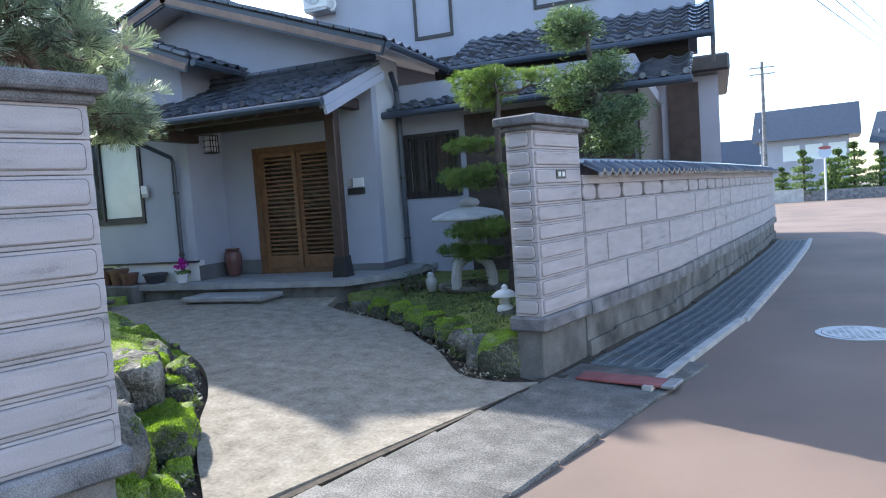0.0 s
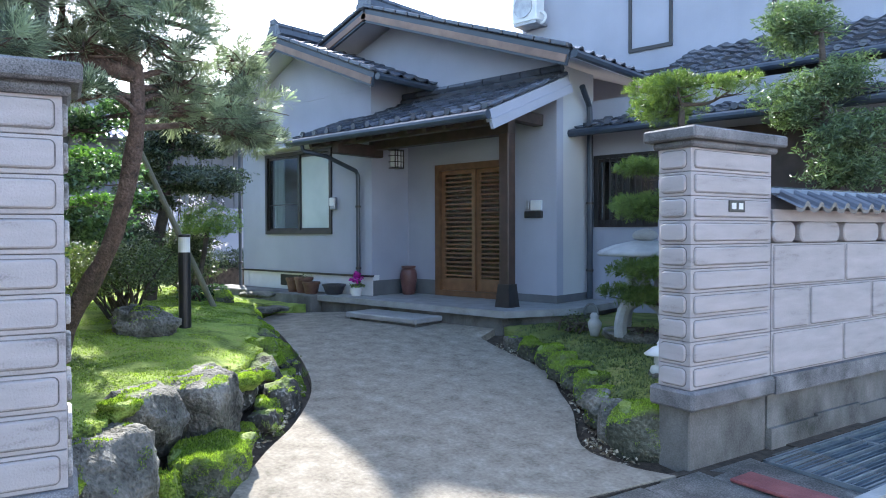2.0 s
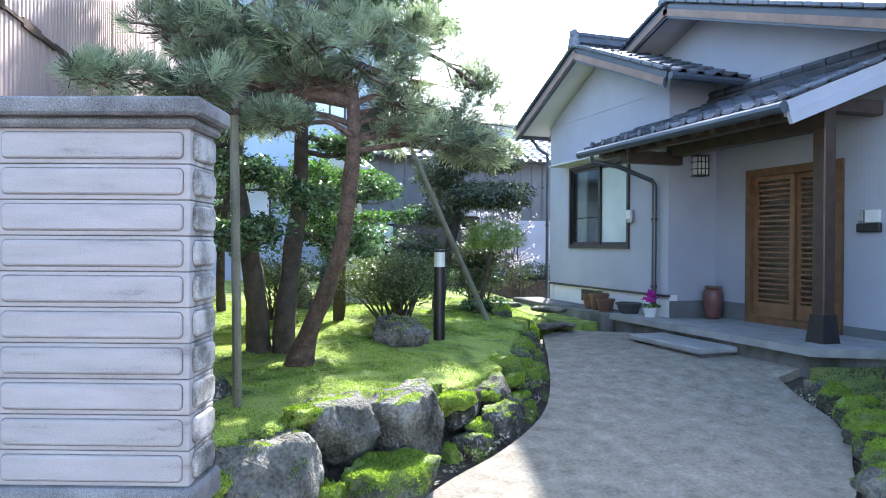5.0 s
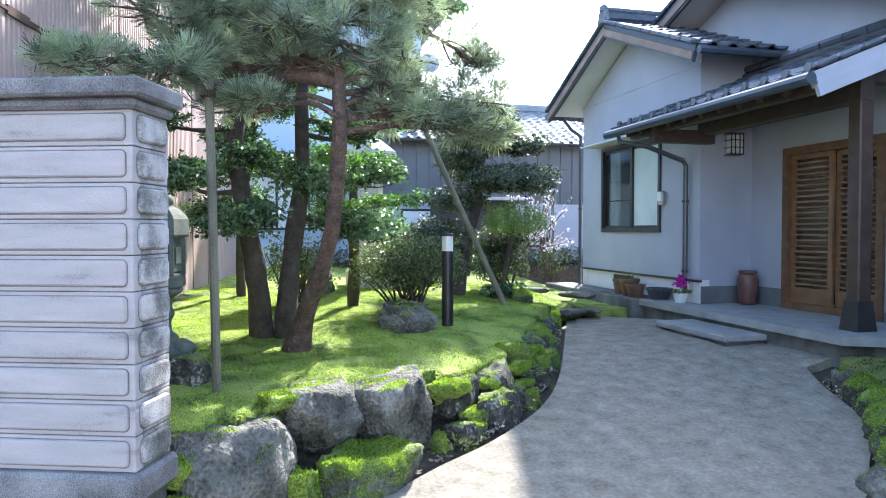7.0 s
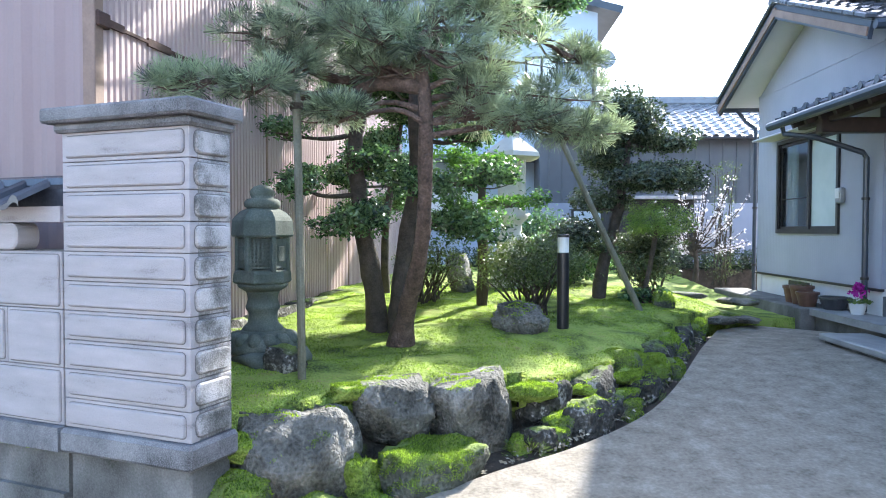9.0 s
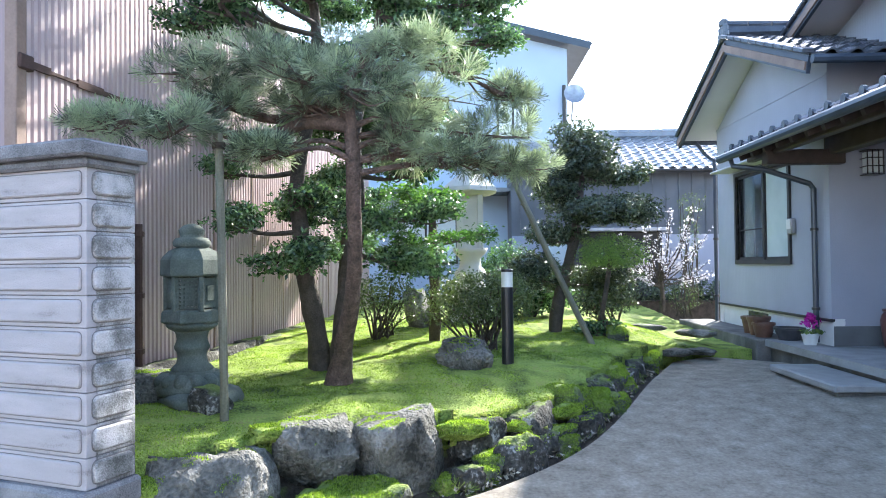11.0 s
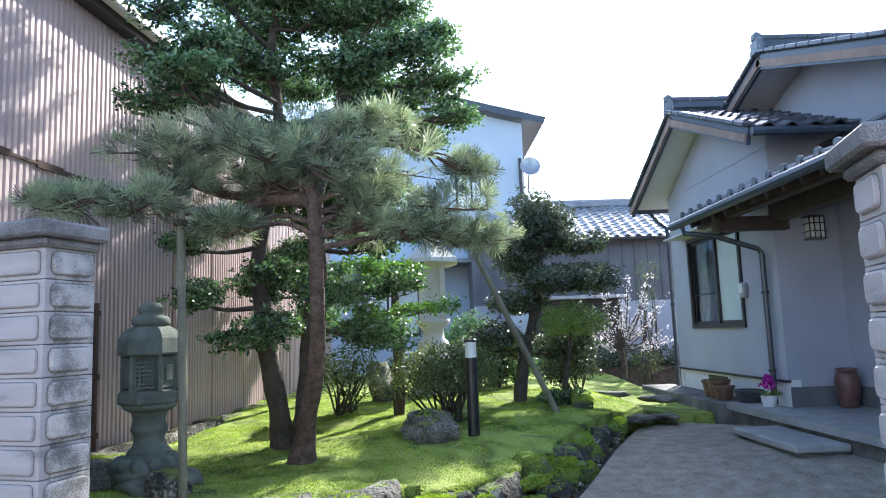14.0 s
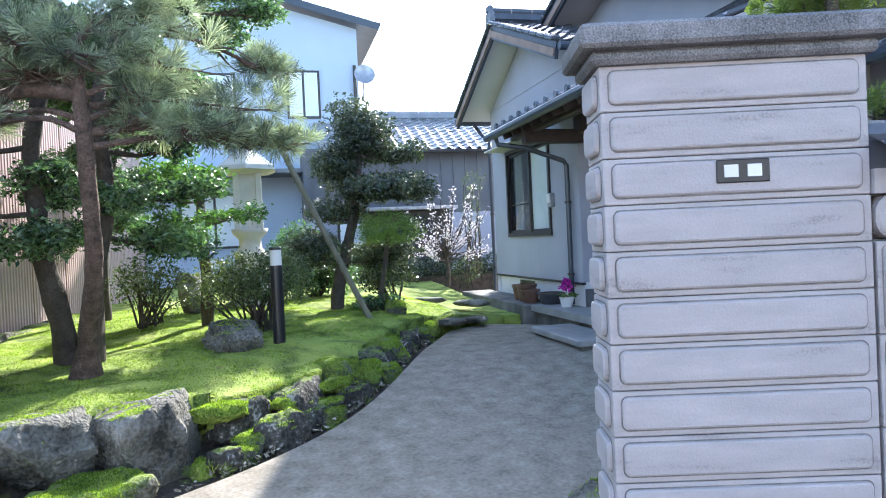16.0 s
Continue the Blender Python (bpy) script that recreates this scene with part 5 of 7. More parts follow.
def rock(x, y, z, rx, ry, rz, seed, mossy=False, turn=0.0, label="", tilt=0.0, boxy=0.7, rough=0.3, cuts=4, mat=None, shade=False):
    me = rock_mesh("garden_rock", rx, ry, rz, seed, rough, cuts, boxy)
    m = pose(x, y, z, tilt, 0, turn)
    grow_moss(me, m, 0.1 if mossy else 0.72, 60000 if mossy else 30000, 0.009, "shade" if shade else "sun", -0.75 if mossy else 0.35)
    ob = place("garden_rock", me, mat or (M_ROCKMOSS if mossy else M_ROCK), m=m)
    return tagged(ob, label or ("rough grey rock thick with green moss" if mossy else "weathered grey edging rock beside the drive"), "rock", group="edging rocks")


def edge_turn(x, y):
    """The drive edge's direction nearest to a place."""
    best = min(zip(LEFT_EDGE, LEFT_EDGE[1:]), key=lambda q: math.hypot((q[0][0] + q[1][0]) / 2 - x, (q[0][1] + q[1][1]) / 2 - y))
    return math.degrees(math.atan2(best[1][1] - best[0][1], best[1][0] - best[0][0]))


for i, (x, y, z, rx, ry, rz, mo, skew) in enumerate((
        (-3.22, 2.66, 0.22, 0.46, 0.32, 0.43, False, 8), (-2.78, 2.42, 0.04, 0.22, 0.18, 0.26, True, 0), (-2.86, 2.78, -0.02, 0.2, 0.13, 0.18, True, 10), (-3.02, 3.08, 0.0, 0.13, 0.1, 0.12, True, 5),
        (-3.66, 3.08, 0.42, 0.3, 0.27, 0.27, False, -14), (-3.95, 3.6, 0.28, 0.42, 0.32, 0.42, False, 12), (-3.4, 3.38, 0.02, 0.36, 0.23, 0.31, True, 0),
        (-4.3, 4.1, 0.3, 0.24, 0.17, 0.2, False, 10), (-3.92, 4.12, 0.04, 0.15, 0.11, 0.22, True, 0), (-4.14, 4.4, 0.16, 0.2, 0.15, 0.24, False, -10), (-4.66, 4.56, 0.28, 0.27, 0.19, 0.27, False, 6),
        (-4.5, 4.76, 0.14, 0.17, 0.11, 0.17, True, 0), (-5.12, 4.9, 0.34, 0.27, 0.18, 0.24, True, 3), (-4.95, 5.04, 0.2, 0.17, 0.11, 0.17, False, 0), (-5.62, 5.22, 0.38, 0.26, 0.17, 0.2, False, -5),
        (-6.1, 5.46, 0.42, 0.25, 0.17, 0.19, True, 4), (-5.5, 5.4, 0.25, 0.16, 0.1, 0.16, True, 0), (-6.62, 5.75, 0.43, 0.26, 0.16, 0.17, False, 0), (-7.12, 6.05, 0.42, 0.26, 0.16, 0.16, True, 5))):
    big = i in (0, 4, 5)
    rock(x, y, z, rx * (1.0 if big else 1.12), ry * (1.0 if big else 1.1), rz, 1 + i, mo, edge_turn(x, y) + skew, boxy=0.9 if big else 0.75, rough=0.3 if big else 0.4, cuts=5 if big else 4, mat=None if big or mo else M_ROCKDARK)
for i in range(13):
    x, y, a = lerp_line(LEFT_EDGE, 2.05 + i * 0.27)
    k = 0.2 + 0.05 * math.sin(i * 2.3)
    x, y = x - k * math.sin(radians(a)), y + k * math.cos(radians(a))
    rock(x, y, drive_height(x, y) + 0.02, 0.15 + 0.03 * math.sin(i * 1.9), 0.11, 0.11 + 0.04 * math.sin(i * 3.1), 80 + i, i % 3 == 1, a + 12 * math.sin(i), "low dark lichened stone at the drive edge", rough=0.4, mat=None if i % 3 == 1 else M_ROCKDARK)
for i, (x, y, z, rx, ry, rz, mo) in enumerate((
        (-1.74, 5.68, 0.12, 0.27, 0.2, 0.24, True), (-2.0, 5.74, 0.12, 0.15, 0.12, 0.2, False), (-2.24, 5.98, 0.15, 0.16, 0.13, 0.16, True), (-2.2, 5.8, 0.24, 0.12, 0.1, 0.09, False),
        (-2.5, 6.25, 0.2, 0.18, 0.14, 0.16, True), (-2.78, 6.5, 0.22, 0.17, 0.13, 0.15, True), (-3.05, 6.76, 0.25, 0.18, 0.13, 0.15, True), (-3.38, 6.98, 0.27, 0.17, 0.12, 0.14, True),
        (-3.72, 7.16, 0.29, 0.17, 0.12, 0.13, True))):
    rock(x, y, z + 0.02, rx * 1.15, ry * 1.2, rz * 1.1, 20 + i, mo, 40 + i * 9, shade=True)
rock(-4.05, 7.36, 0.31, 0.15, 0.13, 0.1, 33, False, 10, "pale flat-topped stone at the porch corner", boxy=0.95, rough=0.12)
rock(-5.66, 4.05, 0.7, 0.3, 0.25, 0.2, 40, False, 20, "rounded boulder resting on the moss", boxy=0.35, rough=0.6, cuts=5)
rock(-8.25, 3.45, 0.9, 0.2, 0.18, 0.4, 41, False, 15, "dark upright garden stone among shrubs", tilt=12)
rock(-4.35, 1.75, 0.62, 0.35, 0.3, 0.2, 42, False, 10, "low mossy stone behind the lantern")
rock(-7.3, 5.75, 0.72, 0.16, 0.14, 0.13, 43, True, 10, "small mossy stone on the lawn")
for i, (x, y, z, rx, ry, rz) in enumerate(((-2.92, 2.38, 0.38, 0.14, 0.1, 0.08), (-3.0, 2.64, 0.14, 0.09, 0.07, 0.12), (-3.17, 3.0, 0.1, 0.13, 0.07, 0.16), (-3.46, 2.9, 0.56, 0.18, 0.11, 0.05), (-3.84, 3.93, 0.06, 0.13, 0.08, 0.14),
                                           (-4.1, 4.02, 0.42, 0.22, 0.13, 0.06), (-4.46, 4.5, 0.36, 0.16, 0.1, 0.06), (-4.9, 4.86, 0.38, 0.22, 0.1, 0.06), (-5.38, 5.18, 0.42, 0.22, 0.1, 0.05))):
    me = rock_mesh("moss_cushion", rx * 1.1, ry * 1.1, rz * 1.1, 500 + i, 0.95, 3, 0.6)
    m = pose(x, y, z, 0, 0, edge_turn(x, y))
    grow_moss(me, m, -0.3, 70000, 0.009, "sun", -0.9)
    tagged(place("moss_cushion", me, M_MOSS, m=m), "soft bright moss cushion filling a gap between rocks", "moss", group="moss cushions")
for where, label in (("sun", "shaggy bright moss on the edging rocks"), ("shade", "shaggy moss on rocks in the shade")):
    v = np.concatenate(MOSS_VERTS[where])
    me = bpy.data.meshes.new("moss_tufts")
    me.from_pydata(v.tolist(), [], np.arange(len(v)).reshape(-1, 3).tolist())
    tagged(place("moss_tufts", me, M_SPRIG), label, "moss", kind="stuff")
tagged(place("grass_tufts", needle_mesh("grass_tufts", [(-3.75, 3.95, 0.12, 0.08, 0.12, 0.06), (-5.3, 5.32, 0.25, 0.2, 0.08, 0.05), (-4.75, 5.02, 0.2, 0.16, 0.08, 0.05), (-6.4, 5.75, 0.36, 0.16, 0.06, 0.04)], 200, 0.06, 10, 73, 0.002), M_NEEDLE_YOUNG), "grass and fern tufts between the rocks", "grass", kind="stuff")
rock(-3.93, 2.33, 0.66, 0.16, 0.13, 0.13, 44, False, 60, "squared dark stone beside the lantern base", boxy=0.95, rough=0.15, mat=M_ROCKDARK)
for i, (x, y, rx, ry) in enumerate(((-7.95, 6.78, 0.45, 0.22), (-8.45, 7.0, 0.32, 0.2), (-7.5, 6.45, 0.28, 0.18), (-8.9, 6.5, 0.3, 0.18))):
    s = tagged(place("stepping_stone", rock_mesh("stepping_stone", rx, ry, 0.05, 60 + i, 0.2, 3, 0.9), M_ROCK, m=pose(x, y, (0.47, 0.62, 0.5, 0.66)[i], 0, 0, 20 + i * 15)), "flat dark slate stepping stone in moss", "stepping stone", group="stepping stones")


# ---------------------------------------------------------------- trees
def limb_to(trunk_pts, target, sag):
    """A bent limb from the trunk's best point to a clump."""
    t = Vector(target)
    cand = [p for p in trunk_pts if p.z < t.z + 0.1] or trunk_pts
    start = min(cand, key=lambda p: (p - t).length + 0.5 * max(0, p.z - t.z))
    mid = start.lerp(t, 0.5) + Vector((0.06 * math.sin(t.x * 9), 0.06 * math.cos(t.y * 7), sag))
    return smooth_path([start, mid, t - Vector((0, 0, 0.05))], 4)


def tree(name, label, trunks, pads, bark, crown_fn, twigs=5, limb_r=0.03, seed=0, sag=-0.06, crown_label=""):
    """Trunks as (points, radii) and clumps on limbs, with side twigs."""
    t = thing(name, label, "tree")
    rng = random.Random(seed)
    all_pts = []
    for pts, radii in trunks:
        path = smooth_path(pts, 6)
        rr = list(np.interp(np.linspace(0, 1, len(path)), np.linspace(0, 1, len(radii)), radii))
        part("trunk", tube(bmesh.new(), path, rr, 12, 0.25), bark, t, smooth=True)
        all_pts += path[4:]
    for (x, y, z, rx, ry, rz) in pads:
        bm = bmesh.new()
        path = limb_to(all_pts, (x, y, z), sag)
        tube(bm, path, list(np.linspace(limb_r, limb_r * 0.4, len(path))), 7, 0.2)
        for k in range(twigs):
            s = path[-1 - (k % 4)]
            e = Vector((x + rng.uniform(-rx, rx) * 0.85, y + rng.uniform(-ry, ry) * 0.85, z + rng.uniform(-0.5, 0.3) * rz))
            tube(bm, smooth_path([s, s.lerp(e, 0.55) + Vector((0, 0, rng.uniform(-0.05, 0.03))), e], 3), [limb_r * 0.35] * 3 + [limb_r * 0.22] * 2 + [limb_r * 0.14] * 2, 5)
        part("limb", bm, bark, t)
    crown_fn(t)
    return t


def clump(x, y, z, r, rz, n=1, seed=0, depth=1.0):
    """Break one clump into overlapping smaller ones."""
    rng = random.Random(seed)
    out = []
    for _ in range(n):
        out.append((x + rng.uniform(-0.55, 0.55) * r, y + rng.uniform(-0.55, 0.55) * r * depth, z + rng.uniform(-0.4, 0.4) * rz, r * rng.uniform(0.45, 0.65), r * rng.uniform(0.45, 0.65), rz * rng.uniform(0.5, 0.75)))
    return out


# leaning garden pine
PINE = [(-4.69, 1.95, 3.05, 0.42, 0.26), (-4.6, 2.56, 3.12, 0.45, 0.26), (-4.84, 3.25, 3.2, 0.45, 0.26), (-4.43, 3.22, 2.86, 0.5, 0.24), (-4.89, 3.8, 2.9, 0.5, 0.25),
        (-4.99, 4.25, 2.6, 0.42, 0.22), (-4.79, 3.95, 2.38, 0.4, 0.16), (-5.28, 4.49, 3.0, 0.22, 0.1), (-5.0, 2.16, 3.0, 0.4, 0.22), (-5.27, 4.61, 2.36, 0.24, 0.1),
        (-4.4, 2.9, 2.95, 0.4, 0.22), (-4.7, 3.55, 2.62, 0.4, 0.18), (-4.75, 3.5, 2.45, 0.36, 0.14), (-4.6, 2.85, 2.75, 0.36, 0.18), (-4.95, 4.35, 2.35, 0.34, 0.14), (-4.8, 3.75, 3.2, 0.34, 0.16), (-4.6, 2.2, 2.8, 0.34, 0.16)]
PINE_LOW = [(-3.5, 1.85, 2.42, 0.28, 0.1), (-3.56, 2.25, 2.42, 0.34, 0.12), (-4.2, 2.62, 2.36, 0.32, 0.12), (-3.75, 2.75, 2.28, 0.2, 0.08)]
PINE = [(0.71 + 0.9 * (x - 0.71), 4.01 + 0.9 * (y - 4.01), 1.55 + 0.9 * (z - 1.55), r * 0.92, rz * 0.92) for x, y, z, r, rz in PINE]
pine_pads = [q for i, (x, y, z, r, rz) in enumerate(PINE + PINE_LOW) for q in clump(x, y, z, r, rz, 4, i)]


def pine_crown(t):
    place("crown", needle_mesh("crown", pine_pads, 105, 0.105, 34, 3, 0.0024), M_NEEDLE, t, "long grey-green needle tufts")


tree("pine_tree", "leaning garden pine with trained branches and grey-green needles",
     [([(-4.92, 3.0, 0.45), (-4.78, 3.08, 0.85), (-4.42, 3.23, 1.4), (-4.15, 3.28, 2.0), (-4.07, 3.28, 2.5), (-4.15, 3.22, 2.8), (-4.2, 3.35, 3.0)], [0.15, 0.075, 0.057, 0.052, 0.047, 0.04, 0.022]),
      ([(-4.07, 3.28, 2.5), (-4.15, 2.98, 2.56), (-4.25, 2.7, 2.5), (-4.05, 2.45, 2.46), (-3.75, 2.2, 2.5), (-3.45, 1.85, 2.42)], [0.05, 0.05, 0.045, 0.04, 0.03, 0.015]),
      ([(-4.1, 3.25, 2.6), (-4.2, 2.95, 2.68), (-4.25, 2.7, 2.6), (-4.15, 2.4, 2.68), (-4.2, 2.1, 2.78)], [0.045, 0.042, 0.036, 0.03, 0.012])],
     [(x, y, z, r, r, rz) for x, y, z, r, rz in PINE + PINE_LOW], M_BARK, pine_crown, 11, 0.024, 1, 0.07)

# twin-trunked broadleaf evergreen behind it
HOLLY = [(-5.39, 2.61, 4.79, 0.63, 0.24), (-5.57, 2.11, 4.97, 0.36, 0.2), (-5.28, 3.09, 4.75, 0.42, 0.22), (-5.75, 3.72, 4.75, 0.44, 0.21), (-5.45, 3.8, 4.2, 0.46, 0.19), (-5.33, 2.01, 4.28, 0.42, 0.17),
         (-5.58, 3.05, 4.1, 0.34, 0.13), (-5.02, 2.03, 3.82, 0.52, 0.12), (-5.75, 3.89, 3.78, 0.36, 0.17), (-5.85, 4.32, 3.79, 0.18, 0.13), (-6.05, 4.05, 3.5, 0.28, 0.24), (-6.12, 3.34, 4.9, 0.35, 0.16),
         (-5.4, 2.8, 5.28, 0.62, 0.16), (-5.6, 1.6, 4.2, 0.3, 0.14), (-6.85, 2.5, 4.4, 0.5, 0.2), (-6.73, 3.44, 4.42, 0.45, 0.16),
         (-5.6, 2.55, 4.45, 0.45, 0.12), (-5.5, 3.35, 4.5, 0.4, 0.15), (-5.7, 3.3, 5.15, 0.5, 0.22), (-5.3, 2.6, 3.95, 0.4, 0.1), (-5.6, 3.5, 3.85, 0.35, 0.14), (-5.3, 2.35, 4.05, 0.42, 0.13), (-5.5, 3.45, 4.0, 0.4, 0.15), (-5.45, 3.0, 4.45, 0.35, 0.13), (-5.3, 1.7, 4.62, 0.3, 0.16), (-5.5, 4.15, 4.4, 0.25, 0.14),
         # rear clumps, out of sight behind the crown, added to shade the shed wall
         (-6.7, 3.0, 3.45, 0.55, 0.2), (-7.2, 3.4, 3.3, 0.5, 0.2), (-6.6, 2.4, 3.7, 0.5, 0.2), (-7.3, 2.7, 3.7, 0.6, 0.25), (-7.7, 2.9, 3.4, 0.5, 0.25), (-8.0, 2.8, 3.1, 0.5, 0.25), (-7.3, 2.4, 3.2, 0.5, 0.25),
         (-5.6, 4.2, 3.95, 0.38, 0.17), (-5.6, 4.1, 4.3, 0.33, 0.17), (-5.55, 3.74, 3.64, 0.36, 0.16), (-5.65, 4.33, 3.6, 0.25, 0.14), (-5.6, 1.55, 3.87, 0.36, 0.16), (-5.6, 1.95, 4.12, 0.36, 0.14), (-5.6, 3.75, 4.68, 0.36, 0.17)]
# the street side of the crown leans out over the lawn, clear of the shed
HOLLY = [(0.71 + 0.8 * (x - 0.71), 4.01 + 0.8 * (y - 4.01), 1.55 + 0.8 * (z - 1.55), r * 0.82, rz * 0.82) if y < 2.3 and x > -6 else (x, y, z, r, rz) for x, y, z, r, rz in HOLLY]
HOLLY_LOW = [(-4.95, 2.22, 1.92, 0.28, 0.17), (-5.0, 2.6, 1.64, 0.32, 0.2), (-5.5, 3.2, 1.98, 0.4, 0.16), (-5.56, 2.72, 2.16, 0.34, 0.18), (-5.75, 3.5, 1.6, 0.4, 0.2), (-5.2, 2.0, 2.4, 0.25, 0.12), (-5.6, 3.5, 2.4, 0.36, 0.14), (-5.7, 3.75, 2.02, 0.34, 0.14), (-5.6, 3.9, 2.55, 0.28, 0.13)]
holly_pads = [q for i, (x, y, z, r, rz) in enumerate(HOLLY + HOLLY_LOW) for q in clump(x, y, z, r * 1.15, rz, 8, 40 + i)]


def holly_crown(t):
    place("crown", leaf_mesh("crown", holly_pads, 18500, 0.024, 0.48, 0.4, 11, 90, 0.15, 0.12, 0.03), M_LEAF, t, "dark glossy evergreen leaves")


tree("evergreen_tree", "twin-trunked evergreen tree with dark glossy leaf clouds",
     [([(-5.5, 2.76, 0.5), (-5.44, 2.74, 0.9), (-5.3, 2.68, 1.4), (-5.42, 2.6, 1.85), (-5.5, 2.55, 2.3), (-5.4, 2.68, 2.9), (-5.45, 2.75, 3.6), (-5.4, 2.7, 4.2), (-5.45, 2.8, 4.9)], [0.13, 0.095, 0.08, 0.075, 0.068, 0.06, 0.05, 0.04, 0.022]),
      ([(-5.42, 2.95, 0.55), (-5.4, 3.0, 1.3), (-5.5, 3.1, 2.0), (-5.35, 3.1, 2.7), (-5.5, 3.25, 3.5), (-5.55, 3.4, 4.4)], [0.11, 0.075, 0.065, 0.055, 0.042, 0.018])],
     [(x, y, z, r, r, rz) for x, y, z, r, rz in HOLLY + HOLLY_LOW], M_BARKDARK, holly_crown, 6, 0.026, 2)

# small tree with bright lower clouds
SMALL = [(-6.1, 3.8, 2.1, 0.42, 0.2), (-6.3, 4.0, 1.83, 0.4, 0.1), (-6.9, 3.5, 2.3, 0.4, 0.25), (-6.6, 3.45, 1.75, 0.35, 0.25)]
small_pads = [q for i, (x, y, z, r, rz) in enumerate(SMALL) for q in clump(x, y, z, r, rz, 5, 80 + i)]
tree("camellia_tree", "small garden tree with bright lit green leaves", [([(-7.0, 3.7, 0.6), (-6.98, 3.72, 1.2), (-6.9, 3.7, 1.8), (-6.85, 3.7, 2.3)], [0.07, 0.06, 0.05, 0.03])],
     [(x, y, z, r, r, rz) for x, y, z, r, rz in SMALL], M_BARKDARK, lambda t: place("crown", leaf_mesh("crown", small_pads, 17000, 0.027, 0.42, 0.5, 12, 60, 0.3, 0.12, 0.03), M_LEAF_BRIGHT, t), 5, 0.02, 3)

# evergreen added behind the other foliage to shade the shed's lower wall
SHADE_TREE = [(-7.5, 2.15, 2.15, 0.42, 0.2), (-8.3, 2.4, 2.35, 0.45, 0.25), (-8.25, 2.56, 2.7, 0.45, 0.2), (-7.45, 2.42, 2.6, 0.32, 0.18), (-8.1, 2.85, 3.2, 0.45, 0.2), (-8.8, 3.1, 3.3, 0.45, 0.22), (-8.0, 2.3, 1.7, 0.45, 0.25), (-9.4, 2.55, 2.5, 0.45, 0.2), (-9.2, 2.45, 1.9, 0.45, 0.25)]
shade_tree_pads = [q for i, (x, y, z, r, rz) in enumerate(SHADE_TREE) for q in clump(x, y, z, r, rz, 6, 240 + i)]
tree("evergreen_tree", "added evergreen behind the other foliage, shading the corrugated shed", [([(-8.1, 2.5, 0.6), (-8.08, 2.48, 1.3), (-8.15, 2.55, 2.1), (-8.2, 2.7, 3.0)], [0.06, 0.05, 0.04, 0.02])],
     [(x, y, z, r, r, rz) for x, y, z, r, rz in SHADE_TREE], M_BARKDARK, lambda t: place("crown", leaf_mesh("crown", shade_tree_pads, 22000, 0.025, 0.5, 0.4, 18, 80, 0.2, 0.12, 0.03), M_LEAF, t), 5, 0.02, 9)

# clipped cloud tree
CLOUD = [(-8.04, 5.56, 2.97, 0.4, 0.3), (-8.09, 5.24, 2.45, 0.32, 0.2), (-7.95, 5.97, 2.62, 0.28, 0.13), (-8.0, 5.55, 2.68, 0.4, 0.16), (-8.02, 5.7, 2.2, 0.62, 0.16), (-8.0, 6.2, 2.14, 0.3, 0.12), (-8.1, 5.22, 1.9, 0.36, 0.14), (-8.3, 5.8, 1.34, 0.42, 0.18), (-8.13, 4.94, 1.43, 0.4, 0.24)]
cloud_pads = [q for i, (x, y, z, r, rz) in enumerate(CLOUD) for q in clump(x, y, z, r * 1.25, rz * 1.35, 10, 120 + i)]
tree("cloud_pruned_tree", "cloud-pruned evergreen with rounded dark clumps", [([(-7.85, 5.12, 0.6), (-7.9, 5.2, 1.1), (-8.0, 5.4, 1.8), (-8.05, 5.55, 2.8)], [0.085, 0.075, 0.06, 0.03])],
     [(x, y, z, r, r, rz) for x, y, z, r, rz in CLOUD], M_BARKDARK, lambda t: place("crown", leaf_mesh("crown", cloud_pads, 22000, 0.022, 0.42, 0.4, 13, 70, 0.3, 0.12, 0.022), M_LEAF_CLOUD, t), 4, 0.025, 4)
ball = thing("clipped_shrub", "bright green clipped round shrub", "shrub")
part("stem", tube(bmesh.new(), smooth_path([(-7.7, 5.6, 0.6), (-7.64, 5.7, 1.1), (-7.6, 5.77, 1.6)], 4), 0.03, 8), M_BARKDARK, ball)
place("crown", leaf_mesh("crown", [(-7.61, 5.79, 1.68, 0.31, 0.34, 0.2), (-7.58, 5.62, 1.63, 0.22, 0.22, 0.13), (-7.6, 5.99, 1.62, 0.22, 0.22, 0.12)], 95000, 0.012, 0.45, 0.7, 14, 400, 0.8), M_LEAF_BALL, ball)

# blossoming plum
rng = random.Random(8)
plum = thing("plum_tree", "small plum tree in sparse white blossom", "tree")
part("trunk", tube(bmesh.new(), smooth_path([(-11.85, 7.55, 0.65), (-11.83, 7.56, 1.0), (-11.85, 7.5, 1.4)], 4), [0.06, 0.055, 0.05, 0.045, 0.04, 0.04, 0.035, 0.03, 0.025], 8), M_BARKDARK, plum)
tips = []
for k in range(44):
    bm = bmesh.new()
    a, r = rng.random() * 6.28, rng.uniform(0.35, 0.9)
    s = Vector((-11.84, 7.53, rng.uniform(1.05, 1.45)))
    e = Vector((-11.84 + r * math.cos(a), 7.53 + r * math.sin(a), rng.uniform(1.25, 2.5)))
    path = smooth_path([s, s.lerp(e, 0.5) + Vector((0.06 * math.cos(a), 0.06 * math.sin(a), -0.06)), e], 4)
    tube(bm, path, list(np.linspace(0.014, 0.004, len(path))), 5)
    tips += path[3:]
    part("branch", bm, M_BARKDARK, plum)
place("blossom", leaf_mesh("blossom", [(p.x, p.y, p.z, 0.07, 0.07, 0.07) for p in tips], 10, 0.022, 0.7, 0.2, 15, 8, 0.2), M_BLOSSOM, plum, "tiny white plum blossoms")


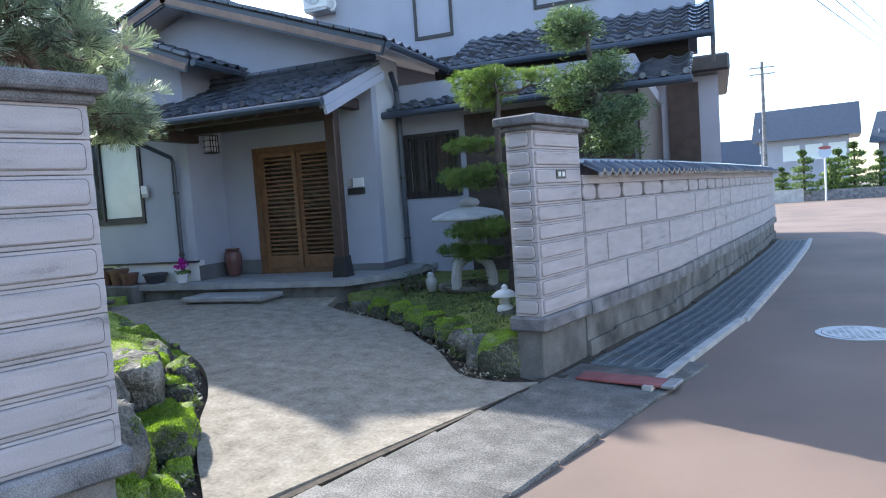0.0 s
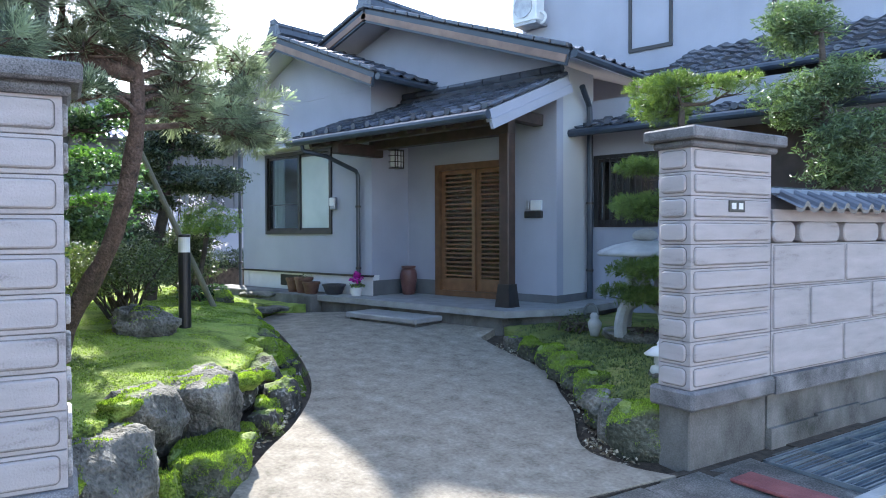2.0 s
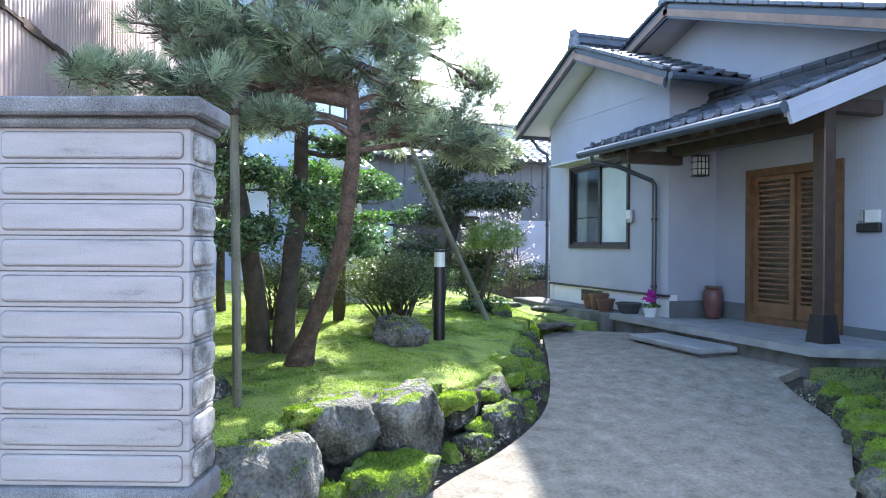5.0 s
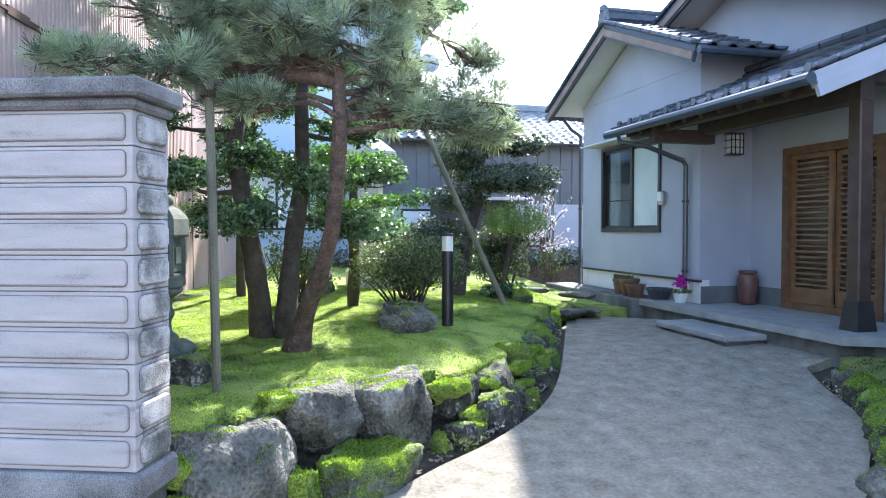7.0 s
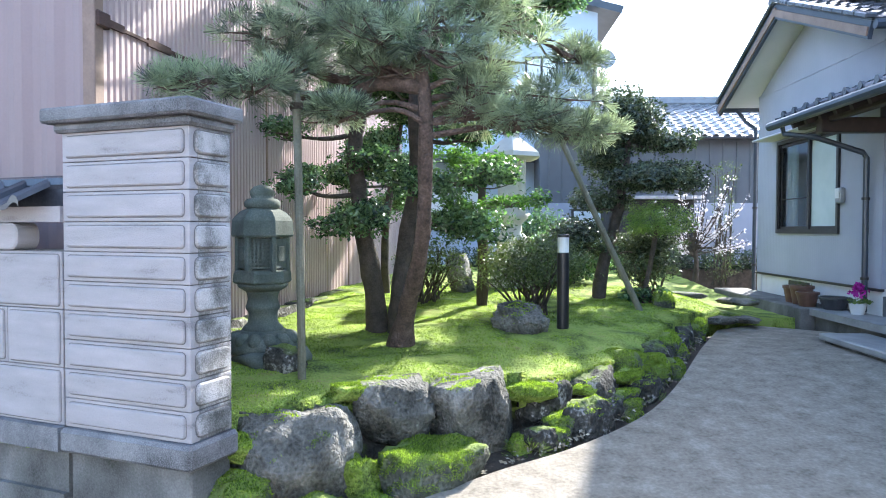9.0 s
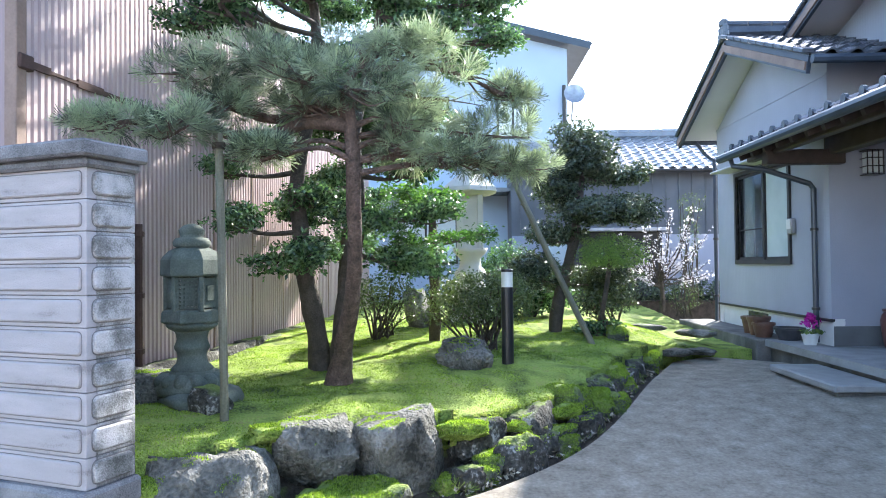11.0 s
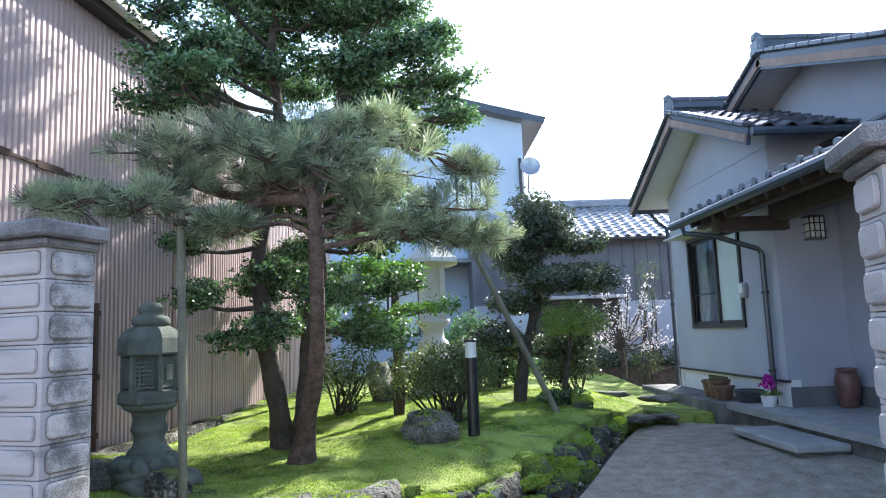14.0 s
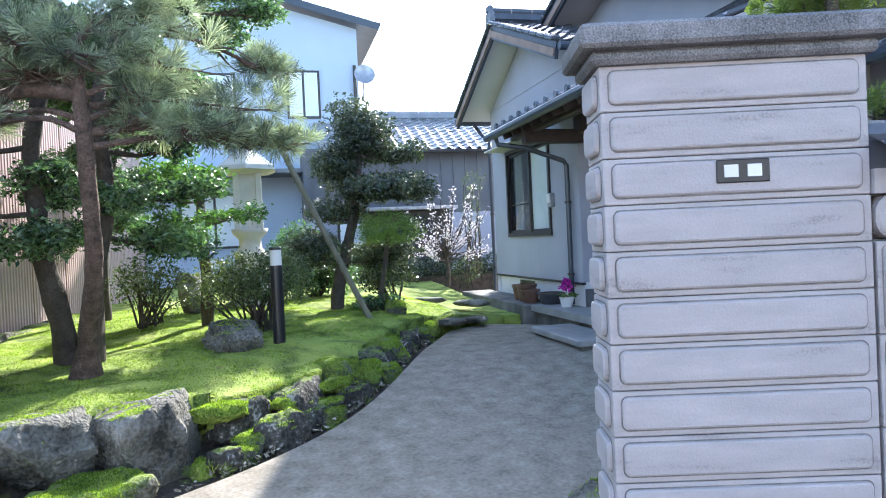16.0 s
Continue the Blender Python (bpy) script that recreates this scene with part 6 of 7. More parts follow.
def shrub(label, pads, mat, per, size, stems_at, seed, n_stems=14, shell=0.6):
    t = thing("shrub", label, "shrub")
    r = random.Random(seed)
    for k in range(n_stems):
        bm = bmesh.new()
        p = pads[k % len(pads)]
        e = Vector((p[0] + r.uniform(-0.8, 0.8) * p[3], p[1] + r.uniform(-0.8, 0.8) * p[4], p[2] + r.uniform(-0.3, 0.4) * p[5]))
        s = Vector(stems_at) + Vector((r.uniform(-0.15, 0.15), r.uniform(-0.15, 0.15), 0))
        tube(bm, smooth_path([s, s.lerp(e, 0.5) + Vector((r.uniform(-0.06, 0.06), r.uniform(-0.06, 0.06), 0.05)), e], 3), [0.012] * 4 + [0.006] * 3, 5)
        part("stem", bm, M_BARKDARK, t)
    place("crown", leaf_mesh("crown", pads, per, size, 0.5, 0.4, seed, 150, shell), mat, t)
    return t


shrub("open azalea shrub with bare stems showing", [q for q in clump(-6.6, 4.27, 1.22, 0.6, 0.32, 9, 1)], M_LEAF_DULL, 13000, 0.018, (-6.5, 4.25, 0.62), 21, 26)
shrub("twiggy shrub against the corrugated wall", [q for q in clump(-7.25, 3.1, 1.2, 0.42, 0.35, 7, 2)], M_LEAF_DULL, 10000, 0.018, (-7.2, 3.1, 0.66), 22, 18)
shrub("low dark azalea under the cloud-pruned tree", [q for q in clump(-8.3, 5.9, 1.05, 0.5, 0.25, 7, 33)], M_LEAF_CLOUD, 11000, 0.02, (-8.3, 5.9, 0.62), 33)
shrub("dark low shrub by the rear border", [q for q in clump(-9.5, 5.0, 1.15, 0.6, 0.4, 8, 3)], M_LEAF, 9000, 0.03, (-9.5, 5.0, 0.7), 23)
shrub("leafy low plant beside the leaning pole", [q for q in clump(-7.45, 5.6, 0.8, 0.28, 0.14, 5, 4)], M_LEAF, 5000, 0.028, (-7.45, 5.6, 0.62), 24)
shrub("rounded grey-green shrub at the house corner", [(-10.75, 7.62, 0.98, 0.26, 0.26, 0.24)], M_LEAF_DULL, 9000, 0.014, (-10.75, 7.62, 0.65), 25, 10, 0.75)
shrub("tall vine-covered column of twigs", [(-12.6, 8.3, 2.1, 0.22, 0.22, 0.6), (-12.6, 8.35, 2.65, 0.28, 0.28, 0.22), (-12.6, 8.3, 1.3, 0.2, 0.2, 0.5)], M_LEAF_DULL, 4000, 0.02, (-12.6, 8.3, 0.7), 26)
shrub("bright shrub along the rear border", [q for q in clump(-11.0, 6.1, 1.1, 0.5, 0.25, 6, 6)], M_LEAF, 11000, 0.026, (-11.0, 6.1, 0.7), 27)
shrub("dark shrub at the rear border", [q for q in clump(-12.6, 5.0, 1.4, 0.7, 0.6, 8, 7)], M_LEAF, 6000, 0.036, (-12.6, 5.0, 0.7), 28)
shrub("low clipped shrub beside the porch", [q for q in clump(-3.55, 7.75, 0.55, 0.3, 0.12, 6, 8)], M_LEAF_DULL, 7000, 0.014, (-3.55, 7.75, 0.45), 29)
shrub("small potted greenery under the stone lantern", [(-2.6, 7.45, 0.57, 0.2, 0.12, 0.08)], M_NEEDLE_YOUNG, 9000, 0.016, (-2.6, 7.45, 0.48), 30)

# pines in the bed beside the gate
YOUNG = [(-1.75, 7.25, 2.74, 0.24, 0.1), (-2.3, 7.15, 2.6, 0.34, 0.16), (-2.45, 7.3, 2.76, 0.26, 0.12), (-2.1, 7.0, 2.78, 0.26, 0.12), (-2.4, 7.3, 2.06, 0.36, 0.1), (-2.62, 7.35, 1.74, 0.42, 0.13), (-2.3, 7.2, 1.74, 0.3, 0.12), (-2.4, 7.3, 1.17, 0.4, 0.12), (-2.6, 7.2, 0.92, 0.36, 0.1)]
young_pads = [q for i, (x, y, z, r, rz) in enumerate(YOUNG) for q in clump(x, y, z, r, rz, 5, 160 + i)]
tree("pine_tree", "slender trained pine with layered yellow-green pads beside the pillar",
     [([(-2.1, 7.15, 0.4), (-2.05, 7.18, 1.0), (-2.15, 7.15, 1.8), (-2.1, 7.1, 2.6)], [0.06, 0.05, 0.04, 0.025])],
     [(x, y, z, r, r, rz) for x, y, z, r, rz in YOUNG], M_BARKDARK, lambda t: place("crown", needle_mesh("crown", young_pads, 600, 0.055, 24, 16, 0.0022), M_NEEDLE_YOUNG, t), 5, 0.02, 5)
BIG = [(-1.44, 8.7, 3.5, 0.5, 0.32), (-1.3, 8.75, 2.95, 0.55, 0.32), (-1.7, 8.7, 2.75, 0.38, 0.26), (-1.1, 8.6, 2.4, 0.45, 0.32), (-1.2, 8.7, 2.05, 0.42, 0.22)]
big_pads = [q for i, (x, y, z, r, rz) in enumerate(BIG) for q in clump(x, y, z, r, rz * 1.05, 7, 200 + i)]
tree("yew_tree", "dense dark conifer with clipped clumps behind the street wall",
     [([(-1.3, 8.7, 0.4), (-1.28, 8.7, 1.5), (-1.35, 8.72, 2.6), (-1.4, 8.7, 3.45)], [0.08, 0.07, 0.055, 0.02])],
     [(x, y, z, r, r, rz) for x, y, z, r, rz in BIG], M_BARKDARK, lambda t: place("crown", leaf_mesh("crown", big_pads, 15000, 0.034, 0.22, 0.4, 17, 70, 0.3, 0.12, 0.035), M_YEW, t), 5, 0.025, 6)

# ---------------------------------------------------------------- poles, lamp, lanterns
stake = thing("support_pole", "weathered round wooden pole propping the pine limb", "pole")
part("pole", tube(bmesh.new(), smooth_path([(-3.7, 2.52, 0.4), (-3.7, 2.51, 1.3), (-3.695, 2.49, 2.4)], 4), 0.027, 10, 0.12), M_STAKE, stake)
part("tie", lathe(bmesh.new(), [(0.04, 2.3), (0.043, 2.32), (0.04, 2.34)], 10, m=Matrix.Translation((-3.695, 2.49, 0))), M_SOIL, stake)
prop = thing("support_pole", "slanting bamboo prop leaning into the pine", "pole")
part("pole", tube(bmesh.new(), [(-6.84, 5.46, 0.55), (-6.9, 5.0, 1.55), (-6.96, 4.55, 2.55), (-6.98, 4.4, 2.85)], [0.034, 0.032, 0.03, 0.028], 10, 0.05), M_STAKE, prop)
for k in range(1, 7):
    p = Vector((-6.84, 5.46, 0.55)).lerp(Vector((-6.98, 4.4, 2.85)), k / 7)
    part("node", tube(bmesh.new(), [p, p + Vector((-0.001, -0.009, 0.02))], 0.037, 10), M_STAKE, prop)

lamp = thing("garden_lamp", "black bollard garden lamp with white head", "lamp", (-5.67, 4.43, 0))
part("post", lathe(bmesh.new(), [(0.055, 0.5), (0.055, 1.335)], 18), M_BLACK, lamp)
part("diffuser", lathe(bmesh.new(), [(0.052, 1.335), (0.052, 1.475)], 18), M_PLASTIC, lamp, "white frosted lamp head")
part("cap", lathe(bmesh.new(), [(0.056, 1.473), (0.056, 1.495), (0.05, 1.5)], 18), M_BLACK, lamp)

lan = thing("stone_lantern", "old mossy carved stone lantern on a lotus base", "stone lantern", (-4.235, 2.1, 0))
part("plinth", rock_mesh("plinth", 0.36, 0.32, 0.14, 77, 0.15, 3, 0.5), M_LANTERN, lan, m=pose(0.03, 0.05, 0.6))
part("lotus_base", lathe(bmesh.new(), [(0.24, 0.66), (0.245, 0.71), (0.215, 0.76), (0.16, 0.8), (0.145, 0.82)], 24), M_LANTERN, lan, smooth=True)
for k in range(12):
    a = k * math.pi / 6
    bm = bmesh.new()
    bmesh.ops.create_uvsphere(bm, u_segments=8, v_segments=6, radius=1, matrix=Matrix.Diagonal((0.075, 0.05, 0.055, 1)))
    part("petal", bm, M_LANTERN, lan, smooth=True, m=pose(0.182 * math.cos(a), 0.182 * math.sin(a), 0.755, 0, 0, math.degrees(a)))
part("shaft", lathe(bmesh.new(), [(0.14, 0.8), (0.146, 0.83), (0.13, 0.85), (0.108, 0.87), (0.1, 0.92), (0.105, 0.95), (0.12, 0.97), (0.122, 0.99), (0.116, 1.0), (0.104, 1.04), (0.112, 1.08), (0.13, 1.11)], 24), M_LANTERN, lan, smooth=True)
part("collar", lathe(bmesh.new(), [(0.13, 1.1), (0.17, 1.125), (0.178, 1.14), (0.17, 1.155)], 24), M_LANTERN, lan, "ribbed collar under the platform", smooth=True)
part("platform", lathe(bmesh.new(), [(0.17, 1.145), (0.205, 1.16), (0.21, 1.17), (0.206, 1.225), (0.2, 1.24), (0.18, 1.25)], 6), M_LANTERN, lan)
HEX = 0.16
panel_me = to_mesh(one_box(-0.03, -0.075, 0.02, -0.006, 0.075, 0.235, bevel=0.004), "panel")
relief_me = to_mesh(one_box(-0.01, -0.035, 0.07, 0.004, 0.035, 0.18, bevel=0.004), "relief")
post_me = to_mesh(one_box(-0.03, -0.016, 0.0, 0.02, 0.016, 0.255, bevel=0.004), "post")
grid = bmesh.new()
knots = {(i, j): grid.verts.new((-0.01, -0.075 + i * 0.15 / 11, 0.02 + j * 0.215 / 15)) for i in range(12) for j in range(16)}
for i in range(11):
    for j in range(15):
        if i % 2 == 0 or j % 2 == 0:
            grid.faces.new([knots[q] for q in ((i, j), (i + 1, j), (i + 1, j + 1), (i, j + 1))])
bmesh.ops.solidify(grid, geom=grid.faces[:], thickness=0.012)
lattice_me = to_mesh(grid, "lattice")
for k in range(6):
    side = Matrix.Rotation(k * math.pi / 3 + 0.2, 4, "Z") @ Matrix.Translation((HEX, 0, 1.24))
    place("post", post_me, M_LANTERN, lan, m=Matrix.Rotation(k * math.pi / 3 + 0.2 + math.pi / 6, 4, "Z") @ Matrix.Translation((0.172, 0, 1.24)))
    if k % 2:
        panel = place("panel", panel_me, M_LANTERN, lan, m=side)
        place("relief", relief_me, M_LANTERN, lan, m=side)
    else:
        place("lattice", lattice_me, M_LANTERN, lan, "pierced stone lattice", m=side)
part("roof", lathe(bmesh.new(), [(0.18, 1.48), (0.212, 1.488), (0.218, 1.5), (0.214, 1.6), (0.2, 1.625), (0.16, 1.665), (0.12, 1.685), (0.1, 1.69)], 6, m=Matrix.Rotation(0.72, 4, "Z")), M_LANTERN, lan)
part("finial", lathe(bmesh.new(), [(0.1, 1.685), (0.125, 1.7), (0.13, 1.73), (0.11, 1.755), (0.075, 1.762), (0.085, 1.785), (0.09, 1.81), (0.06, 1.845), (0.015, 1.86)], 16), M_LANTERN, lan, smooth=True)

tall = thing("stone_lantern", "tall cream stone lantern behind the shrubs", "stone lantern", (-8.8, 4.12, 0))
part("base", one_box(-0.28, -0.28, 0.6, 0.28, 0.28, 1.0, bevel=0.03), M_CREAM, tall)
part("pedestal", lathe(bmesh.new(), [(0.24, 1.0), (0.24, 1.2), (0.17, 1.3), (0.2, 1.36), (0.22, 1.4), (0.2, 1.46), (0.15, 1.5), (0.14, 1.62), (0.22, 1.7), (0.24, 1.76)], 20), M_CREAM, tall, smooth=True)
bm = bmesh.new()
for sx in (-1, 1):
    for sy in (-1, 1):
        box(bm, sx * 0.14 - 0.04, sy * 0.14 - 0.04, 1.74, sx * 0.14 + 0.04, sy * 0.14 + 0.04, 2.5, bevel=0.01)
box(bm, -0.13, -0.13, 1.74, 0.13, 0.13, 2.5)
part("fire_box", bm, M_CREAM, tall)
part("roof", lathe(bmesh.new(), [(0.3, 2.48), (0.42, 2.52), (0.4, 2.58), (0.22, 2.72), (0.1, 2.8)], 6), M_CREAM, tall)
part("finial", lathe(bmesh.new(), [(0.09, 2.79), (0.11, 2.84), (0.05, 2.95)], 12), M_CREAM, tall)

snow = thing("snow_viewing_lantern", "low grey granite snow-viewing lantern with broad cap", "stone lantern", (-2.68, 7.62, 0))
part("stone_slab", rock_mesh("stone_slab", 0.62, 0.34, 0.1, 88, 0.12, 3, 0.8), M_ROCK, snow, m=pose(0.02, 0, 0.47))
for k in range(4):
    a = math.pi / 4 + k * math.pi / 2 + 0.35
    pts = [(0.29 * math.cos(a), 0.29 * math.sin(a), 0.5), (0.29 * math.cos(a), 0.29 * math.sin(a), 0.64), (0.23 * math.cos(a), 0.23 * math.sin(a), 0.78), (0.08 * math.cos(a), 0.08 * math.sin(a), 0.85)]
    part("leg", tube(bmesh.new(), smooth_path(pts, 4), 0.062, 8), M_PALESTONE, snow)
part("platform", lathe(bmesh.new(), [(0.2, 0.84), (0.26, 0.87), (0.26, 0.93), (0.2, 0.95)], 6), M_PALESTONE, snow)
bm = bmesh.new()
for k in range(6):
    a = k * math.pi / 3
    box(bm, -0.03, -0.04, 0.94, 0.02, 0.04, 1.29, m=Matrix.Rotation(a, 4, "Z") @ Matrix.Translation((0.16, 0, 0)))
part("fire_box", bm, M_PALESTONE, snow)
part("cap", lathe(bmesh.new(), [(0.3, 1.27), (0.44, 1.275), (0.465, 1.295), (0.44, 1.325), (0.3, 1.38), (0.12, 1.42), (0.08, 1.425)], 24), M_PALESTONE, snow, "broad umbrella-shaped stone cap", smooth=True)
part("finial", lathe(bmesh.new(), [(0.06, 1.42), (0.11, 1.44), (0.125, 1.475), (0.1, 1.51), (0.03, 1.535)], 16), M_PALESTONE, snow, smooth=True)

mini = thing("small_stone_lantern", "small white stone lantern beside the pillar", "stone lantern", (-1.92, 6.3, 0))
part("base", rock_mesh("base", 0.17, 0.14, 0.1, 91, 0.2, 3, 0.5), M_ROCK, mini, m=pose(0.03, 0, 0.37))
part("body", lathe(bmesh.new(), [(0.075, 0.42), (0.085, 0.44), (0.075, 0.475), (0.04, 0.49), (0.055, 0.5), (0.055, 0.56), (0.06, 0.565)], 14), M_PLASTIC, mini, smooth=True)
part("cap", lathe(bmesh.new(), [(0.06, 0.56), (0.125, 0.565), (0.13, 0.575), (0.07, 0.62), (0.03, 0.635), (0.035, 0.655), (0.012, 0.68)], 14), M_PLASTIC, mini, smooth=True)

orn = thing("garden_ornament", "small pale ceramic jar ornament on the moss", "ornament", (-3.22, 7.6, 0.0))
part("jar", lathe(bmesh.new(), [(0.045, 0.44), (0.055, 0.49), (0.07, 0.54), (0.072, 0.58), (0.05, 0.61), (0.04, 0.62), (0.05, 0.65), (0.03, 0.68)], 16), M_PALESTONE, orn, smooth=True)
part("handle", tube(bmesh.new(), [(0.08 * math.cos(a) - 0.04, 0, 0.68 + 0.09 * math.sin(a)) for a in np.linspace(-0.4, 3.5, 10)], 0.012, 6), M_SKIRT, orn)

# ---------------------------------------------------------------- porch things
vase = thing("vase", "tall red-brown glazed vase beside the door", "vase", (-6.9, 8.62, 0))
part("body", lathe(bmesh.new(), [(0.085, 0.6), (0.095, 0.62), (0.11, 0.72), (0.125, 0.83), (0.128, 0.9), (0.11, 0.96), (0.09, 0.99)], 24), M_VASE, vase, smooth=True)
part("rim", lathe(bmesh.new(), [(0.09, 0.985), (0.108, 1.0), (0.108, 1.02), (0.085, 1.025)], 24), M_VASE, vase)


def flower_pot(x, y, z, r, h, mat, label, plant=None):
    t = thing("flower_pot", label, "flower pot", (x, y, z), group="pots along the house")
    part("pot", lathe(bmesh.new(), [(r * 0.72, 0), (r * 0.97, h * 0.82), (r * 1.06, h * 0.83), (r * 1.06, h), (r * 0.9, h), (r * 0.88, h * 0.85), (0.01, h * 0.84)], 20), mat, t)
    part("soil", lathe(bmesh.new(), [(r * 0.86, h * 0.85), (r * 0.8, h * 0.88)], 16), M_SOIL, t)
    if plant:
        place("leaves", leaf_mesh("leaves", [(0, 0, h * 1.05, r * 0.8, r * 0.8, 0.05)], 9000, 0.02, 0.4, 0.5, int(r * 1000), 60), plant, t)
    return t


WZ = 0.6
flower_pot(-8.62, 7.82, WZ, 0.13, 0.22, M_POT, "brown plastic flower pot with dry soil")
flower_pot(-8.36, 7.8, WZ, 0.14, 0.24, M_POT, "brown flower pot with withered leaves", M_LEAF_DULL)
flower_pot(-8.12, 7.76, WZ, 0.13, 0.18, M_POT, "low brown flower pot with soil")
flower_pot(-7.78, 7.92, WZ, 0.17, 0.15, M_POTDARK, "wide dark planter bowl with soil")
cyc = thing("cyclamen", "magenta cyclamen in a white pot on the porch", "potted flower", (-7.28, 7.92, 0.6))
part("pot", lathe(bmesh.new(), [(0.065, 0), (0.09, 0.11), (0.095, 0.11), (0.095, 0.125), (0.07, 0.125)], 18), M_PLASTIC, cyc)
place("leaves", leaf_mesh("leaves", [(0, 0, 0.15, 0.12, 0.12, 0.035)], 30000, 0.026, 0.7, 0.8, 51, 90), M_LEAF_BOX, cyc)
place("flowers", leaf_mesh("flowers", [(0, 0, 0.24, 0.12, 0.12, 0.06), (0.02, 0, 0.31, 0.06, 0.06, 0.05)], 40000, 0.024, 0.6, 0.3, 52, 160, 0.3), M_MAGENTA, cyc, "magenta upright flowers")
icom = thing("intercom", "small grey electric meter box with white face", "meter box", (-7.92, LB_Y, 0))
part("body", one_box(-0.06, -0.07, 1.87, 0.06, 0, 2.06, bevel=0.015), M_STEEL, icom)
part("face", one_box(-0.05, -0.078, 1.93, 0.05, -0.068, 2.05, bevel=0.004), M_PLASTIC, icom)
board = thing("letter_plaque", "dark letter slot with white notice beside the door", "plaque", (-4.78, MAIN_Y, 0))
part("box", one_box(-0.14, -0.05, 1.7, 0.13, 0, 1.79, bevel=0.008), M_BLACK, board)
part("notice", one_box(-0.05, -0.035, 1.8, 0.12, -0.001, 1.93, bevel=0.006), M_PLASTIC, board)
part("bell", one_box(-0.13, -0.03, 1.81, -0.075, -0.001, 1.93, bevel=0.006), M_STEEL, board)
sconce = thing("wall_lantern", "square metal lattice wall lantern", "wall lamp", (LB_X1, 8.5, 0))
part("glass", one_box(0.03, -0.08, 2.5, 0.13, 0.08, 2.72), M_CURTAIN, sconce)
bm = bmesh.new()
for y in (-0.09, -0.035, 0.03, 0.082):
    box(bm, 0.132, y, 2.48, 0.142, y + 0.01, 2.74)
for z in (2.47, 2.56, 2.65, 2.735):
    box(bm, 0.0, -0.092, z, 0.145, 0.094, z + 0.01)
part("cage", bm, M_DARK, sconce)

# ---------------------------------------------------------------- neighbouring buildings
corr = thing("corrugated_building", "tall shed clad in pinkish-brown corrugated metal", "building", (-3.66, 1.19, -0.17), 172.9)
bm = bmesh.new()
cols = []
L = 8.6
n = int(L / 0.0105)
for k in range(n + 1):
    x = L * k / n
    d = 0.012 if k % 6 in (0, 1) else -0.012
    cols.append([bm.verts.new((x, d, z)) for z in (0.72, 4.5)])
for a, b in zip(cols, cols[1:]):
    bm.faces.new((a[0], b[0], b[1], a[1]))
part("cladding", bm, M_CORR, corr, "vertical ribbed metal cladding")
part("wall", one_box(0.03, 0.03, 0.5, L - 0.05, 6.0, 4.45), M_CORR, corr)
bm = bmesh.new()
cols = []
for k in range(101):
    d = 0.011 * (1 if (k // 2) % 2 else -1)
    cols.append([bm.verts.new((d, 0.03 + k * 0.06, z)) for z in (0.5, 4.5)])
for a, b in zip(cols, cols[1:]):
    bm.faces.new((a[0], b[0], b[1], a[1]))
# the end's missing sun is put into its darker colour
part("end_cladding", bm, M_CORR_END, corr)
part("corner_trim", one_box(-0.04, -0.04, 0.6, 0.05, 0.05, 4.5, bevel=0.006), M_BROWN, corr)
bm = bmesh.new()
box(bm, -0.2, -0.12, 4.47, L + 0.2, 0.0, 4.52)
box(bm, -0.2, -0.14, 4.47, L + 0.2, -0.1, 4.62)
box(bm, -0.4, 0.0, 4.5, L + 0.2, 6.2, 4.6)
part("roof", bm, M_DARK, corr, "dark metal roof edge")
part("gutter", one_box(-0.2, -0.25, 4.53, L + 0.2, -0.142, 4.63, bevel=0.015), M_PLASTIC, corr, "white metal eaves gutter")
for k in range(8):
    bm = bmesh.new()
    box(bm, 0.0 + k * 0.28, -0.03, 3.03 + 0.01 * math.sin(k * 2), 0.285 + k * 0.28, -0.012, 3.07 + 0.012 * math.sin(k * 3 + 1))
    part("rust_strip", bm, M_RUST, corr, "rusted flashing strip")
part("bracket", one_box(-0.03, -0.06, 3.0, 0.1, -0.01, 3.1, bevel=0.01), M_RUST, corr)
for x in (2.6, 3.5, 4.4, 5.3, 6.2):
    part("seam", one_box(x, -0.018, 0.72, x + 0.02, -0.006, 4.47), M_BROWN, corr)
bp = thing("downpipe", "rust-brown drainpipe with collars on the shed", "downpipe", (-4.87, 1.41, 0))
part("pipe", tube(bmesh.new(), [(0, 0, 0.4), (0, 0, 1.9)], 0.03, 10), M_RUST, bp)
for z in (0.85, 1.3, 1.8):
    part("collar", lathe(bmesh.new(), [(0.045, z), (0.045, z + 0.04)], 10), M_RUST, bp)
foot = thing("footing_wall", "low mossy stone footing along the shed", "low wall", (-3.66, 1.19, 0), 172.9, kind="structure")
for k in range(15):
    x = 1.0 + k * 0.55
    place("stone", rock_mesh("stone", 0.44, 0.16, 0.19, 300 + k, 0.2, 3, 1.0), M_ROCKDARK, foot, m=pose(x, -0.12, 0.62 + 0.01 * math.sin(k * 2.1)))

hedge = thing("hedge", "low dark clipped hedge along the rear border", "hedge")
part("stem", one_box(-13.75, 3.4, 0.3, -13.6, 10.5, 0.75, bevel=0.02), M_BARKDARK, hedge)
place("crown", leaf_mesh("crown", [(-13.65, 3.5 + k * 0.42, 0.95, 0.28, 0.34, 0.24) for k in range(17)], 17000, 0.024, 0.5, 0.4, 61, 300, 0.5), M_LEAF_CLOUD, hedge)
ac = thing("air_conditioner_unit", "white outdoor air conditioner unit on the upper wall", "air conditioner", (-6.9, 11.75, 5.3))
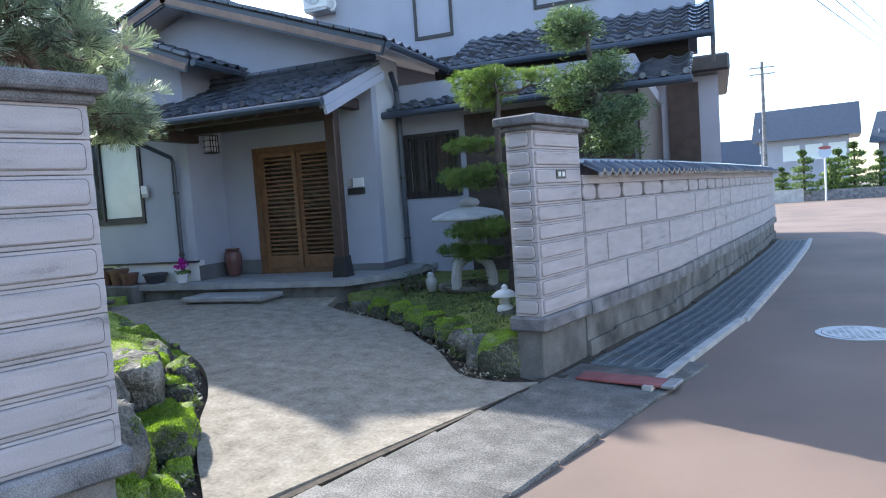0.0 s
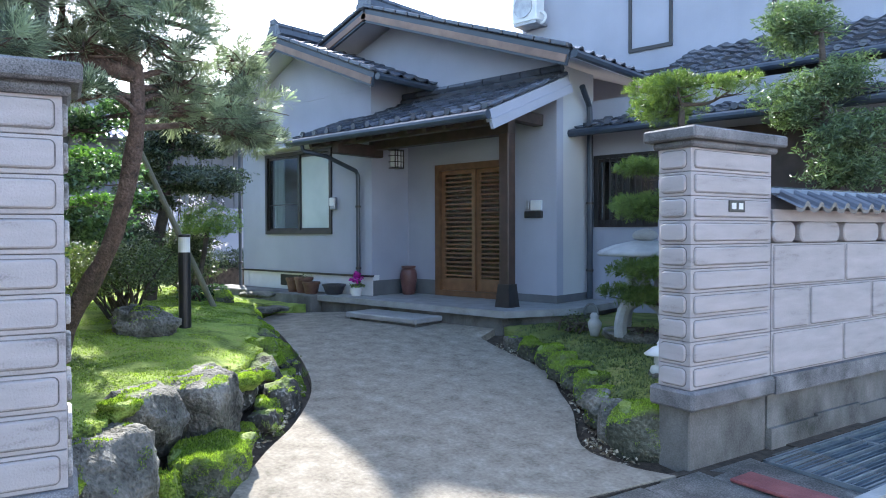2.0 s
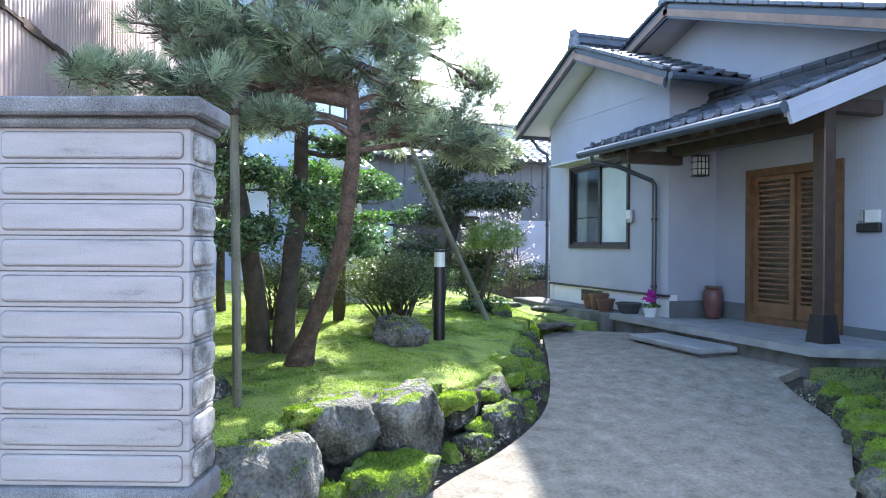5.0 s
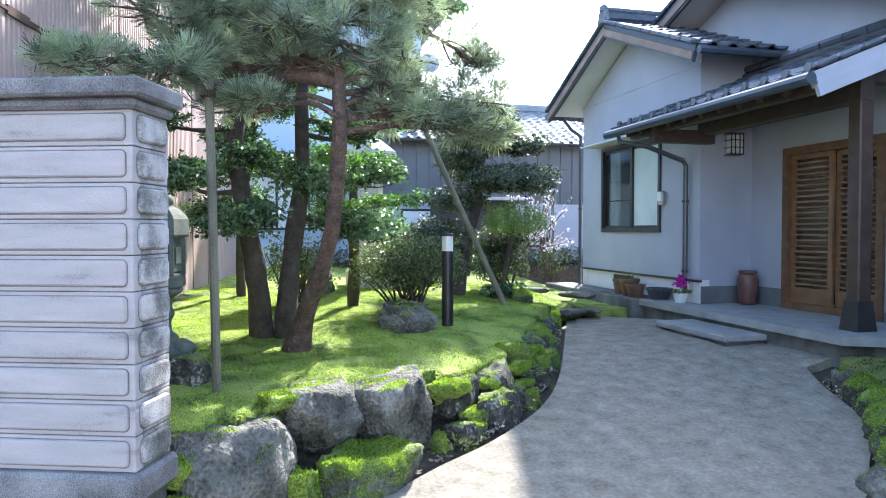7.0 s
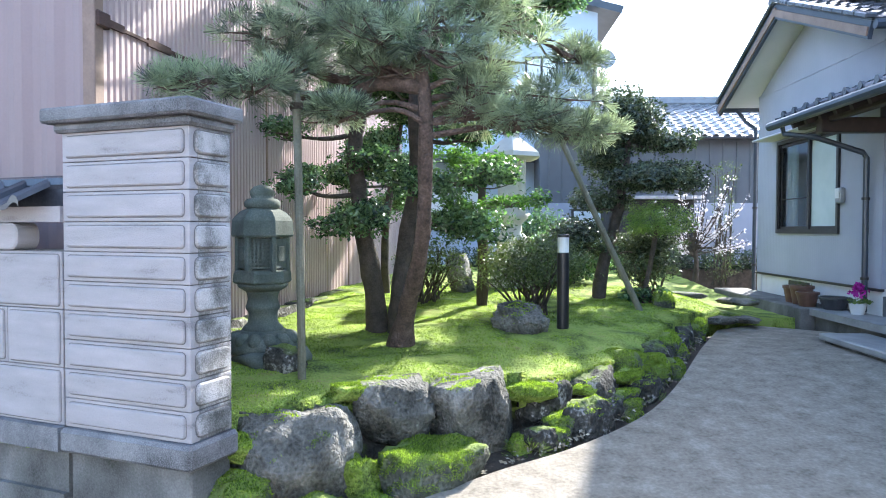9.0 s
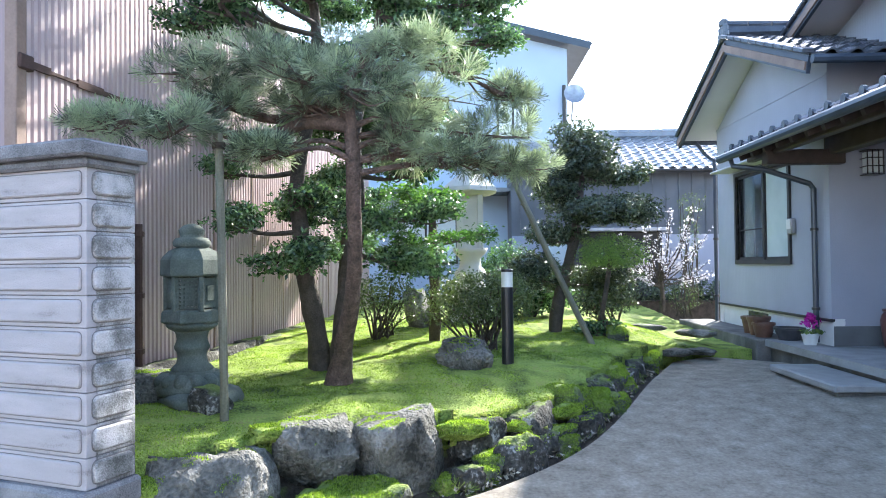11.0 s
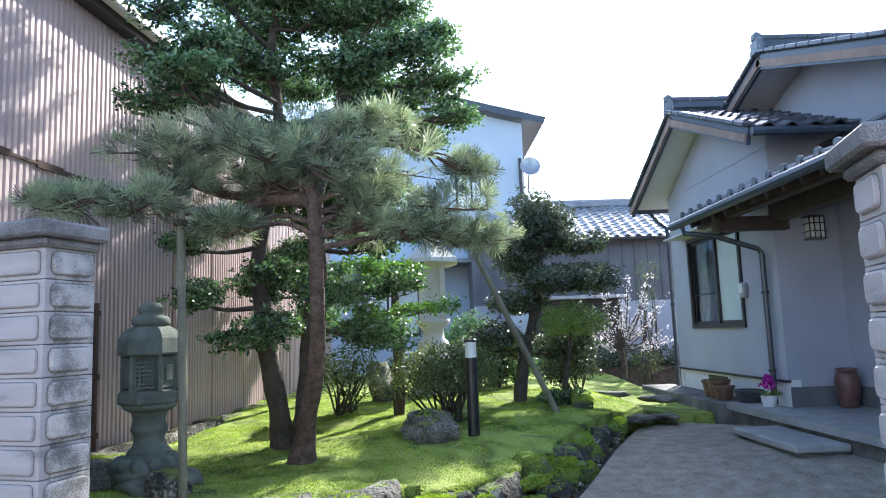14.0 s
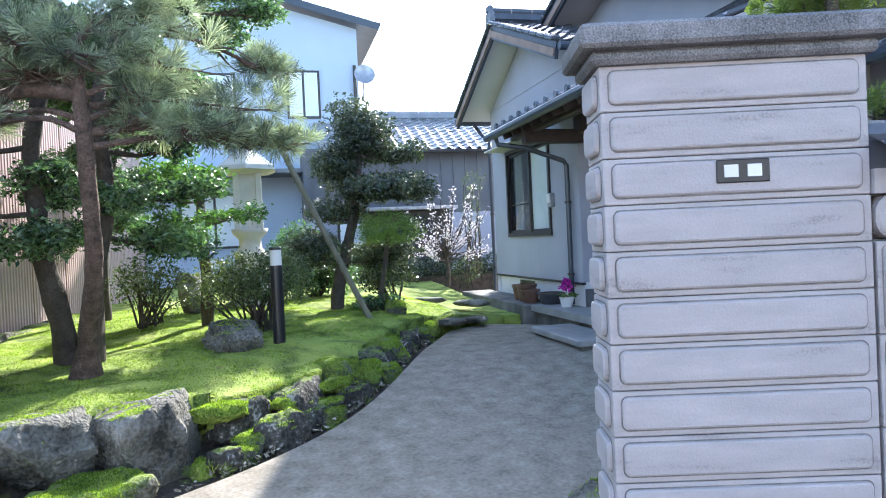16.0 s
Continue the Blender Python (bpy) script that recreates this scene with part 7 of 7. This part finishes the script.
part("case", one_box(-0.26, -0.14, 0.0, 0.26, 0.14, 0.56, bevel=0.02), M_PLASTIC, ac)
part("fan_grille", lathe(bmesh.new(), [(0.2, -0.01), (0.2, 0.012), (0.16, 0.012)], 20, m=Matrix.Translation((-0.02, -0.145, 0.28)) @ Matrix.Rotation(radians(90), 4, "X")), M_STEEL, ac)
part("bracket", one_box(-0.24, -0.12, -0.04, 0.24, 0.26, 0.0), M_STEEL, ac)
part("hose", tube(bmesh.new(), [(0.27 + 0.1 * math.cos(a), 0.0, 0.06 + 0.1 * math.sin(a)) for a in np.linspace(-1.6, 2.5, 12)], 0.025, 6), M_PLASTIC, ac)

blue = thing("blue_house", "two-storey pale blue gabled house behind the garden", "house", (-18.0, 0, 0))
YB0, YB1, ZR, YR = -0.5, 6.85, 8.45, 3.2
part("wall", one_box(-6.0, YB0, -0.1, -0.06, YB1, 6.3), M_BLUEWALL, blue)
bm = bmesh.new()
a = [bm.verts.new((0.0, y, z)) for y, z in ((YB0, -0.1), (YB1, -0.1), (YB1, 7.3), (YR, 8.25), (YB0, 6.5))]
b = [bm.verts.new((-0.1, v.co.y, v.co.z)) for v in a]
bm.faces.new(a)
bm.faces.new(b[::-1])
for i in range(5):
    bm.faces.new((a[(i + 1) % 5], a[i], b[i], b[(i + 1) % 5]))
part("gable_wall", bm, M_BLUEWALL, blue)
for s in (1, -1):
    ye = YB1 + 0.6 if s > 0 else YB0 - 0.6
    ze = 7.33 if s > 0 else 6.55
    up = Vector((0, YR - ye, ZR - ze))
    m = roof_frame((-6.7, ye, ze), (1, 0, 0), up) if s < 0 else roof_frame((0.3, ye, ze), (-1, 0, 0), up)
    part("roof", box(bmesh.new(), 0, 0, -0.12, 7.0, up.length, 0.0, m=m), M_GUTTER, blue)
    tiled("tiles", blue, m, 7.0, up.length, M_TILE_JOINED)
    part("verge", box(bmesh.new(), -0.03, 0, -0.14, 0.03, up.length, 0.05, m=m) if s > 0 else box(bmesh.new(), 6.97, 0, -0.2, 7.03, up.length, 0.05, m=m), M_GUTTER, blue)


def yz_window(parent, x, y0, y1, z0, z1, label):
    w = part("window", one_box(x - 0.02, y0 - 0.06, z0 - 0.06, x + 0.03, y1 + 0.06, z1 + 0.06), M_DARK, parent, label)
    mid = (y0 + y1) / 2
    for a, b in ((y0, mid - 0.03), (mid + 0.03, y1)):
        part("pane", one_box(x + 0.03, a, z0, x + 0.04, b, z1), M_CURTAIN, w)


yz_window(blue, 0.02, 5.0, 5.75, 4.95, 6.1, "upstairs window with pale curtain")
yz_window(blue, 0.02, 2.2, 3.6, 4.9, 6.0, "upstairs window")
yz_window(blue, 0.02, 2.2, 3.8, 1.6, 2.9, "ground floor window")
part("corner_pipe", tube(bmesh.new(), [(0.08, YB1 - 0.1, 6.3), (0.08, YB1 - 0.1, 0)], 0.05, 8), M_DARK, blue)
part("porch_roof", box(bmesh.new(), 0.0, -0.5, 3.35, 1.2, 5.6, 3.45), M_TILE_JOINED, blue)
dish = thing("satellite_dish", "round grey satellite dish on the house wall", "satellite dish", (-17.45, 6.95, 5.95), 0)
part("bowl", lathe(bmesh.new(), [(0.02, -0.05), (0.15, -0.035), (0.27, 0.01), (0.275, 0.02), (0.15, -0.02), (0.02, -0.035)], 20, m=Matrix.Rotation(radians(75), 4, "Y")), M_STEEL, dish)
part("arm", tube(bmesh.new(), [(-0.02, 0, -0.05), (-0.3, 0, -0.15), (-0.5, 0, -0.5), (-0.55, 0, -0.6)], 0.025, 6), M_STEEL, dish)

rear = thing("rear_house", "low grey house with pale glazed tile roof", "house", (-16.0, 0, 0))
part("wall", one_box(-5.0, 5.2, -0.1, -0.3, 15.0, 3.85), M_GREYWALL, rear)
up = Vector((-2.3, 0, 1.15))
m = roof_frame((0.0, 5.6, 3.78), (0, 1, 0), up)
part("roof_deck", box(bmesh.new(), 0, 0, -0.1, 9.6, up.length, -0.005, m=m), M_BEAM, rear)
tiled("tiles", rear, m, 9.6, up.length, M_TILE_GREY, tw=0.27, tl=0.24)
ridge_row(rear, (-2.3, 5.5, 4.93), (-2.3, 15.2, 4.93), 0.09, M_TILE_GREY)
part("gutter", tube(bmesh.new(), [(0.06, 5.6, 3.72), (0.06, 15.2, 3.72)], 0.05, 8), M_DARK, rear)
part("lower_wall", one_box(-0.32, 5.2, -0.1, -0.2, 15.0, 2.2), M_SIDING, rear)
for k in range(30):
    part("batten", one_box(-0.3, 5.4 + k * 0.32, 2.25, -0.27, 5.43 + k * 0.32, 3.7), M_SKIRT, rear)
yz_window(rear, -0.18, 6.0, 7.4, 1.1, 2.0, "low window with white blind")
fence = thing("rear_border", "low dark edging wall at the garden's rear", "low wall", kind="structure")
part("wall", one_box(-14.2, 3.0, 0.3, -14.0, 12.0, 0.85, bevel=0.02), M_BLACKWALL, fence)
shed = thing("garden_shed", "small dark timber shed behind the cloud-pruned tree", "shed", (-14.8, 7.4, 0))
part("wall", one_box(-0.6, -0.9, 0.3, 0.4, 0.9, 2.2, bevel=0.02), M_BLACKWALL, shed)
part("roof", one_box(-0.75, -1.05, 2.2, 0.6, 1.05, 2.28, bevel=0.01), M_STEEL, shed)

# end of the house along the street
wing = thing("street_wing", "dark timber end of the house by the street", "house")
part("wall", one_box(-2.6, 14.0, -0.1, 0.1, 17.0, 3.7), M_SIDING, wing)
part("wood_panel", one_box(-0.8, 13.95, 0.4, -0.25, 14.0, 3.4), M_BEAM, wing)
part("eave", one_box(-2.8, 13.5, 3.5, 0.3, 17.4, 3.8, bevel=0.04), M_DARK, wing)

# ---------------------------------------------------------------- down the street
far = thing("far_house", "distant white-gabled house with blue-grey roof", "house", (4.0, 62.0, 0), -8)
part("wall", one_box(-0.6, 0, 0, 5.6, 6, 4.6), M_SIDING, far)
bm = bmesh.new()
a = [bm.verts.new((x, y, z)) for x, y, z in ((-1.2, -0.8, 4.5), (-1.2, 6.8, 4.5), (-1.2, 3, 7.2))]
b = [bm.verts.new((v.co.x + 7.6, v.co.y, v.co.z)) for v in a]
for f in ((a[0], a[2], b[2], b[0]), (a[2], a[1], b[1], b[2]), (a[0], b[0], b[1], a[1])):
    bm.faces.new(f)
bm.faces.new(a)
bm.faces.new(b[::-1])
part("roof", bm, M_GUTTER, far)
part("gable", one_box(-0.7, 0.3, 3.6, -0.62, 5.7, 5.6), M_PLASTIC, far)
for k in range(3):
    part("window", one_box(1.0 + k * 1.6, -0.04, 2.8, 2.2 + k * 1.6, 0.02, 4.0), M_CURTAIN, far)
far2 = copy_thing(far, pose(13.0, 66.0, -0.6, 0, 0, -20))
far3 = copy_thing(far, pose(-1.5, 75.0, -1.5, 0, 0, 10))
pole = thing("utility_pole", "grey concrete utility pole with crossarms", "utility pole", (3.6, 60.0, 0))
part("pole", lathe(bmesh.new(), [(0.18, 0), (0.11, 10.6)], 10), M_LEDGE, pole)
for z in (9.6, 10.1):
    part("crossarm", one_box(-0.9, -0.05, z, 0.9, 0.05, z + 0.1), M_STEEL, pole)
for k in range(3):
    w = thing("overhead_wire", "thin dark overhead wire above the street", "wire", group="overhead wires")
    pts = [Vector((1.9 + 0.12 * k, 13.9, 4.55 + 0.12 * k)).lerp(Vector((5.83, 29.4, 6.1 + 0.35 * k)), -0.8 + 4.0 * i / 12) - Vector((0, 0, 0.3 * math.sin(math.pi * i / 12))) for i in range(13)]
    part("cable", tube(bmesh.new(), pts, 0.008, 5), M_BLACK, w)
for k, (x, y, s) in enumerate(((5.2, 50, 1.0), (8.2, 51, 1.1), (9.8, 52, 0.9), (4.2, 53, 0.7), (12, 54, 1.1), (2.6, 56, 0.8), (6.8, 50.5, 0.8), (10.9, 51.5, 1.0), (7.6, 53, 1.0))):
    t = thing("street_tree", "layered green conifer beside the far road", "tree", (x, y, 0), group="trees by the far road")
    part("trunk", lathe(bmesh.new(), [(0.12, -0.1), (0.05, 2.8 * s)], 8), M_BARKDARK, t)
    place("crown", leaf_mesh("crown", [(0.15 * math.sin(j * 2), 0.15 * math.cos(j * 2), s * (0.5 + 0.5 * j), s * (1.15 - 0.18 * j), s * (1.15 - 0.18 * j), 0.2 * s) for j in range(6)], 900, 0.1, 0.4, 0.5, 70 + k, 500), M_LEAF_BOX, t)
sign = thing("road_sign", "round road sign on a pale post", "road sign", (6.1, 47.5, 0))
part("post", lathe(bmesh.new(), [(0.06, -0.1), (0.06, 3.2)], 8), M_PLASTIC, sign)
part("disc", lathe(bmesh.new(), [(0.35, -0.01), (0.35, 0.01)], 20, m=Matrix.Translation((0, -0.08, 2.9)) @ Matrix.Rotation(radians(90), 4, "X")), M_BLUEWALL, sign)
part("red_band", lathe(bmesh.new(), [(0.35, -0.012), (0.35, 0.012)], 20, m=Matrix.Translation((0, -0.09, 3.15)) @ Matrix.Rotation(radians(90), 4, "X") @ Matrix.Diagonal((1, 0.3, 1, 1))), M_RED, sign)
verge = thing("far_wall", "low pale wall beside the far road", "low wall", kind="structure")
part("wall", one_box(1.8, 48.5, -0.1, 5.0, 48.8, 0.75), M_WHITE, verge)
part("wall", one_box(5.0, 49.2, -0.1, 18.0, 49.5, 0.6), M_LEDGE, verge)
# the houses across the street, behind the camera
across = thing("house_across", "plain two-storey house across the street", "house", (9.5, 3.0, 0), -15)
part("wall", one_box(0, -9, -0.1, 7, 9, 4.2), M_SIDING_PALE, across)
part("roof", one_box(-0.6, -9.6, 4.2, 7.6, 9.6, 4.5), M_TILE_JOINED, across)
